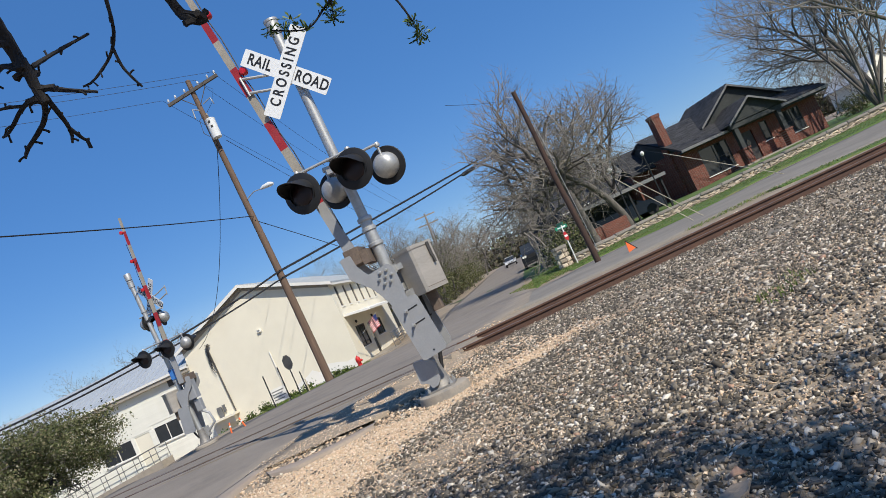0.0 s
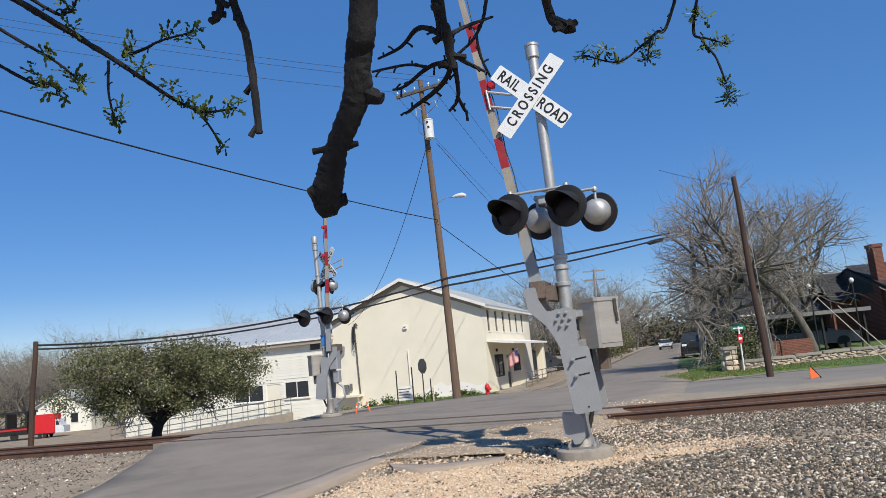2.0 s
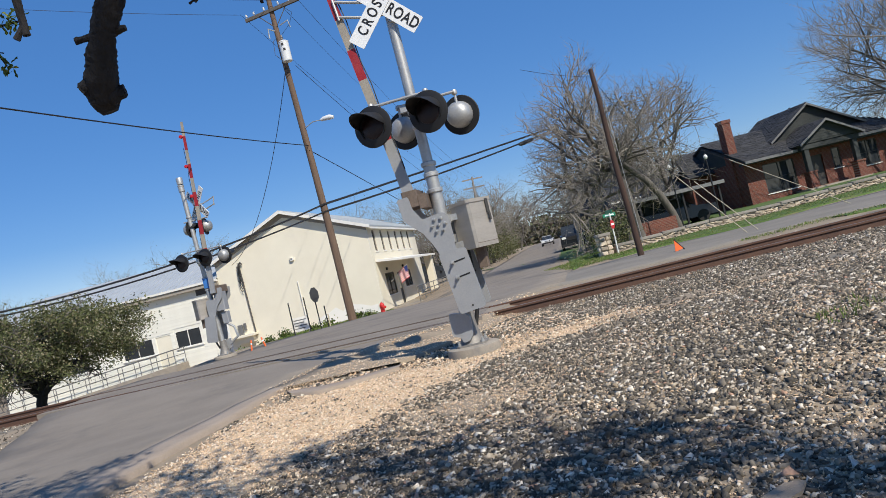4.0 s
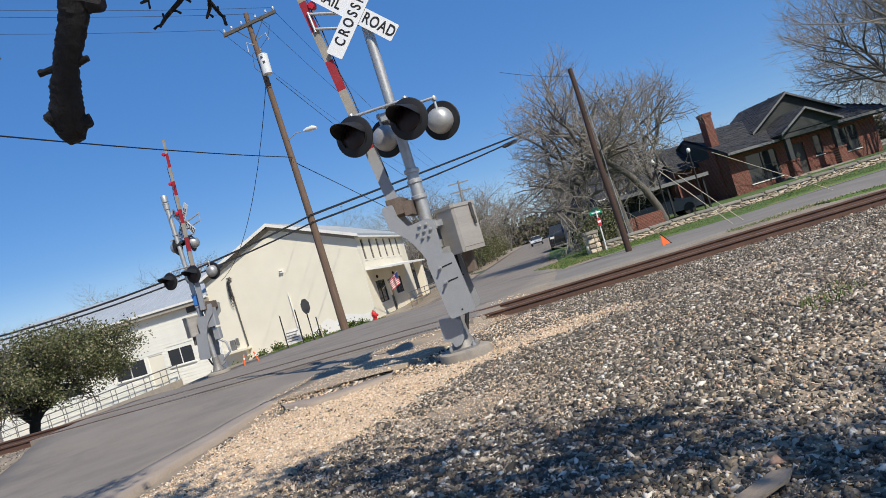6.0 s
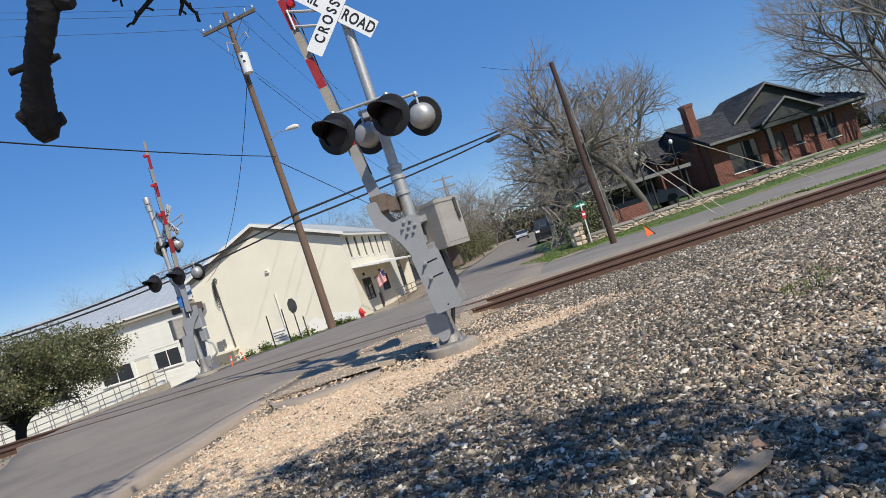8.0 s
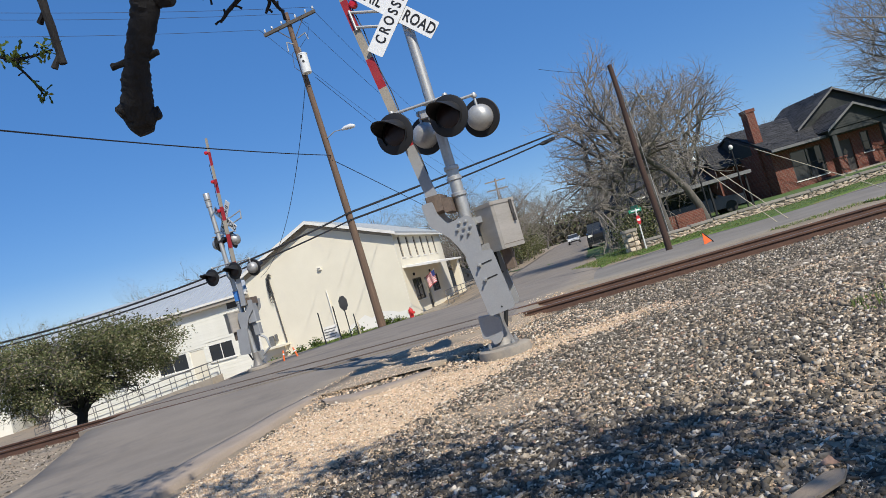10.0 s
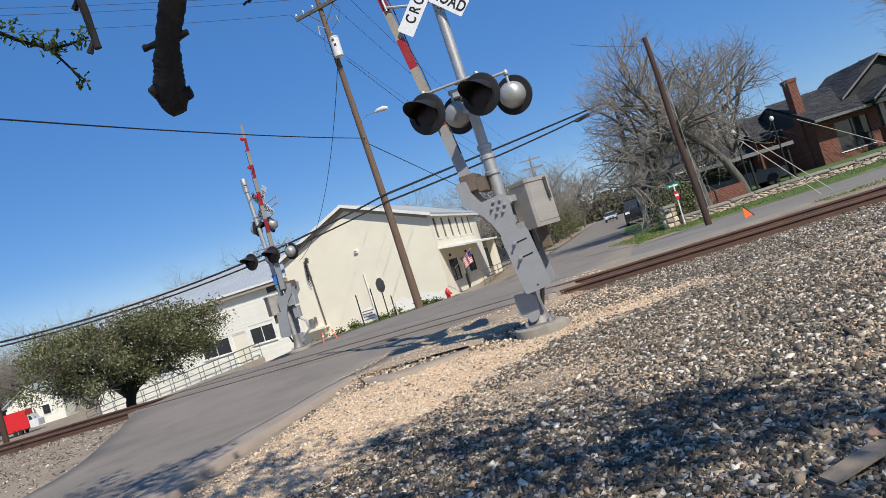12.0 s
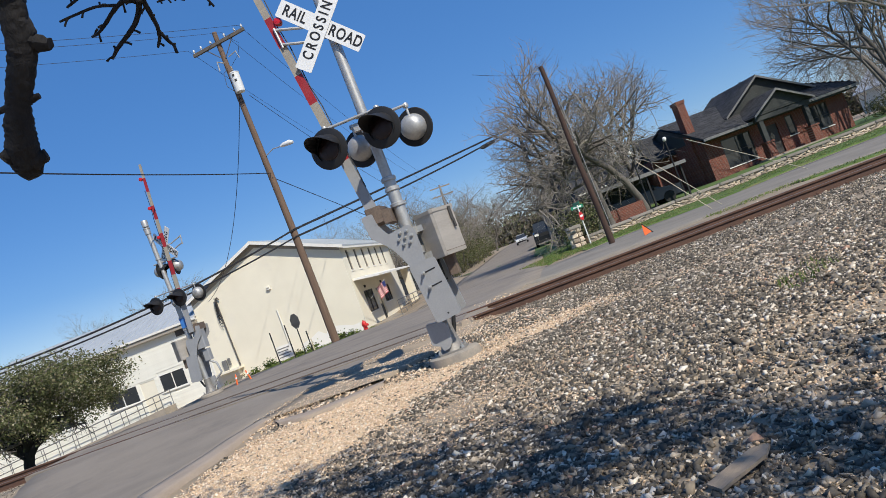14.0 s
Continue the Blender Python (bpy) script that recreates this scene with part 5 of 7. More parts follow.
    for h in (holes[0], holes[1], holes[3]):
        window(wing, h[0], h[1], h[2], h[3], 0.02, mullions=1)
    part("boarded_door", Buf().box(-15.65, 0.09, -1.2, -14.6, 0.14, 0.95), M["stucco"], wing, "flat cream door", smooth=False)
    part("high_vent", Buf().box(-12.1, -0.02, 3.0, -11.4, 0.03, 3.4), M["darkframe"], wing, "dark vent panel", smooth=False)
    part("corner_board", Buf().box(x1 - 0.14, -0.01, -1.6, x1 - 0.003, 0.06, we), M["trim"], wing, smooth=False)
    return hall
build_hall()

def ramp():
    r = thing("wheelchair_ramp", HALL, "concrete access ramp with grey pipe handrails along the wing", "ramp")
    y0, y1, xa, xb = -1.9, -0.5, -13.4, -27.0
    za, zb = -0.95, -2.05
    vs = [(xa, y0, -2.4), (xb, y0, -2.8), (xb, y0, zb), (xa, y0, za), (xa, y1, -2.4), (xb, y1, -2.8), (xb, y1, zb), (xa, y1, za)]
    part("ramp_wall", Buf().add(vs, [(0, 1, 2, 3), (7, 6, 5, 4), (0, 3, 7, 4), (3, 2, 6, 7), (2, 1, 5, 6), (1, 0, 4, 5)]), M["concrete"], r, "stained concrete ramp", smooth=False)
    n = 11
    for y in (y0 + 0.06, y1 - 0.06):
        for i in range(n + 1):
            t = i / n
            x, z = xa + (xb - xa) * t - 0.08, za + (zb - za) * t
            part("rail_post", Buf().tube([(x, y, z), (x, y, z + 0.95)], 0.024, 8), M["pipe"], r)
        for h in (0.95, 0.55):
            part("handrail", Buf().tube([(xa - 0.08, y, za + h), (xb - 0.08, y, zb + h)], 0.024, 8), M["pipe"], r)
    part("handrail", Buf().tube([(xa - 0.08, y0 + 0.06, za + 0.95), (xa - 0.08, y1 - 0.06, za + 0.95)], 0.024, 8), M["pipe"], r)
ramp()
def porch_rail():
    r = thing("porch_railing", HALL, "grey pipe railing along the hall's porch", "railing")
    pts = [(2.0, y) for y in (1.4, 3.2, 5.0, 6.8, 8.6, 10.4, 12.4)]
    for x, y in pts:
        part("rail_post", Buf().tube([(x, y, -0.74), (x, y, 0.25)], 0.026, 8), M["pipe"], r)
    for h in (0.25, -0.1, -0.4):
        part("handrail", Buf().tube([(2.0, 1.4, h), (2.0, 12.4, h), (4.6, 16.0, h - 0.25)], 0.026, 8), M["pipe"], r)
    for x, y in ((3.3, 14.2), (4.6, 16.0)):
        part("rail_post", Buf().tube([(x, y, -1.3), (x, y, 0.15)], 0.026, 8), M["pipe"], r)
porch_rail()

def flag():
    f = thing("flag", HALL @ pose(1.75, 1.2, 1.0), "red and white striped flag on a slanting pole", "flag")
    f.scale = (0.8, 0.8, 0.8)
    part("flag_pole", Buf().tube([(-1.7, 0.3, -0.1), (0.0, 0, 1.0)], 0.018, 8), M["trim"], f)
    for k in range(13):
        b = Buf()
        n = 10
        for i in range(n + 1):
            for z in (0, 1):
                zz = 0.9 - (k + z) * 0.075 - 0.35 * (i / n) ** 1.3
                b.v.append((-0.08 - 0.75 * i / n + 0.0, 0.05 + 0.09 * math.sin(i * 1.1 + k * 0.1), zz))
        b.f = [(2 * i, 2 * i + 1, 2 * i + 3, 2 * i + 2) for i in range(n)]
        s = part("stripe", b, M["flag_red"] if k % 2 == 0 else M["flag_white"], f)
    part("canton", Buf().add([(-0.07, 0.02, 0.91), (-0.37, 0.0, 0.80), (-0.37, 0.0, 0.38), (-0.07, 0.02, 0.46), (-0.07, 0.03, 0.91), (-0.37, 0.01, 0.80), (-0.37, 0.01, 0.38), (-0.07, 0.03, 0.46)], [(0, 1, 2, 3), (7, 6, 5, 4)]), M["flag_blue"], f, "blue canton")
flag()

# ---- street furniture ----
def hydrant(x, y):
    h = thing("fire_hydrant", pose(x, y, gz(x, y)), "bright red fire hydrant on the grass strip", "hydrant")
    part("barrel", Buf().lathe([(0.17, -0.1), (0.17, 0.05), (0.13, 0.07), (0.115, 0.45), (0.15, 0.47), (0.15, 0.52), (0.12, 0.54)], sides=18), M["hydrant"], h)
    part("bonnet", Buf().lathe([(0.14, 0.54), (0.13, 0.62), (0.08, 0.69), (0.03, 0.71), (0.03, 0.77), (0.0, 0.77)], sides=18), M["hydrant"], h)
    for a in (0, 90, 180):
        part("outlet_cap", Buf().lathe([(0.06, 0.09), (0.06, 0.17), (0.075, 0.175), (0.075, 0.21), (0.03, 0.22), (0.025, 0.25)], pose(0, 0, 0.42, 0, 0, a + 20) @ RX90, 12), M["hydrant"], h)
hydrant(1.66, 42.0)

def sign_post(x, y, h, label, z=None):
    o = thing("sign_post", pose(x, y, gz(x, y)), label, "post")
    part("post", Buf().box(-0.03, -0.02, -0.2, 0.03, 0.02, h, ch=0.008), M["black"], o, smooth=False)
    return o
for x, y, h in ((-3.05, 37.0, 1.75), (-2.25, 37.0, 1.85)):
    sign_post(x, y, h, "dark steel post standing before the gable")
stub = sign_post(-1.35, 37.1, 1.2, "dark post with a pale yellow sleeve")
part("sleeve", Buf().box(0.06, -0.05, -0.1, 0.12, 0.05, 0.75), M["guard"], stub, smooth=False)
s = thing("stop_sign", pose(-1.72, 37, gz(-1.72, 37), 0, 0, 58), "bare back of an octagonal stop sign on a post", "sign")
part("post", Buf().box(-0.03, -0.02, -0.2, 0.03, 0.02, 2.2, ch=0.008), M["black"], s, smooth=False)
part("sign_plate", Buf().plate_xz([(0.4 * math.cos(math.radians(22.5 + 45 * k)), 1.85 + 0.4 * math.sin(math.radians(22.5 + 45 * k))) for k in range(8)], -0.04, -0.032), M["sign_back"], s, "dark metal sign back", smooth=False)
nb = thing("notice_board", pose(-2.75, 37.1, gz(-2.7, 37.1), 0, 0, -8), "small white notice board with lines of faint print", "sign")
part("board_plate", Buf().box(-0.35, -0.01, 0.25, 0.5, 0.01, 0.95), M["trim"], nb, smooth=False)
for k in range(4):
    part("print_bar", Buf().box(-0.25, -0.014, 0.78 - k * 0.14, 0.38 - 0.1 * (k % 2), -0.011, 0.83 - k * 0.14), M["pipe"], nb, "faint printed line", smooth=False)
for sx in (-0.28, 0.42):
    part("leg", Buf().box(sx - 0.015, -0.008, -0.1, sx + 0.015, 0.02, 0.95), M["pipe"], nb, smooth=False)

def marker(x, y, lean):
    m = thing("marker_post", pose(x, y, gz(x, y), 0, lean, 0), "orange plastic utility marker with a white band", "marker")
    m.scale = (0.8, 0.8, 0.8)
    part("tube", Buf().lathe([(0.035, -0.05), (0.03, 0.42), (0.02, 0.44)], sides=12), M["orange"], m)
    part("band", Buf().lathe([(0.036, 0.26), (0.035, 0.32)], sides=12), M["sign_white"], m, "white band")
marker(-3.15, 22.6, 8)
marker(-2.75, 22.9, -14)
cf = thing("marker_flag", pose(9.0, 18.6, gz(9.0, 18.6)), "orange warning flag on a leaning dark stake beside the track", "flag")
part("stake", Buf().tube([(0.3, 0, -0.1), (-0.15, 0, 0.5)], 0.025, 8), M["black"], cf)
cf.scale = (0.7, 0.7, 0.7)
part("cloth", Buf().add([(-0.15, -0.01, 0.52), (0.16, -0.02, 0.1), (-0.2, -0.03, 0.02), (-0.15, 0.01, 0.52), (0.16, 0.0, 0.1), (-0.2, -0.01, 0.02)], [(0, 1, 2), (5, 4, 3), (0, 3, 4, 1), (1, 4, 5, 2), (2, 5, 3, 0)]), M["orange"], cf, "bright orange cloth")

def corner_signs():
    o = thing("street_sign", pose(11.28, 29, gz(11.28, 29), 0, 0, 6), "green street name blade above a red stop sign", "sign")
    part("post", Buf().tube([(0, 0, -0.2), (0.03, 0, 1.8)], 0.03, 8), M["trim"], o)
    g = part("name_blade", Buf().box(-0.3, -0.015, 1.62, 0.28, 0.0, 1.76), M["green_sign"], o, "green street name blade", smooth=False)
    part("print_bar", Buf().box(-0.2, -0.019, 1.66, 0.2, -0.0155, 1.72), M["sign_white"], g, smooth=False)
    part("name_blade", Buf().box(-0.008, -0.3, 1.77, 0.008, 0.3, 1.9), M["green_sign"], o, smooth=False)
    st = part("stop_plate", Buf().plate_xz([(0.02 + 0.1 * math.cos(math.radians(22.5 + 45 * k)), 1.28 + 0.2 * math.sin(math.radians(22.5 + 45 * k))) for k in range(8)], -0.05, -0.042), M["stop_red"], o, "red sign plate turned aside", smooth=False)
    part("print_bar", Buf().box(-0.05, -0.056, 1.24, 0.09, -0.0505, 1.33), M["sign_white"], st, smooth=False)
corner_signs()

def globe_lamp(x, y, ztop):
    g = thing("globe_lamp", pose(x, y, gz(x, y)), "white globe garden lamp on a dark post", "lamp", "globe lamps behind the wall")
    h = ztop - gz(x, y)
    part("post", Buf().tube([(0, 0, -0.1), (0, 0, h - 0.12)], 0.035, 10), M["black"], g)
    part("globe", Buf().lathe([(0.04, h - 0.12), (0.075, h - 0.09), (0.105, h - 0.01), (0.095, h + 0.06), (0.05, h + 0.11), (0.0, h + 0.12)], sides=16), M["globe"], g, "white glass globe")
globe_lamp(18.81, 34, 3.35)
globe_lamp(16.81, 34, 3.25)

# ---- brick house ----
def build_house():
    y0, y1, xa, xb, zb, ze = 42.0, 51.0, 25.5, 36.2, 0.1, 3.12
    h = thing("brick_house", pose(0, 0, 0), "red brick house, darkened for tree shade, with charcoal shingle roof and two front gables", "house")
    holes = [(26.7, 0.7, 28.85, 2.55), (29.9, 0.45, 30.85, 2.4), (33.3, 1.0, 34.75, 2.6), (31.5, 1.3, 32.1, 2.6)]
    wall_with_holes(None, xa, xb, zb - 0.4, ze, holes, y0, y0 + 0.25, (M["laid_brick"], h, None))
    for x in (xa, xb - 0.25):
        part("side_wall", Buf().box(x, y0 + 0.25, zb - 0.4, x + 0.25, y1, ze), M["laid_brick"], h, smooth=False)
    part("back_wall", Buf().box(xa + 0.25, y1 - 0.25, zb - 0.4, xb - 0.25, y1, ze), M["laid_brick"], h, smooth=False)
    for k in (0, 2, 3):
        hh = holes[k]
        window(h, hh[0], hh[1], hh[2], hh[3], y0, mullions=1 if k != 3 else 0, casing="darkframe", bars=1)
    d = part("door", Buf().box(29.9, y0 + 0.12, 0.45, 30.85, y0 + 0.17, 2.4), M["darkframe"], h, "dark front door with a small pane", smooth=False)
    part("door_pane", Buf().plate_xz([(30.37, 1.4), (30.55, 1.62), (30.37, 1.9), (30.19, 1.62)], y0 + 0.105, y0 + 0.119), M["glass"], d, smooth=False)
    ridge_y, zr = 46.5, 5.15
    def slab(name, pts, label=""):
        pts = [Vector(p) for p in pts]
        n = (pts[1] - pts[0]).cross(pts[2] - pts[0]).normalized()
        n = n if n.z > 0 else -n
        lo = [p - n * 0.09 for p in pts]
        k = len(pts)
        ob = part(name, Buf().add(pts + lo, [tuple(range(k)), tuple(range(k, 2 * k))[::-1]] + [(i, i + k, (i + 1) % k + k, (i + 1) % k) for i in range(k)]), M["shingle"], h, label, smooth=False)
        # shingle courses
        e = (pts[1] - pts[0]).normalized()
        up = n.cross(e).normalized()
        up = up if up.z > 0 else -up
        hmax = max((p - pts[0]).dot(up) for p in pts)
        q = 0.14
        b = Buf()
        while q < hmax - 0.1:
            xs = []
            for i in range(k):
                a, c = pts[i], pts[(i + 1) % k]
                ha, hc = (a - pts[0]).dot(up), (c - pts[0]).dot(up)
                if (ha - q) * (hc - q) < 0:
                    xs.append((a.lerp(c, (q - ha) / (hc - ha)) - pts[0]).dot(e))
            if len(xs) >= 2:
                s0, s1 = min(xs), max(xs)
                s = s0
                while s < s1 - 0.05:
                    w = min(random.uniform(0.28, 0.42), s1 - s)
                    p0 = pts[0] + e * s + up * q + n * random.uniform(0.012, 0.03)
                    p1 = p0 + e * (w - 0.012)
                    b.add([p0, p1, p1 + up * 0.2 - n * 0.008, p0 + up * 0.2 - n * 0.008, p0 - n * 0.03, p1 - n * 0.03], [(0, 1, 2, 3), (4, 5, 1, 0)])
                    s += w
            q += 0.19
        sh = part("roof_shingle", b, M["shingle"], ob, smooth=False)
        tagged(sh, kind="stuff")
        return ob
    slab("roof_slope", [(xa - 0.4, y0 - 0.95, ze - 0.18), (xb + 0.4, y0 - 0.95, ze - 0.02), (xb - 1.6, ridge_y, zr), (xa - 0.1, ridge_y, zr - 0.3)], "charcoal shingle main roof")
    slab("roof_slope", [(xb + 0.4, y1 + 0.4, ze), (xa - 0.4, y1 + 0.4, ze), (xa - 0.1, ridge_y, zr - 0.3), (xb - 1.6, ridge_y, zr)])
    slab("roof_slope", [(xb + 0.4, y0 - 0.95, ze), (xb + 0.4, y1 + 0.4, ze), (xb - 1.6, ridge_y, zr)])
    # left gable end
    part("gable_end", Buf().add([(xa, y0, ze), (xa, y1, ze), (xa, ridge_y, zr - 0.35), (xa + 0.2, y0, ze), (xa + 0.2, y1, ze), (xa + 0.2, ridge_y, zr - 0.35)], [(0, 1, 2), (5, 4, 3), (0, 3, 4, 1), (1, 4, 5, 2), (2, 5, 3, 0)]), M["darkwood"], h, "dark boarded gable end", smooth=False)
    def front_gable(xl, xr, zl, xm, zm, yf, yb, wall):
        for xe, sg in ((xl, 1), (xr, -1)):
            slab("gable_slope", [(xe, yf - 0.35, zl), (xe, yb, zl), (xm, yb, zm), (xm, yf - 0.35, zm)] if sg > 0 else [(xe, yb, zl), (xe, yf - 0.35, zl), (xm, yf - 0.35, zm), (xm, yb, zm)])
            fb = [(xe, yf - 0.38, zl - 0.12), (xm, yf - 0.38, zm - 0.12), (xm, yf - 0.38, zm + 0.02), (xe, yf - 0.38, zl + 0.02)]
            part("barge_board", Buf().add(fb + [(x, y + 0.025, z) for x, y, z in fb], [(0, 1, 2, 3), (7, 6, 5, 4), (0, 4, 5, 1), (1, 5, 6, 2), (2, 6, 7, 3), (3, 7, 4, 0)]), M["pipe"], h, "pale grey barge board", smooth=False)
        part("gable_face", Buf().add([(xl + 0.25, yf, zl), (xr - 0.25, yf, zl), (xm, yf, zm - 0.12), (xl + 0.25, yf + 0.12, zl), (xr - 0.25, yf + 0.12, zl), (xm, yf + 0.12, zm - 0.12)], [(0, 1, 2), (5, 4, 3), (0, 3, 4, 1), (1, 4, 5, 2), (2, 5, 3, 0)]), M[wall], h, "dark boarded gable face", smooth=False)
        z = zl + 0.12
        while z < zm - 0.3:
            t = (z - zl) / (zm - zl)
            a, c = xl + 0.3 + (xm - xl - 0.3) * t, xr - 0.3 + (xm - xr + 0.3) * t
            part("gable_board", Buf().box(a, yf - 0.02, z, c, yf - 0.002, z + 0.13), M[wall], h, smooth=False)
            z += 0.15
    front_gable(28.25, 35.2, 3.82, 31.3, 5.85, 43.2, 48.5, "darkwood")
    front_gable(28.35, 32.75, 3.14, 30.4, 4.4, 40.6, 44.5, "darkwood")
    for x in (28.98, 32.3):
        part("porch_post", Buf().box(x - 0.16, 40.7, 0.3, x + 0.16, 41.0, 3.1, ch=0.02), M["darkwood"], h, smooth=False)
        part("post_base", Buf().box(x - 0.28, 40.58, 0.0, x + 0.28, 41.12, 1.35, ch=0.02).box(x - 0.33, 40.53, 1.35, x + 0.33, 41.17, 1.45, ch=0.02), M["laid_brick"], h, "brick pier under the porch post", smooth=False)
    part("porch_beam", Buf().box(28.6, 40.65, 2.82, 32.6, 40.95, 3.1), M["darkwood"], h, smooth=False)
    part("porch_floor", Buf().box(28.5, 40.5, -0.1, 32.8, 42.0, 0.42), M["concrete"], h, smooth=False)
    part("gutter", Buf().box(xa - 0.45, y0 - 1.06, ze - 0.32, 28.6, y0 - 0.96, ze - 0.16), M["pipe"], h, "pale gutter", smooth=False)
    part("gutter", Buf().box(32.75, y0 - 1.06, ze - 0.26, xb + 0.45, y0 - 0.96, ze - 0.1), M["pipe"], h, smooth=False)
    part("soffit", Buf().box(xa - 0.3, y0 - 0.95, ze - 0.36, xb + 0.3, y0, ze - 0.27), M["darkwood"], h, smooth=False)
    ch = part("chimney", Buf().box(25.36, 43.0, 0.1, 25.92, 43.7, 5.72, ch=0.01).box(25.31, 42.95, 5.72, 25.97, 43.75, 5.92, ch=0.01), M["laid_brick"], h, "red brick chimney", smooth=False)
    part("roof_pipe", Buf().tube([(31.9, 45.5, 4.9), (31.9, 45.5, 6.05)], 0.06, 8), M["black"], h)
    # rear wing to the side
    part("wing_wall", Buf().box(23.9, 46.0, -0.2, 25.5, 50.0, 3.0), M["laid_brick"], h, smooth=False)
    slab("wing_roof", [(23.6, 45.4, 2.9), (25.9, 45.4, 2.9), (25.9, 48.0, 4.75), (24.0, 48.0, 4.5)], "charcoal shingle rear roof")
build_house()

def carport():
    c = thing("carport", pose(0, 0, 0), "low dark carport with a pale edged flat roof", "carport")
    zt = 2.0
    part("roof_slab", Buf().box(16.3, 38.0, zt - 0.02, 21.6, 44.0, zt + 0.12), M["shingle"], c, smooth=False)
    part("roof_edge", Buf().box(16.2, 37.9, zt - 0.04, 21.7, 37.99, zt + 0.16), M["pipe"], c, "pale metal roof edge", smooth=False)
    for x in (16.6, 19.2, 21.4):
        part("post", Buf().box(x - 0.05, 38.1, 0, x + 0.05, 38.2, zt), M["black"], c, smooth=False)
    part("rear_wall", Buf().box(16.3, 44.0, -0.1, 21.6, 44.2, zt), M["darkwood"], c, smooth=False)
carport()
def back_house():
    o = thing("rear_house", pose(0, 0, 0), "low dark roofed house behind the bare trees", "house")
    part("wall", Buf().box(18.6, 47, -0.2, 23.6, 53, 2.5), M["darkwood"], o, smooth=False)
    vs = [(18.2, 46.5, 2.4), (24, 46.5, 2.4), (23.2, 50, 4.4), (19.0, 50, 4.4), (24, 53.5, 2.4), (18.2, 53.5, 2.4)]
    part("roof", Buf().add(vs + [(x, y, z - 0.12) for x, y, z in vs], [(0, 1, 2, 3), (3, 2, 4, 5), (0, 3, 5), (1, 4, 2), (6, 9, 8, 7), (9, 11, 10, 8), (0, 6, 7, 1), (1, 7, 10, 4), (4, 10, 11, 5), (5, 11, 6, 0)]), M["shingle"], o, "charcoal roof", smooth=False)
    part("rake_board", Buf().tube([(18.3, 46.45, 2.5), (20.5, 46.45, 2.5)], 0.06, 4), M["trim"], o)
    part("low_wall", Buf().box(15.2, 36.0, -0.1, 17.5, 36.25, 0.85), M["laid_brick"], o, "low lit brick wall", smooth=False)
back_house()

# ---- vehicles ----
def vehicle(name, m, label, L, Wd, prof, cabin, paint, wheel_r=0.36, category="car"):
    """Length along y (front at -y). prof: lower body outline (y, z); cabin: greenhouse outline (y, z)."""
    v = thing(name, m, label, category)
    def hull(outline, w0, w1, zsplit):
        k = len(outline)
        b = Buf()
        zs = [z for _, z in outline]
        zmin, zmax = min(zs), max(zs)
        for sx in (-1, 1):
            for y, z in outline:
                w = w0 + (w1 - w0) * (z - zmin) / (zmax - zmin)
                b.v.append((sx * w / 2, y, z))
        b.f = [tuple(range(k)), tuple(range(k, 2 * k))[::-1]] + [(i, i + k, (i + 1) % k + k, (i + 1) % k) for i in range(k)]
        return b
    part("body", hull(prof, Wd, Wd * 0.96, 0), M[paint], v, smooth=False)
    part("greenhouse", hull(cabin, Wd * 0.9, Wd * 0.74, 0), M["glass"], v, "dark windows", smooth=False)
    top = sorted(cabin, key=lambda p: -p[1])[:2]
    ya, yb, zt = min(top[0][0], top[1][0]), max(top[0][0], top[1][0]), top[0][1]
    part("roof_panel", Buf().box(-Wd * 0.375, ya - 0.05, zt - 0.03, Wd * 0.375, yb + 0.05, zt + 0.03), M[paint], v, smooth=False)
    for y in (-L * 0.31, L * 0.31):
        for sx in (-1, 1):
            mm = pose(sx * (Wd / 2 - 0.1), y, wheel_r, 0, 90, 0)
            w = part("wheel", Buf().lathe([(wheel_r * 0.6, -0.11), (wheel_r * 0.95, -0.11), (wheel_r, -0.07), (wheel_r, 0.07), (wheel_r * 0.95, 0.11), (wheel_r * 0.6, 0.11)], mm, 18), M["tyre"], v)
            part("rim", Buf().lathe([(wheel_r * 0.6, -0.1), (wheel_r * 0.5, 0.0), (wheel_r * 0.6, 0.1)], mm, 14), M["rim"], w)
    zf = max(z for y, z in prof if y < -L * 0.4)
    for sx in (-1, 1):
        part("headlight", Buf().box(sx * Wd * 0.36 - 0.16, -L / 2 - 0.02, zf - 0.22, sx * Wd * 0.36 + 0.16, -L / 2 + 0.1, zf - 0.06), M["globe"], v, "clear headlight", smooth=False)
        part("tail_light", Buf().box(sx * Wd * 0.42 - 0.08, L / 2 - 0.1, zf - 0.25, sx * Wd * 0.42 + 0.08, L / 2 + 0.02, zf + 0.02), M["armlens"], v, "red tail light", smooth=False)
        part("mirror", Buf().box(sx * Wd * 0.53 - 0.08, -L * 0.17, zf + 0.08, sx * Wd * 0.53 + 0.08, -L * 0.14, zf + 0.24), M[paint], v, smooth=False)
    part("grille", Buf().box(-Wd * 0.24, -L / 2 - 0.015, zf - 0.35, Wd * 0.24, -L / 2 + 0.05, zf - 0.1), M["black"], v, smooth=False)
    part("bumper", Buf().box(-Wd * 0.48, -L / 2 - 0.07, 0.3, Wd * 0.48, -L / 2 + 0.05, 0.48, ch=0.03), M["black"], v, smooth=False)
    return v
PICKUP = ([(-2.8, 0.42), (2.8, 0.42), (2.8, 1.15), (0.7, 1.15), (-1.1, 1.18), (-2.7, 1.08), (-2.8, 0.95)], [(-1.15, 1.16), (0.75, 1.16), (0.62, 1.85), (-0.45, 1.87)])
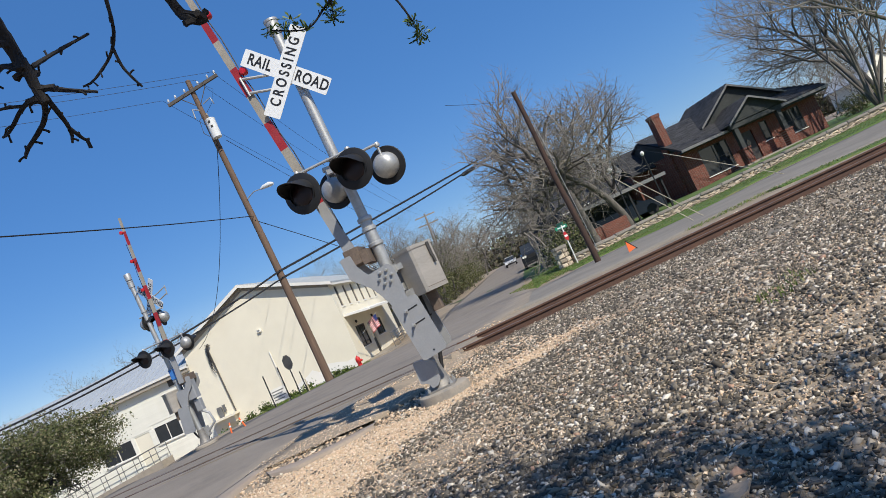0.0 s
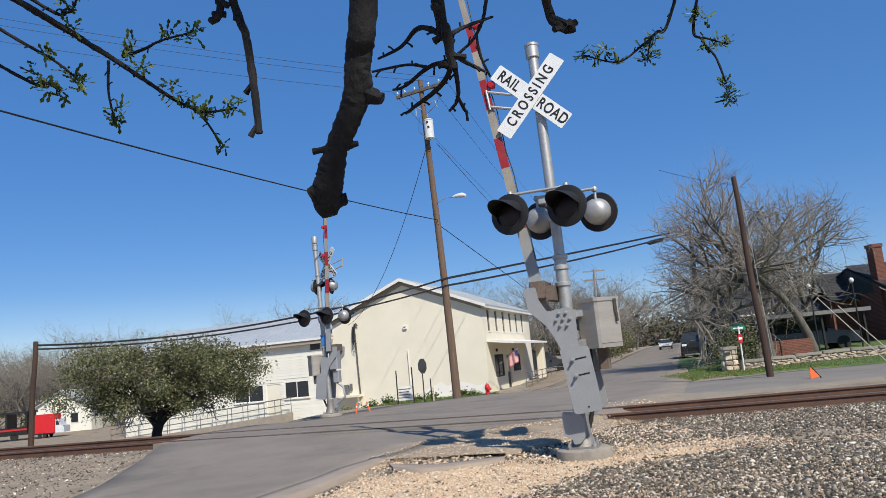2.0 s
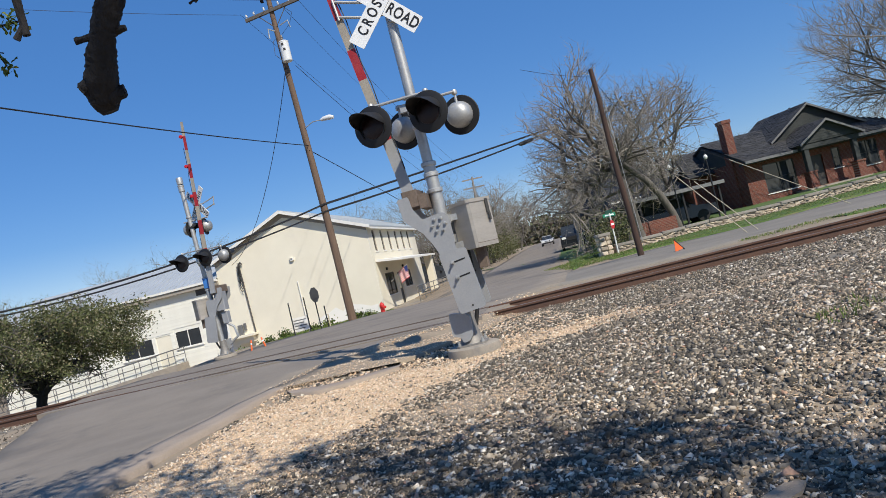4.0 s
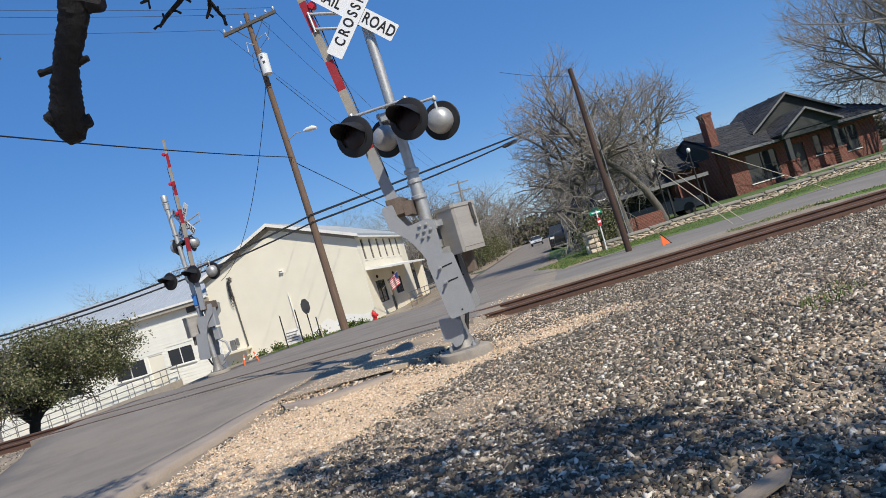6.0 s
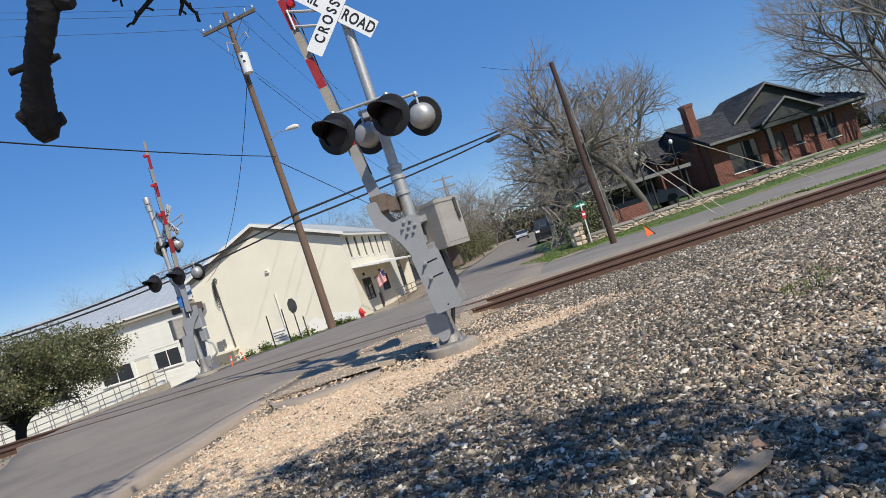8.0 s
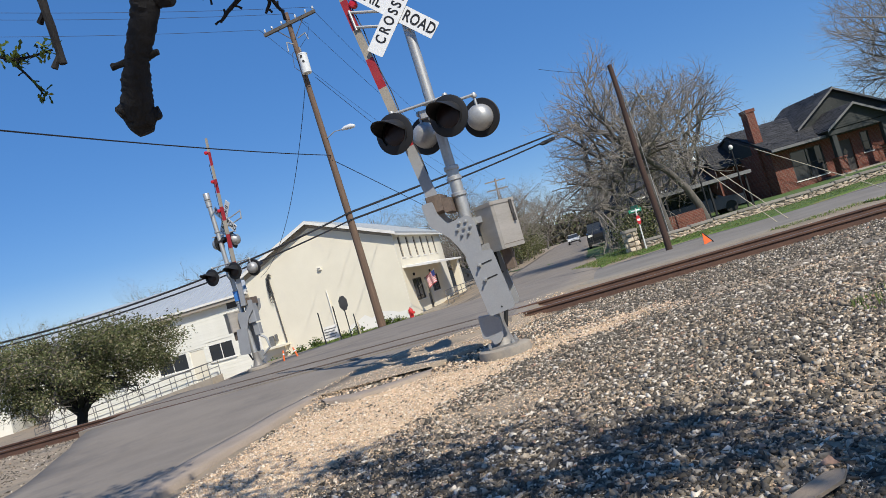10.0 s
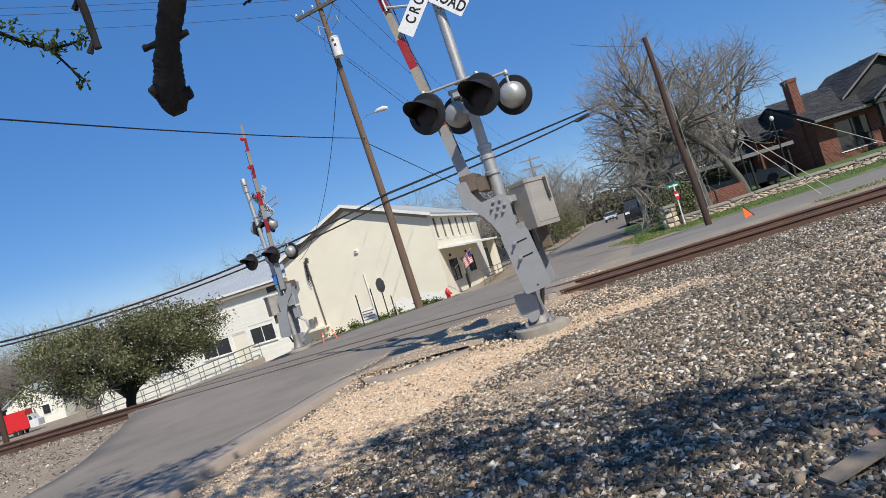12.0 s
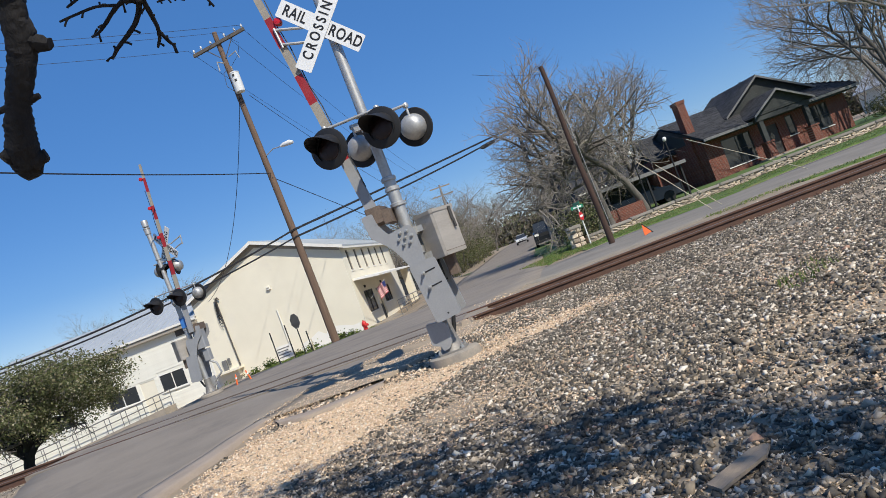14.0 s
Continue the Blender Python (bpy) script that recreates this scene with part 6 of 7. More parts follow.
SUV = ([(-2.3, 0.35), (2.3, 0.35), (2.35, 0.95), (2.2, 1.05), (-0.9, 1.05), (-2.2, 0.92), (-2.32, 0.7)], [(-1.1, 1.03), (2.15, 1.03), (1.8, 1.66), (-0.2, 1.68)])
SEDAN = ([(-2.3, 0.3), (2.3, 0.3), (2.3, 0.85), (1.4, 0.95), (-0.9, 0.93), (-2.2, 0.78), (-2.32, 0.6)], [(-1.1, 0.92), (1.6, 0.93), (0.95, 1.42), (-0.2, 1.44)])
vehicle("pickup_truck", pose(17.9, 55, gz(17.9, 55), 0, 0, 163 + 180), "dark pickup truck parked at the street edge", 5.6, 1.95, *PICKUP, "car_dark", 0.4, "truck")
vehicle("sedan_car", pose(30.4, 106, gz(30.4, 106), 0, 0, -17), "white sedan far down the street", 4.6, 1.8, *SEDAN, "car_white")
vehicle("parked_car", pose(7.3, 60.5, gz(7.3, 60.5), 0, 0, 75), "dark grey car parked behind the hall", 4.5, 1.8, *SUV, "car_grey")
vehicle("parked_car", pose(19.6, 40.5, gz(19.6, 40.5), 0, 0, 80), "dark car parked under the carport", 4.5, 1.8, *SUV, "car_dark")
def trailer():
    t = thing("box_truck", pose(-39.9, 70.5, gz(-39.9, 70.5), 0, 0, 97), "red box truck with a white cab parked on the lane", "truck")
    t.scale = (0.72, 0.5, 0.84)
    cab = part("cab", Buf().plate_xz([(-1.6, 0.5), (0.0, 0.5), (0.0, 2.0), (-0.55, 2.0), (-0.95, 1.35), (-1.6, 1.2)], -1.0, 1.0), M["car_white"], t, "white cab", smooth=False, at=pose(0, -2.35, 0, 0, 0, 90))
    part("cab_window", Buf().plate_xz([(-0.1, 1.35), (-0.1, 1.85), (-0.5, 1.85), (-0.78, 1.35)], -1.01, 1.01), M["glass"], cab, "dark cab window", smooth=False)
    part("box_body", Buf().box(-1.1, -2.3, 0.55, 1.1, 2.3, 2.65, ch=0.12), M["trailer_red"], t, smooth=False)
    part("skirt", Buf().box(-1.12, -2.2, 0.45, 1.12, 2.2, 0.56), M["black"], t, smooth=False)
    part("side_emblem", Buf().lathe([(0.55, 0), (0.55, 0.02), (0.0, 0.02)], pose(1.1, 0.4, 1.6, 0, 90, 0), 16), M["black"], t, "dark round emblem")
    for sx in (-1, 1):
        for y in (-0.45, 0.45):
            part("wheel", Buf().lathe([(0.2, -0.1), (0.34, -0.1), (0.36, 0), (0.34, 0.1), (0.2, 0.1)], pose(sx * 1.0, y, 0.36, 0, 90, 0), 16), M["tyre"], t)
trailer()
def cart():
    c = thing("food_cart", pose(-44.2, 70.5, gz(-44.2, 70.5), 0, 0, 7), "dark open-sided cart with a red stripe", "trailer")
    part("deck", Buf().box(-2.8, -1, 0.5, 2.8, 1, 1.2), M["black"], c, smooth=False)
    part("stripe", Buf().box(-2.8, -1.02, 0.95, 2.8, -1.002, 1.1), M["trailer_red"], c, smooth=False)
    part("canopy", Buf().box(-2.9, -1.1, 2.5, 2.9, 1.1, 2.7), M["black"], c, smooth=False)
    for x in (-2.7, -0.9, 0.9, 2.7):
        part("post", Buf().box(x - 0.08, -1, 1.2, x + 0.08, 1, 2.5), M["black"], c, smooth=False)
    for x in (-1.6, 1.6):
        part("wheel", Buf().lathe([(0.2, -0.1), (0.34, -0.1), (0.36, 0), (0.34, 0.1), (0.2, 0.1)], pose(x, -0.9, 0.36, 90, 0, 0), 16), M["tyre"], c)
cart()
def cottage(x, y, w, label, wall):
    z = gz(x, y)
    c = thing("cottage", pose(x, y, z), label, "house")
    part("wall", Buf().box(-w / 2, 0, -0.3, w / 2, 6, 2.6).add([(-w / 2, 0, 2.6), (w / 2, 0, 2.6), (0, 0, 4.3), (-w / 2, 0.2, 2.6), (w / 2, 0.2, 2.6), (0, 0.2, 4.3)], [(0, 1, 2), (5, 4, 3), (0, 3, 4, 1), (1, 4, 5, 2), (2, 5, 3, 0)]), M[wall], c, smooth=False)
    for sg in (-1, 1):
        vs = [(sg * (w / 2 + 0.4), -0.3, 2.35), (0, -0.3, 4.4), (0, 6.3, 4.4), (sg * (w / 2 + 0.4), 6.3, 2.35)]
        part("roof_slope", Buf().add(vs + [(a, b, d + 0.12) for a, b, d in vs], [(3, 2, 1, 0), (4, 5, 6, 7), (0, 1, 5, 4), (1, 2, 6, 5), (2, 3, 7, 6), (3, 0, 4, 7)]), M["metal_roof"], c, "grey roof", smooth=False)
    for xx in (-w * 0.28, w * 0.22):
        wv = part("window", Buf().box(xx - 0.45, -0.05, 0.9, xx + 0.45, 0.02, 2.0), M["trim"], c, smooth=False)
        part("pane", Buf().box(xx - 0.38, -0.07, 0.97, xx + 0.38, -0.052, 1.93), M["glass"], wv, smooth=False)
    return c
cottage(-43.5, 80, 6.5, "small white cottage beyond the lane", "siding")
cottage(66, 66, 5, "white cottage behind the garden trees", "siding")

# ---- garden wall of limestone ----
def wall_y(x):
    return 32.25 - 0.2 * x
stone_meshes = []
for k in range(9):
    r = random.Random(k)
    ring = [(-0.5 + r.uniform(0, 0.12), -0.5 + r.uniform(0, 0.2)), (0.5 - r.uniform(0, 0.12), -0.5 + r.uniform(0, 0.2)), (0.5, r.uniform(-0.1, 0.2)), (0.5 - r.uniform(0, 0.15), 0.5 - r.uniform(0, 0.1)), (-0.5 + r.uniform(0, 0.15), 0.5 - r.uniform(0, 0.1)), (-0.5, r.uniform(-0.2, 0.1))]
    vs = [(x, 0.0, z) for x, z in ring] + [(x, -0.1, z) for x, z in ring] + [(x * 0.72, -0.16 - r.uniform(0, 0.04), z * 0.72) for x, z in ring]
    fs = [(i, (i + 1) % 6, (i + 1) % 6 + 6, i + 6) for i in range(6)] + [(i + 6, (i + 1) % 6 + 6, (i + 1) % 6 + 12, i + 12) for i in range(6)] + [tuple(range(12, 18))]
    stone_meshes.append(Buf().add(vs, fs).mesh("stone", M["limestone"]))
cap_meshes = [Buf().box(-0.5, -0.25, 0, 0.5, 0.27, 0.1, ch=0.03).mesh("cap_stone", M["capstone"]) for k in range(2)]
WA = -11.31
def stone_wall(x0, x1, h, label):
    w = thing("garden_wall", pose(0, 0, 0), label, "wall", kind="structure")
    x, core = x0, Buf()
    while x < x1:
        xe = min(x + 1.0, x1)
        z = min(gz(x, wall_y(x)), gz(xe, wall_y(xe)))
        core.add([(x, wall_y(x), z - 0.3), (xe, wall_y(xe), z - 0.3), (xe, wall_y(xe) + 0.36, z - 0.3), (x, wall_y(x) + 0.36, z - 0.3), (x, wall_y(x), z + h), (xe, wall_y(xe), z + h), (xe, wall_y(xe) + 0.36, z + h), (x, wall_y(x) + 0.36, z + h)], [(0, 1, 5, 4), (1, 2, 6, 5), (2, 3, 7, 6), (3, 0, 4, 7), (4, 5, 6, 7)])
        cl = xe - x
        cap = part("cap_stone", cap_meshes[0], None, w, at=pose((x + xe) / 2, wall_y((x + xe) / 2) + 0.16, z + h, 0, random.uniform(-1, 1), WA) @ Matrix.Diagonal((cl * 1.0, 1, 1, 1)))
        x = xe
    part("core", core, M["mortar"], w, "mortar bed", smooth=False)
    for c in range(4):
        x = x0 + random.uniform(0, 0.15)
        while x < x1 - 0.1:
            wd = min(random.uniform(0.16, 0.42), x1 - x)
            xm = x + wd / 2
            hh = h / 4 * random.uniform(0.8, 1.3)
            part("stone", random.choice(stone_meshes), None, w, at=pose(xm, wall_y(xm), gz(xm, wall_y(xm)) + h / 4 * (c + 0.48) + random.uniform(-0.02, 0.02), 0, random.uniform(-22, 22), WA) @ Matrix.Diagonal((wd * 0.97, 0.35, hh * 1.0, 1)))
            x += wd
def stone_pier(x, y, wd, h, label):
    z = gz(x, y)
    p = thing("stone_pier", pose(x, y, z, 0, 0, WA), label, "pier", "stone gate piers")
    part("core", Buf().box(-wd / 2, -wd / 2, -0.3, wd / 2, wd / 2, h), M["mortar"], p, smooth=False)
    part("cap_stone", Buf().box(-wd / 2 - 0.1, -wd / 2 - 0.1, h, wd / 2 + 0.1, wd / 2 + 0.1, h + 0.12, ch=0.03), M["capstone"], p, smooth=False)
    for face in range(4):
        m = pose(0, 0, 0, 0, 0, 90 * face)
        n = max(3, round(h / 0.2))
        for c in range(n):
            x0 = -wd / 2
            while x0 < wd / 2 - 0.05:
                w = min(random.uniform(0.2, 0.4), wd / 2 - x0)
                part("stone", random.choice(stone_meshes), None, p, at=m @ pose(x0 + w / 2, -wd / 2, h * (c + 0.5) / n, 0, random.uniform(-6, 6), 0) @ Matrix.Diagonal((w * 0.96, 0.5, h / n * 0.97, 1)))
                x0 += w
stone_wall(11.6, 27.4, 0.29, "low cream limestone garden wall with flat caps")
stone_pier(11.2, 30.2, 0.44, 0.86, "cream limestone pier at the street corner")
stone_pier(27.9, wall_y(27.9) + 0.1, 0.7, 1.15, "cream limestone pier ending the garden wall")
stone_wall(33.6, 44, 0.5, "low cream limestone garden wall beyond the gate")
stone_pier(33.1, wall_y(33.1) + 0.1, 0.7, 1.25, "tall limestone pier beside the bare tree")

# ---- trees ----
class Tree:
    """Grows limbs and twigs into two buffers."""
    def __init__(self, seed):
        self.r, self.limb, self.twig, self.tips = random.Random(seed), Buf(), Buf(), []

    def grow(self, p, d, length, rad, level, most, spread=0.75, lift=0.12, kids=4, wander=0.2, flat=0.0):
        r, n = self.r, (6 if level == 0 else 4 if level < 3 else 3)
        pts, dirs = [Vector(p)], []
        d = Vector(d).normalized()
        for i in range(n):
            d = (d + Vector((r.gauss(0, wander), r.gauss(0, wander), r.gauss(0, wander * 0.7) + lift * (0.3 if level == 0 else 1.0)))).normalized()
            if flat:
                d.z *= 1 - flat
                d.normalize()
            pts.append(pts[-1] + d * length / n)
            dirs.append(d)
        end = 0.45 if level < most else 0.25
        buf = self.limb if level < 2 else self.twig
        fine = (1, 1, 0.95, 0.9, 0.8, 0.7, 0.7)[level]
        buf.tube(pts, [fine * rad * (1 + (end - 1) * i / n) for i in range(n + 1)], (12, 8, 5, 4, 3, 3, 3)[level], cap=False)
        if level >= most - 1:
            self.tips.extend(pts[1:])
        if level == most:
            return
        k = kids if isinstance(kids, int) else kids[level]
        for j in range(k):
            t = (0.45 if level == 0 else 0.25) + 0.75 * (j + r.random()) / k
            t = min(t, 1.0)
            i = min(int(t * n), n - 1)
            q = pts[i].lerp(pts[i + 1], t * n - i)
            side = Vector((r.gauss(0, 1), r.gauss(0, 1), r.gauss(0, 0.6)))
            side = (side - dirs[i] * side.dot(dirs[i])).normalized()
            nd = dirs[i] * (1 - spread * 0.5) + side * spread
            self.grow(q, nd, length * r.uniform(0.5, 0.78) * (1.15 - 0.35 * t), rad * (0.62 - 0.2 * t), level + 1, most, spread, lift, kids, wander, flat)

leaf_v = np.array([(-0.5, 0, 0), (0, -0.32, 0.06), (0.55, 0, 0), (0, 0.32, 0.06)], float)
leaf_f = np.array([(0, 1, 2), (0, 2, 3)])
def leaves(points, per, spread, size, rng, squash=1.0):
    pts = np.array([p[:] for p in points]) if len(points) and not isinstance(points, np.ndarray) else points
    pl = np.repeat(pts, per, axis=0) + rng.normal(0, spread, size=(len(pts) * per, 3)) * np.array([1, 1, squash])
    return scatter(leaf_v, leaf_f, pl, size * rng.uniform(0.6, 1.3, len(pl)), rng)

def bare_tree(name, base, seed, height, rad, label, leafy=0, most=4, spread=0.8, kids=(5, 5, 4, 4), lift=0.12, lean=(0, 0), leaf="spring_leaf", stems=1, wander=0.2, leafsize=0.09, category="tree"):
    z = gz(*base)
    t = Tree(seed)
    for s in range(stems):
        a = s * 2.4
        d = Vector((lean[0] + (0.35 * math.cos(a) if stems > 1 else 0), lean[1] + (0.35 * math.sin(a) if stems > 1 else 0), 1))
        t.grow((0.12 * math.cos(a) * (stems > 1), 0.12 * math.sin(a) * (stems > 1), -0.15), d, height * 0.62, rad if stems == 1 else rad * 0.6, 0, most, spread, lift, kids, wander)
    ob = thing(name, pose(base[0], base[1], z), label, category)
    part("trunk", t.limb, M["bark"], ob, "grey bark trunk and limbs")
    cr = part("crown", t.twig, M["twig"], ob, "dense pale bare twigs", smooth=False)
    if leafy:
        v, f = leaves(t.tips[::max(1, int(len(t.tips) / 2600))], leafy, 0.07, leafsize * 0.7, np.random.default_rng(seed))
        part("foliage", np_mesh("foliage", v, f, M[leaf]), None, ob, "sparse green new leaves")
    return ob

# garden trees by the street corner
bare_tree("garden_tree", (14.7, 34.2), 11, 10.2, 0.2, "big bare spreading tree with pale tangled twigs behind the wall", leafy=0, lean=(0.28, 0.05), kids=(6, 6, 5, 4), spread=0.9, lift=0.07, wander=0.25)
bare_tree("garden_tree", (13.2, 38.8), 23, 9.6, 0.2, "drooping leafing tree with tangled grey twigs at the corner", leafy=1, lean=(-0.3, 0), kids=(9, 7, 5, 4), spread=1.0, lift=0.0, wander=0.28)
bare_tree("garden_tree", (17.75, 36.3), 35, 11.6, 0.22, "tall bare garden tree with an open crown", leafy=0, lean=(0.05, 0), kids=(5, 5, 5, 4), spread=0.7, lift=0.16)
bare_tree("garden_tree", (21.5, 45.5), 41, 9.6, 0.22, "bare tree rising beside the brick chimney", leafy=0, kids=(5, 5, 4, 4), spread=0.75)
bare_tree("garden_tree", (15.9, 38.6), 97, 8.8, 0.2, "bare garden tree with a broad tangled crown", leafy=0, lean=(0.1, 0), kids=(8, 7, 5, 4), spread=0.95, lift=0.05, wander=0.24)
bare_tree("garden_tree", (14.0, 36.4), 103, 8.2, 0.19, "low branching bare tree above the garden wall", leafy=0, lean=(-0.22, 0), kids=(8, 7, 5, 4), spread=1.0, lift=0.03, wander=0.24)
bare_tree("garden_tree", (19.6, 40.5), 109, 9.4, 0.18, "slim bare tree rising behind the carport", leafy=0, lean=(0.08, 0), kids=(7, 6, 5, 4), spread=0.85, lift=0.08, wander=0.22)
# many-stemmed tree beside the brick house
bare_tree("crepe_tree", (37.2, 38.5), 53, 12.6, 0.17, "many-stemmed bare tree fanning out beside the brick house", leafy=0, stems=9, kids=(5, 6, 5, 5), spread=0.55, lift=0.12, wander=0.1)
bare_tree("crepe_tree", (41.5, 43.0), 59, 14.5, 0.34, "bare grey tree with a wide fan of branches", leafy=0, stems=3, kids=(6, 6, 6, 5), spread=0.75, lift=0.08)
bt = Tree(61)
bt.grow((0, 0, 3.0), (-0.85, -0.1, 0.42), 9.0, 0.13, 1, 4, 0.55, 0.04, (5, 5, 5, 4), 0.10)
lb = thing("leaning_tree", pose(38.5, 34.5, gz(38.5, 34.5)), "pale tree with one long branch reaching over the garden", "tree")
part("trunk", Buf().tube([(1.6, 0, -0.2), (1.0, 0, 1.5), (0.0, 0, 3.05)], [0.3, 0.24, 0.15], 10), M["bark"], lb)
part("branch", bt.limb, M["bark"], lb, "long pale reaching branch")
part("crown", bt.twig, M["twig"], lb, "fine bare twigs", smooth=False)

# woods: a few grown once, then set out along the street, behind the hall and across the lane
def woods():
    protos = [bare_tree("woodland_tree", (300 + 9 * k, 900), 70 + k, 12.0, 0.19, "slender bare woodland tree with a haze of new leaf", leafy=(2, 1, 1, 2)[k], kids=(6, 5, 4, 4), most=4, spread=0.75, lift=0.15, stems=(1, 2, 1, 3)[k], leafsize=0.085, wander=0.22) for k in range(4)]
    r = random.Random(9)
    spots = []
    for i in range(26):                      # left side of the street
        y = 52 + i * 3.0
        spots.append((0.289 * y - 8.2 - r.uniform(0, 4.5), y + r.uniform(-2, 2), r.uniform(0.6, 0.95)))
    for i in range(40):                      # thicket between the hall and the street
        y = 57 + i * 1.5
        spots.append((0.289 * y - 6.6 - r.uniform(0, 3.5), y + r.uniform(-1, 1), r.uniform(0.38, 0.62)))
    for i in range(10):                      # right side of the street
        y = 64 + i * 8
        spots.append((0.31 * y + 4.5 + r.uniform(0, 7), y, r.uniform(0.7, 1.05)))
    for i in range(30):                      # far end
        spots.append((8 + i * 2.6 + r.uniform(-1, 1), 128 + r.uniform(-8, 26), r.uniform(0.75, 1.1)))
    for i in range(9):                       # behind the hall
        spots.append((-42 + i * 5.4 + r.uniform(-1.5, 1.5), 76 + r.uniform(-3, 8), r.uniform(0.75, 1.0)))
    for i in range(30):                      # across the lane
        spots.append((-78 + i * 1.6 + r.uniform(-1.5, 1.5), 90 + r.uniform(-6, 12), r.uniform(0.7, 1.05)))
    for i in range(16):                      # behind the brick house
        spots.append((17 + i * 2.9 + r.uniform(-1, 1), 60 + r.uniform(-1, 10), r.uniform(0.38, 0.52)))
    for i in range(44):                      # distant tree line
        a = -0.75 + i * 0.038
        spots.append((230 * math.sin(a) + r.uniform(-4, 4), 230 * math.cos(a) + r.uniform(-15, 15), r.uniform(1.2, 1.7)))
    spots = [q for q in spots if q[1] > 66 or q[0] < -12 or q[0] > 0.314 * (q[1] - 45) + 6.0]
    spots = [q for q in spots if not (7.2 + (q[1] - 42) * 0.289 - 0.8 < q[0] < 12.6 + (q[1] - 42) * 0.314 + 0.8 and q[1] < 215)]
    for i, (x, y, s) in enumerate(spots):
        m = pose(x, y, gz(x, y) - 0.1, 0, 0, r.uniform(0, 360)) @ Matrix.Diagonal((s * 1.1, s * 1.1, s, 1))
        o = copy_thing(protos[i % 4], pose(0, 0, 0))
        o.matrix_basis = m
    for p in protos:
        for c in (*p.children_recursive, p):
            bpy.data.objects.remove(c)
woods()

def far_woods():
    """The leafy, twiggy mass of the distant woods, as one ring of loose clumps."""
    rg = np.random.default_rng(31)
    n = 2600
    a = rg.uniform(-0.95, 1.05, n)
    top = np.array([5.5 + 3.5 * noise.noise((q * 9, 0, 2)) + 2.0 * noise.noise((q * 40, 3, 2)) for q in a])
    dd = rg.uniform(225, 275, n)
    c = np.column_stack([dd * np.sin(a), dd * np.cos(a), np.zeros(n)])
    c[:, 2] = ground_z(c[:, 0], c[:, 1]) + top * 1.5 * rg.uniform(0, 1, n) ** 0.8
    v, f = leaves(c, 44, 1.5, 1.2, rg)
    tagged(new("distant_woods", np_mesh("distant_woods", v, f, M["far_leaf"])), "hazy brown and olive distant woods", "woods", kind="stuff")
M["far_leaf"] = island_palette("far_wood_leaf", [(0, (0.10, 0.085, 0.06)), (0.3, (0.13, 0.12, 0.07)), (0.6, (0.17, 0.15, 0.11)), (0.85, (0.10, 0.12, 0.05))])
far_woods()

def clump(name, x, y, rx, ry, h, seed, label, leaf="oak_leaf", n=2600, size=0.1):
    """A shrub: short stems and many small leaves in an uneven mass."""
    rg = np.random.default_rng(seed)
    o = thing(name, pose(x, y, gz(x, y)), label, "shrub")
    st = Buf()
    for k in range(9):
        a = rg.uniform(0, 6.28)
        st.tube([(0.1 * math.cos(a), 0.1 * math.sin(a), -0.05), (rx * 0.4 * math.cos(a), ry * 0.4 * math.sin(a), h * 0.5), (rx * 0.7 * math.cos(a), ry * 0.7 * math.sin(a), h * 0.9)], [0.03, 0.02, 0.008], 5)
    part("stem", st, M["bark"], o)
    c = rg.normal(size=(n // 14, 3)); c /= np.linalg.norm(c, axis=1)[:, None]
    c *= rg.uniform(0.35, 1.0, (len(c), 1)) ** 0.5
    c = c * np.array([rx, ry, h * 0.5]) * (1 + 0.25 * rg.normal(size=(len(c), 1))) + np.array([0, 0, h * 0.52])
    c[:, 2] = np.maximum(c[:, 2], 0.05)
    v, f = leaves(c, 14, 0.14, size, rg)
    part("foliage", np_mesh("foliage", v, f, M[leaf]), None, o)
    return o
clump("shrub", 11.95, 31.2, 1.0, 0.8, 1.7, 1, "dense green shrub behind the corner pier")
clump("shrub", 38.4, 41.5, 1.6, 1.0, 1.3, 2, "clipped yellow-green hedge beside the brick house", "spring_leaf")
clump("shrub", 41.6, 41.0, 1.6, 1.0, 1.3, 3, "clipped yellow-green hedge beside the brick house", "spring_leaf")
for k in range(8):
    clump("shrub", 23.5 + k * 3.2, 64 + k * 9.0, 2.0, 2.0, 2.6 + (k % 3) * 0.7, 10 + k, "dull green roadside brush", "oak_leaf", 1500, 0.2)
for k in range(13):
    y = 66 + k * 5
    clump("shrub", 0.289 * y - 7.3 + 0.5 * (k % 2), y, 1.7, 2.0, 3.2 + (k % 3) * 1.1, 30 + k, "tangled olive roadside brush", "oak_leaf" if k % 2 else "spring_leaf", 2000, 0.17)
for k in range(7):
    clump("shrub", -70 + k * 5.2, 84 + (k % 3), 2.6, 1.8, 2.4 + (k % 2), 50 + k, "grey-green brush beyond the lane", "oak_leaf", 1200, 0.22)

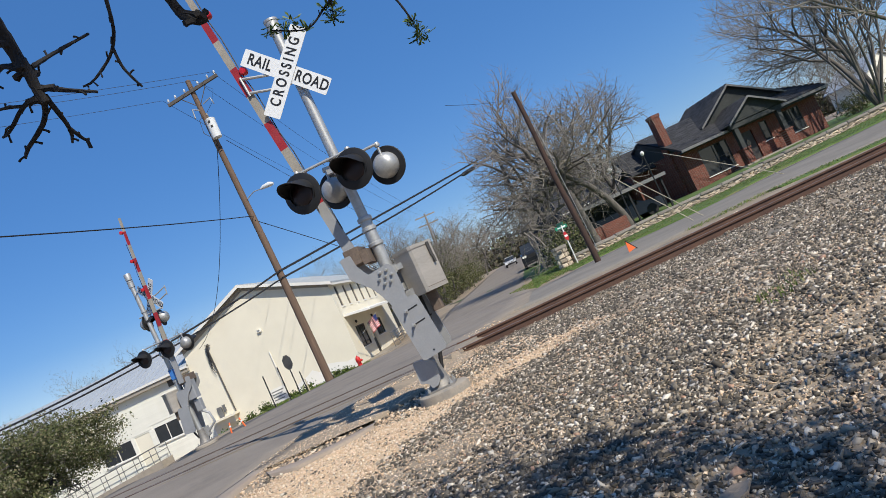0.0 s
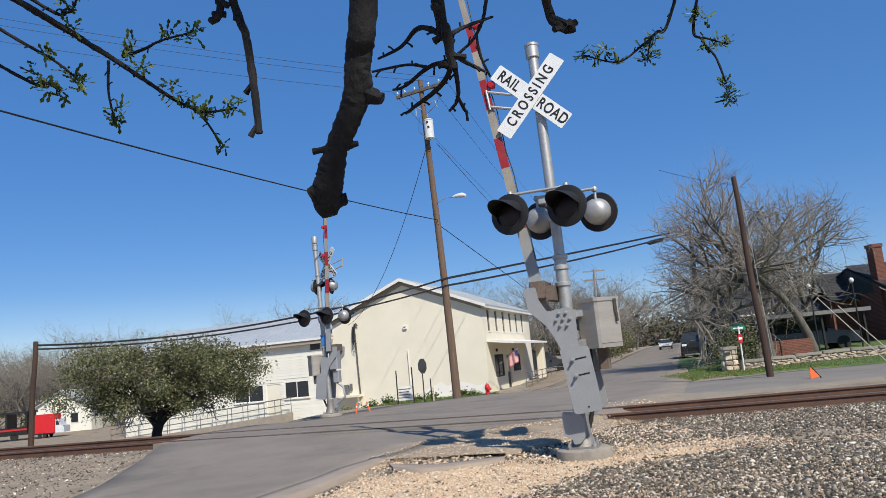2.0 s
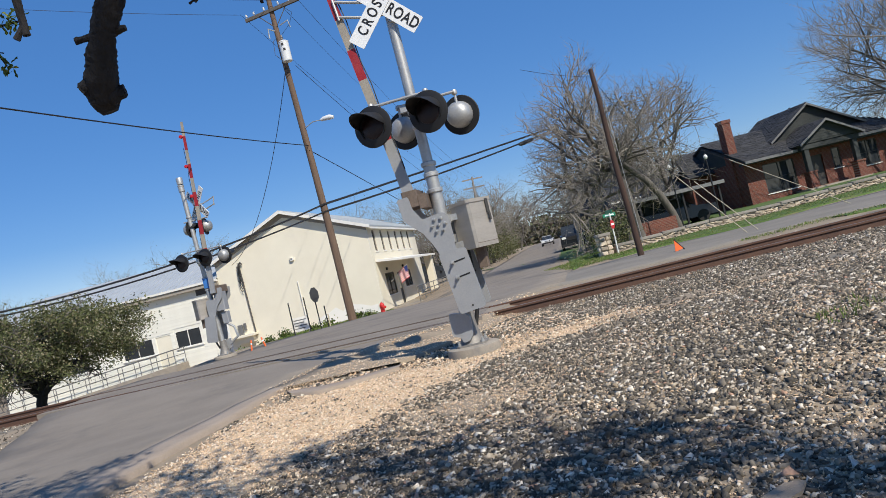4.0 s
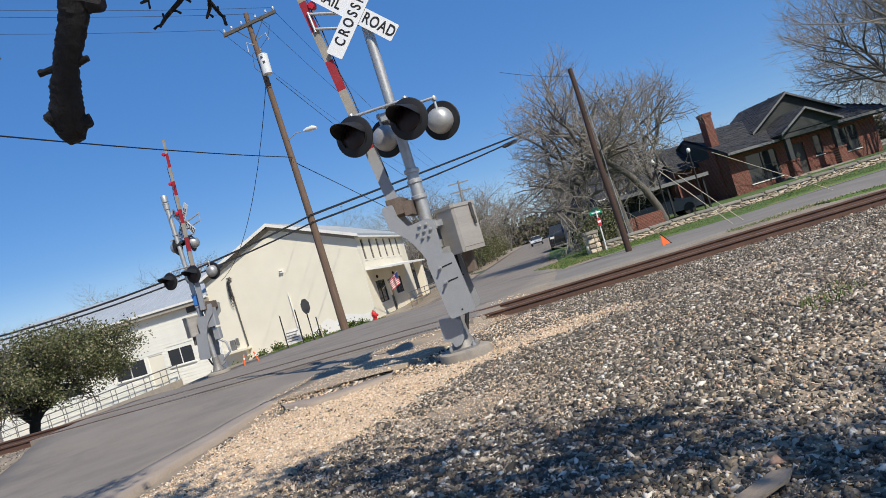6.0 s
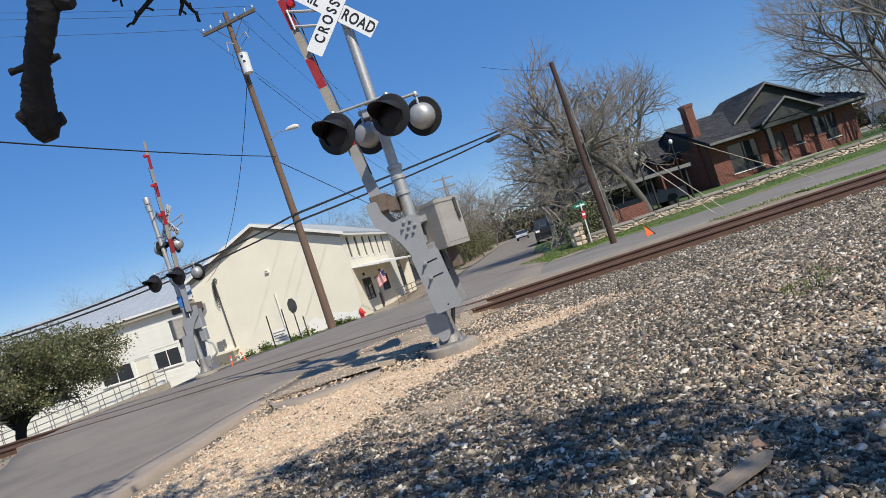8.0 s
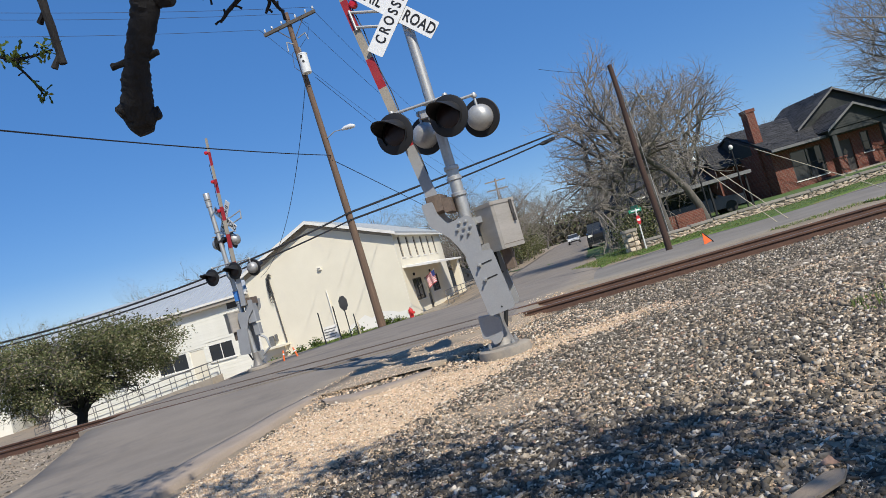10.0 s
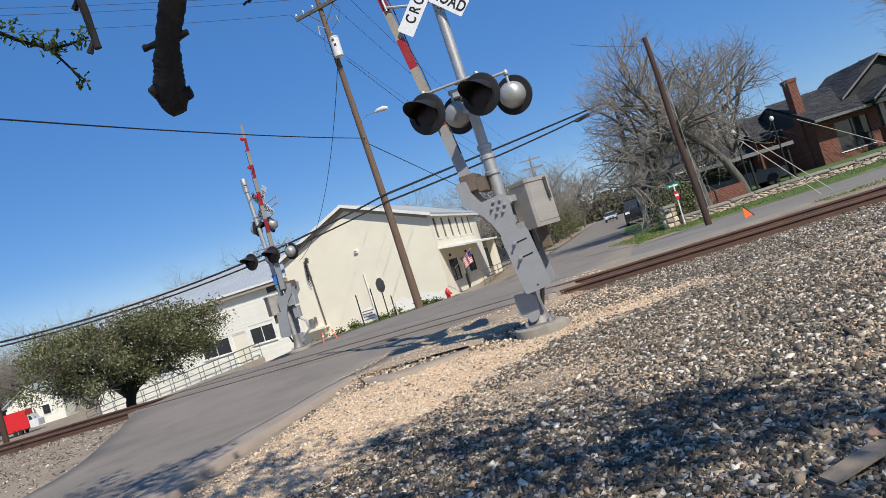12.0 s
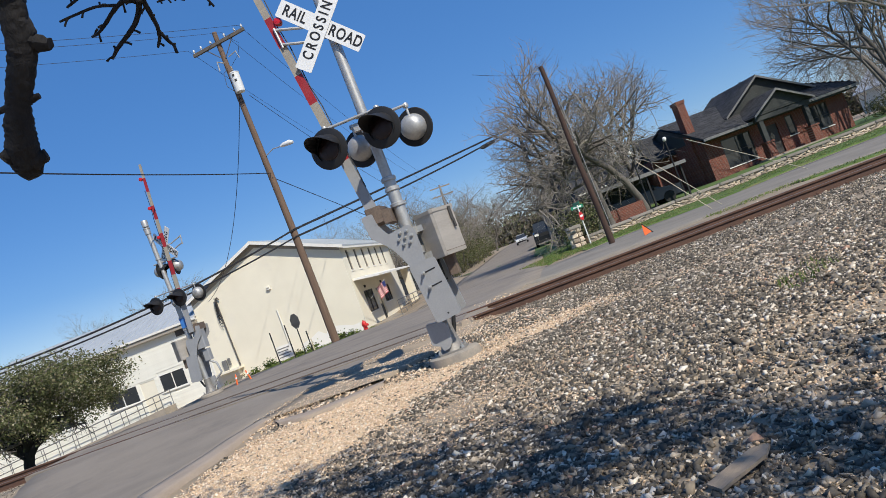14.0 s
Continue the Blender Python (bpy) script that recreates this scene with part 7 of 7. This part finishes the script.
# evergreen oak beside the lane
def oak():
    x, y = -10.1, 24.8
    t = Tree(5)
    for k in range(6):
        a = k * 1.05
        t.grow((0.02 * math.cos(a), 0.02 * math.sin(a), 0.75), (math.cos(a), math.sin(a), 0.75), 2.2, 0.11, 1, 4, 0.8, -0.03, (4, 5, 5, 4), 0.22)
    o = thing("oak_tree", pose(x, y, gz(x, y)), "low spreading evergreen oak with dense olive leaves", "tree")
    t.limb.tube([(-0.12, 0, -0.2), (-0.1, 0, 0.3), (-0.02, 0, 0.55), (0, 0, 0.8)], [0.2, 0.16, 0.16, 0.13], 12)
    t.limb.tube([(-0.05, 0, 0.5), (0.3, -0.1, 0.8), (0.85, -0.2, 1.05), (1.5, -0.2, 1.5)], [0.13, 0.1, 0.085, 0.05], 10)
    t.limb.tube([(-0.05, 0, 0.5), (-0.35, -0.1, 0.9), (-0.75, -0.15, 1.35), (-1.4, -0.2, 1.8)], [0.13, 0.1, 0.08, 0.05], 10)
    part("trunk", t.limb, M["bark_near"], o, "short dark trunk with low forks")
    rg = np.random.default_rng(8)
    lobes = []                               # sub-crowns, each a tuft of leafy sprays with gaps between
    for k in range(92):
        a, q = rg.uniform(0, 6.28), rg.uniform(0.05, 1.0) ** 0.6
        bx, by = 3.4 * q * math.cos(a), 2.7 * q * math.sin(a)
        top = 3.4 - 0.8 * q ** 3 + 0.35 * noise.noise((bx * 0.9, by * 0.9, 1)) - 0.12 * abs(bx - 0.1) * (bx > 0)
        low = 1.15 + 0.25 * noise.noise((bx * 1.3, by, 6)) - 0.1 * q
        lobes.append((bx, by, rg.uniform(low, top), rg.uniform(0.32, 0.62)))
    for k in range(26):
        a, q = rg.uniform(0, 6.28), rg.uniform(0, 1.7)
        lobes.append((q * math.cos(a) - 0.2, q * math.sin(a), rg.uniform(1.5, 3.05), rg.uniform(0.35, 0.6)))
    for k in range(10):
        lobes.append((rg.uniform(1.2, 3.6), rg.uniform(-1.2, 1.2), rg.uniform(1.5, 2.7), rg.uniform(0.3, 0.5)))
    sprays = []
    for bx, by, bz, br in lobes:
        d = rg.normal(size=(17, 3)); d /= np.linalg.norm(d, axis=1)[:, None]
        sprays.append(np.array([bx, by, bz]) + d * br * rg.uniform(0.35, 1.15, (17, 1)) * np.array([1, 1, 0.7]))
    c = np.concatenate(sprays)
    part("crown", t.twig, M["bark"], o, "fine dark twigs", smooth=False)
    v, f = leaves(c, 23, 0.16, 0.075, rg, 0.8)
    part("foliage", np_mesh("foliage", v, f, M["oak_leaf"]), None, o, "olive green leaves")
    spr = [p for p in t.tips if 0.9 < p.z < 3.4]
    v, f = leaves(spr[::2], 3, 0.1, 0.075, rg)
    part("foliage", np_mesh("foliage", v, f, M["oak_leaf"]), None, o)
oak()

# grass blades and weeds
def blades(name, x0, x1, yf0, yf1, n, h, label, seed):
    rg = np.random.default_rng(seed)
    x = rg.uniform(x0, x1, n)
    y = yf0(x) + rg.uniform(0, 1, n) * (yf1(x) - yf0(x))
    z = ground_z(x, y) + 0.02
    a, hh, w = rg.uniform(0, 6.28, n), h * rg.uniform(0.4, 1.4, n), 0.012 * rg.uniform(0.7, 1.6, n) * (h / 0.08)
    lx, ly = rg.normal(0, 0.4, n) * hh, rg.normal(0, 0.4, n) * hh
    v = np.stack([np.stack([x - w * np.cos(a), y - w * np.sin(a), z], 1), np.stack([x + w * np.cos(a), y + w * np.sin(a), z], 1), np.stack([x + lx, y + ly, z + hh], 1)], 1).reshape(-1, 3)
    tagged(new(name, np_mesh(name, v, np.arange(3 * n).reshape(-1, 3), M["blade"])), label, "grass", kind="stuff")
blades("grass", 9.9, 34, lambda x: 25.4 - 0.2 * (x - 9), lambda x: 29.9 - 0.2 * (x - 11.6), 26000, 0.05, "short green spring grass before the wall", 1)
blades("grass", 8.2, 13.5, lambda x: 25.6 + 0 * x, lambda x: 30 + (x - 8.2) * 1.2, 9000, 0.06, "uneven green grass at the corner", 2)
blades("grass", 9.4, 34, lambda x: 16.4 - 0.26 * (x - 6.3), lambda x: 17.0 - 0.21 * (x - 6.3), 6000, 0.05, "thin weeds beside the track", 3)
blades("grass", -7.0, 2.3, lambda x: 41.9 + 0 * x, lambda x: 44.2 + 0 * x, 7000, 0.14, "tall weeds at the foot of the gable", 4)
blades("grass", -28, -8, lambda x: 23.2 + 0.14 * (-8 - x), lambda x: 25.4 + 0.18 * (-8 - x), 9000, 0.06, "thin grass beside the lane", 5)
blades("grass", 3.75, 4.5, lambda x: 5.2 + 0.5 * (x - 3.75), lambda x: 5.6 + 0.6 * (x - 3.75), 110, 0.045, "a small tuft of yellow-green weed in the ballast", 6)
for k in range(7):
    clump("weed", -6.6 + k * 1.3 + 0.4 * math.sin(k * 3), 43.4, 0.34, 0.25, 0.2 + 0.08 * (k % 3), 80 + k, "leafy weeds at the foot of the gable", "bud_leaf", 500, 0.12)

# ---- the tree overhead ----
def bark_tube(buf, pts, radii, sides=14, rough=0.18, step=0.012, seed=0):
    """A branch with fissured, uneven bark: finely stepped and displaced."""
    pts = [Vector(p) for p in pts]
    fine, fr = [], []
    for i in range(len(pts) - 1):
        a, b = pts[max(i - 1, 0)], pts[min(i + 2, len(pts) - 1)]
        n = max(2, int((pts[i + 1] - pts[i]).length / step))
        for j in range(n):
            t = j / n
            p0, p1, m0, m1 = pts[i], pts[i + 1], (pts[i + 1] - a) * 0.5, (b - pts[i]) * 0.5
            fine.append(p0 * (2 * t ** 3 - 3 * t * t + 1) + m0 * (t ** 3 - 2 * t * t + t) + p1 * (-2 * t ** 3 + 3 * t * t) + m1 * (t ** 3 - t * t))
            fr.append(radii[i] + (radii[i + 1] - radii[i]) * t)
    fine.append(pts[-1]); fr.append(radii[-1])
    n0 = len(buf.v)
    buf.tube(fine, fr, sides)
    for i in range(n0, len(buf.v)):
        v = Vector(buf.v[i])
        k = (i - n0) // sides
        if k >= len(fine):
            continue
        r = fr[k]
        q = v / max(r, 0.004) * 0.9 + Vector((seed, 0, 0))
        buf.v[i] = tuple(v + (v - fine[k]) * rough * 1.6 * (0.55 * noise.noise(q) + 0.8 * noise.noise(q * 2.6) + 0.5 * noise.noise(q * 6.0)))
over = thing("shade_tree", pose(0, 0, 0), "old tree with shade-darkened broken limbs and budding twigs overhead", "tree")
# trunk stands behind; its limbs reach over
b = Buf()
bark_tube(b, [(-2.6, -4.6, -0.2), (-2.5, -4.5, 1.2), (-2.2, -4.0, 2.6), (-1.6, -2.8, 3.7)], [0.36, 0.3, 0.27, 0.2], 16, 0.1, 0.12)
part("trunk", b, M["bark_near"], over, "shade-darkened fissured trunk")
b = Buf()
bark_tube(b, [(-1.6, -2.8, 3.7), (-0.6, -1.0, 4.2), (0.15, 0.4, 3.9), (0.22, 1.0, 3.1), (0.05, 1.12, 2.5), (-0.022, 1.2, 1.923), (-0.039, 1.228, 1.846), (-0.055, 1.256, 1.766), (-0.098, 1.284, 1.688), (-0.123, 1.312, 1.626), (-0.13, 1.335, 1.596), (-0.128, 1.34, 1.577)],
          [0.17, 0.12, 0.085, 0.05, 0.032, 0.0245, 0.0235, 0.0235, 0.0205, 0.027, 0.025, 0.013], 26, 0.10, 0.004, 3)
for a, c, r in (((-0.045, 1.255, 1.775), (-0.008, 1.25, 1.757), 0.012), ((-0.095, 1.284, 1.69), (-0.142, 1.28, 1.683), 0.006), ((-0.095, 1.284, 1.69), (-0.06, 1.28, 1.69), 0.006), ((-0.12, 1.31, 1.63), (-0.158, 1.31, 1.612), 0.012), ((-0.12, 1.32, 1.6), (-0.092, 1.32, 1.603), 0.012)):
    bark_tube(b, [a, Vector(a).lerp(Vector(c), 0.6), c], [r * 1.4, r * 1.15, r * 0.85], 10, 0.3, 0.005, 7)
bark_tube(b, [(-1.6, -2.8, 3.7), (0.4, -2.3, 4.5), (2.4, -1.8, 4.7)], [0.09, 0.06, 0.035], 12, 0.1, 0.08)
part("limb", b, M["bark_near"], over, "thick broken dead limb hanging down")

rngl = np.random.default_rng(77)
tw, dead = [], []
clusters = []
def shoot(buf, pts, r0, r1, seed, up=None):
    if up is not None:
        pts = [up] + pts
        buf.append(Buf())
    buf, n = buf[-1], len(pts)
    bark_tube(buf, pts, [r0 + (r1 - r0) * i / (n - 1) for i in range(n)], 7, 0.16, 0.012, seed)
    for i in range(1, n):                     # small spurs and buds
        for q in (0.3, 0.75):
            p = Vector(pts[i - 1]).lerp(Vector(pts[i]), q)
            if p.y < 1.35 or p.z > 2.9:
                continue
            d = Vector(rngl.normal(0, 1, 3)).normalized() * (0.012 + 2.2 * r1)
            buf.tube([p, p + d * 0.6, p + d + Vector((0, 0, -0.003))], [r1 * 0.9, r1 * 0.8, r1 * 1.0], 5)
# dead twigs close by
shoot(dead, [(-0.349, 1.55, 2.156), (-0.32, 1.55, 2.045), (-0.307, 1.55, 1.9), (-0.303, 1.55, 1.822)], 0.011, 0.0075, 1, (-0.42, 1.45, 2.6))
shoot(dead, [(-0.374, 1.55, 2.16), (-0.399, 1.55, 2.09)], 0.010, 0.0085, 2, (-0.4, 1.5, 2.6))
shoot(dead, [(0.11, 1.48, 2.053), (0.121, 1.487, 1.99), (0.124, 1.493, 1.942), (0.129, 1.5, 1.905)], 0.015, 0.009, 3, (0.09, 1.3, 2.5))
shoot(dead, [(0.112, 1.5, 1.985), (0.065, 1.55, 2.029), (0.019, 1.6, 2.012), (-0.039, 1.65, 2.011)], 0.007, 0.0028, 4)
shoot(dead, [(0.13, 1.5, 1.925), (0.077, 1.55, 1.935), (0.02, 1.6, 1.917), (-0.01, 1.65, 1.931)], 0.006, 0.0028, 5)
shoot(dead, [(0.077, 1.55, 1.935), (0.03, 1.56, 1.95), (-0.05, 1.58, 1.95)], 0.004, 0.0026, 15)
shoot(dead, [(0.129, 1.5, 1.918), (0.102, 1.55, 1.892), (0.039, 1.6, 1.867), (0.015, 1.65, 1.871)], 0.007, 0.003, 6)
shoot(dead, [(0.133, 1.5, 1.918), (0.136, 1.575, 1.87), (0.116, 1.65, 1.867)], 0.006, 0.003, 7)
shoot(dead, [(0.136, 1.575, 1.87), (0.15, 1.6, 1.845), (0.155, 1.62, 1.85)], 0.004, 0.003, 17)
shoot(dead, [(0.132, 1.5, 1.937), (0.166, 1.575, 1.946), (0.206, 1.65, 1.955)], 0.007, 0.003, 8)
shoot(dead, [(0.13, 1.5, 1.982), (0.166, 1.575, 2.033), (0.239, 1.65, 2.088)], 0.006, 0.003, 9)
shoot(dead, [(0.435, 2.0, 2.282), (0.46, 2.0, 2.22), (0.48, 2.0, 2.2), (0.504, 2.0, 2.203)], 0.014, 0.011, 10, (0.36, 1.8, 2.6))
shoot(dead, [(0.27, 2.05, 2.36), (0.23, 2.1, 2.26), (0.15, 2.12, 2.2), (0.11, 2.12, 2.19)], 0.007, 0.003, 11, (0.3, 1.9, 2.6))
shoot(dead, [(0.23, 2.1, 2.26), (0.235, 2.1, 2.19), (0.26, 2.12, 2.13)], 0.005, 0.0035, 12)
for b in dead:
    part("dead_twig", b, M["bark_near"], over, "shade-blackened bare twig with stubby spurs")
# leafing shoots
def leafy(pts, r0, r1, seed, up=None, spots=()):
    shoot(tw, pts, r0, r1, seed, up)
    clusters.extend(spots)
leafy([(-0.998, 2.0, 2.376), (-0.921, 2.029, 2.321), (-0.858, 2.057, 2.277), (-0.793, 2.086, 2.227), (-0.727, 2.114, 2.175), (-0.674, 2.143, 2.142), (-0.618, 2.171, 2.125), (-0.532, 2.2, 2.141)], 0.011, 0.003, 21, (-1.5, 1.7, 2.7),
      [(-0.78, 2.09, 2.25), (-0.72, 2.11, 2.2), (-0.7, 2.12, 2.17), (-0.62, 2.17, 2.13), (-0.535, 2.2, 2.15), (-0.56, 2.19, 2.14), (-0.66, 2.15, 2.15), (-0.95, 2.02, 2.36), (-0.82, 2.07, 2.29)])
leafy([(-0.845, 2.1, 2.298), (-0.78, 2.1, 2.315), (-0.724, 2.1, 2.338), (-0.613, 2.1, 2.358)], 0.006, 0.0025, 22, None, [(-0.82, 2.1, 2.34), (-0.7, 2.1, 2.36), (-0.62, 2.1, 2.36), (-0.65, 2.1, 2.335)])
leafy([(-0.863, 2.05, 2.266), (-0.877, 2.075, 2.174), (-0.872, 2.1, 2.103)], 0.005, 0.0025, 23, None, [(-0.872, 2.1, 2.10), (-0.86, 2.1, 2.13)])
leafy([(-0.66, 2.2, 2.149), (-0.616, 2.2, 2.08), (-0.59, 2.2, 2.022)], 0.0045, 0.0022, 24, None, [(-0.588, 2.2, 2.015), (-0.64, 2.2, 2.13)])
leafy([(-1.03, 2.0, 2.43), (-0.97, 2.0, 2.41), (-0.948, 2.0, 2.403), (-0.921, 2.0, 2.46)], 0.006, 0.003, 25, (-1.4, 1.8, 2.7), [(-0.93, 2.0, 2.45), (-0.97, 2.0, 2.42), (-0.915, 2.0, 2.48)])
leafy([(-1.1, 2.0, 2.22), (-1.02, 2.0, 2.19), (-0.98, 2.0, 2.165)], 0.006, 0.003, 26, (-1.5, 1.8, 2.5), [(-0.98, 2.0, 2.16), (-1.02, 2.0, 2.18), (-1.05, 2.0, 2.22)])
leafy([(-1.1, 2.0, 2.33), (-1.0, 2.02, 2.26), (-0.94, 2.03, 2.2)], 0.006, 0.003, 27, (-1.5, 1.8, 2.6), [(-0.94, 2.03, 2.195), (-0.97, 2.03, 2.23), (-1.02, 2.0, 2.28)])
leafy([(1.199, 3.13, 2.771), (1.116, 3.135, 2.674), (1.042, 3.14, 2.619), (0.927, 3.145, 2.556), (0.78, 3.15, 2.606)], 0.009, 0.003, 31, (1.35, 2.6, 3.4), [(0.78, 3.15, 2.61), (0.83, 3.15, 2.59), (0.93, 3.15, 2.56), (0.88, 3.15, 2.62), (1.05, 3.14, 2.6)])
leafy([(1.094, 3.13, 2.661), (1.07, 3.13, 2.6), (1.057, 3.13, 2.544)], 0.005, 0.003, 32, None, [(1.057, 3.13, 2.54), (1.08, 3.13, 2.58), (1.1, 3.13, 2.65)])
leafy([(1.301, 3.13, 2.756), (1.313, 3.13, 2.616), (1.361, 3.13, 2.527), (1.388, 3.13, 2.4)], 0.008, 0.004, 33, (1.4, 2.6, 3.4), [(1.395, 3.13, 2.36), (1.375, 3.13, 2.33), (1.41, 3.13, 2.33), (1.385, 3.13, 2.4), (1.32, 3.13, 2.58), (1.295, 3.13, 2.74), (1.33, 3.13, 2.72)])
leafy([(1.316, 3.13, 2.629), (1.36, 3.13, 2.61), (1.413, 3.13, 2.588)], 0.005, 0.003, 34, None, [(1.415, 3.13, 2.585), (1.38, 3.13, 2.6)])
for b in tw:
    part("leafing_twig", b, M["bark_near"], over, "thin shade-darkened twig with opening buds")
# each cluster: small lobed leaves fanned round a bud
lobes = []
for c in clusters:
    for k in range(15):
        d = Vector(rngl.normal(0, 1, 3)) + Vector((0, 0, 0.15))
        d.normalize()
        s = d.orthogonal().normalized()
        L, w = rngl.uniform(0.02, 0.042) * (1 if c[1] < 3 else 1.5), rngl.uniform(0.003, 0.0055) * (1 if c[1] < 3 else 1.5)
        p = Vector(c) + Vector(rngl.normal(0, 0.009, 3))
        n = d.cross(s)
        lobes.append([p, p + d * L * 0.35 + s * w, p + d * L * 0.55 + s * w * 0.5, p + d * L * 0.8 + s * w * 1.3, p + d * L + n * 0.003, p + d * L * 0.8 - s * w * 1.3, p + d * L * 0.55 - s * w * 0.5, p + d * L * 0.35 - s * w])
lv = np.array([[q[:] for q in l] for l in lobes]).reshape(-1, 3)
lf = (np.arange(len(lobes)) * 8)[:, None, None] + np.array([[0, 1, 2], [0, 2, 6], [0, 6, 7], [2, 3, 4], [2, 4, 6], [6, 4, 5]])[None]
part("young_leaves", np_mesh("young_leaves", lv, lf.reshape(-1, 3), M["bud_leaf"]), None, over, "small lobed yellow-green young leaves")
over.children[-1]["kind"] = "stuff"

# the crown above and behind, which shades the gravel and the road's edge
def overhead_crown():
    rg = np.random.default_rng(91)
    EX, EY = [-5.0, -3.6, -2.0, -1.2, -0.5, 0.2, 1.1, 1.6, 1.9, 2.5, 3.2, 6.0], [8.8, 8.5, 7.6, 6.9, 6.6, 6.4, 5.9, 5.5, 4.9, 4.1, 3.7, 3.0]
    limb = Buf()
    nodes, parent = [], []
    for path in (((-1.6, -2.8, 3.7), (-1.4, -2.2, 4.6), (-0.8, -1.4, 5.3), (0.2, -0.6, 5.9), (1.2, 0.0, 6.2)), ((-1.4, -2.2, 4.6), (-1.5, -1.2, 5.4), (-1.3, 0.2, 6.0), (-1.0, 1.2, 6.3)), ((-0.8, -1.4, 5.3), (0.6, -1.9, 5.8), (2.2, -1.9, 6.2), (3.8, -2.0, 6.4)), ((-1.6, -2.8, 3.7), (-0.6, -3.2, 4.7), (0.9, -3.5, 5.4), (2.6, -3.6, 5.8))):
        last = -1
        for k, q in enumerate(path):
            near = [i for i, n in enumerate(nodes) if (n - Vector(q)).length < 0.01]
            if near:
                last = near[0]
                continue
            steps = 1 if last < 0 else 4
            for j in range(1, steps + 1):
                p = Vector(q) if last < 0 else start.lerp(Vector(q), j / steps)
                nodes.append(p); parent.append(last); last = len(nodes) - 1
            start = Vector(q)
        start = Vector(path[0])
    trunk_nodes = len(nodes)
    goals = []
    while len(goals) < 680:
        sx, sy, z = rg.uniform(-4.6, 4.5), rg.uniform(1.2, 9.0), rg.uniform(5.3, 6.9)
        edge = float(np.interp(sx, EX, EY))
        depth = edge - sy + 0.9 * noise.noise((sx * 1.1, sy * 1.1, 4))
        clump = noise.noise((sx * 1.35, sy * 1.35, 9))
        sparse = 0.12 if sx < -1.4 else 0.0
        if depth > 0 and rg.uniform() < min(1, 0.25 + depth * 0.5) and clump > -0.1 - 0.3 * min(depth, 2) + sparse:
            goals.append(Vector((sx + 0.407 * z, sy - 0.914 * z, z)))
    goals = [g for g in goals if g.z - 1.2 > 0.8 * math.hypot(g.x - 0.2, g.y) or g.y < -0.5]
    goals.sort(key=lambda g: min((g - n).length for n in nodes))
    for g in goals:
        i = min(range(len(nodes)), key=lambda k: (nodes[k] - g).length)
        n = max(1, int((g - nodes[i]).length / 0.35))
        a0, last = nodes[i].copy(), i
        for j in range(1, n + 1):
            p = a0.lerp(g, j / n) + Vector(rg.normal(0, 0.03, 3))
            nodes.append(p); parent.append(last); last = len(nodes) - 1
    load = [1] * len(nodes)
    for i in range(len(nodes) - 1, 0, -1):
        if parent[i] >= 0:
            load[parent[i]] += load[i]
    twig = Buf()
    for i, p in enumerate(nodes):
        if parent[i] >= 0:
            r0, r1 = (min(0.004 * math.sqrt(load[k]), 0.1) + 0.002 for k in (parent[i], i))
            (limb if i < trunk_nodes else twig).tube([nodes[parent[i]], p], [r0, r1], 8 if i < trunk_nodes else 4, cap=False)
    part("limb", limb, M["bark_near"], over, "shade-darkened limbs overhead")
    part("crown", twig, M["bark_near"], over, "dense budding twigs overhead", smooth=False)
    v, f = leaves(np.array([n[:] for n in nodes[trunk_nodes:]]), 19, 0.15, 0.115, rg)
    part("foliage", np_mesh("foliage", v, f, M["bud_leaf"]), None, over, "young leaves overhead")
overhead_crown()

# ---- litter ----
w = thing("wood_scrap", pose(1.52, 2.61, gz(1.52, 2.61) + 0.03, 3, -5, 16), "weathered brown board scrap lying on the gravel", "board")
part("plank", Buf().prism([(-0.16, -0.045), (0.1, -0.05), (0.17, -0.01), (0.12, 0.045), (-0.15, 0.04)], 0, 0.014), M["cardboard"], w, smooth=False)
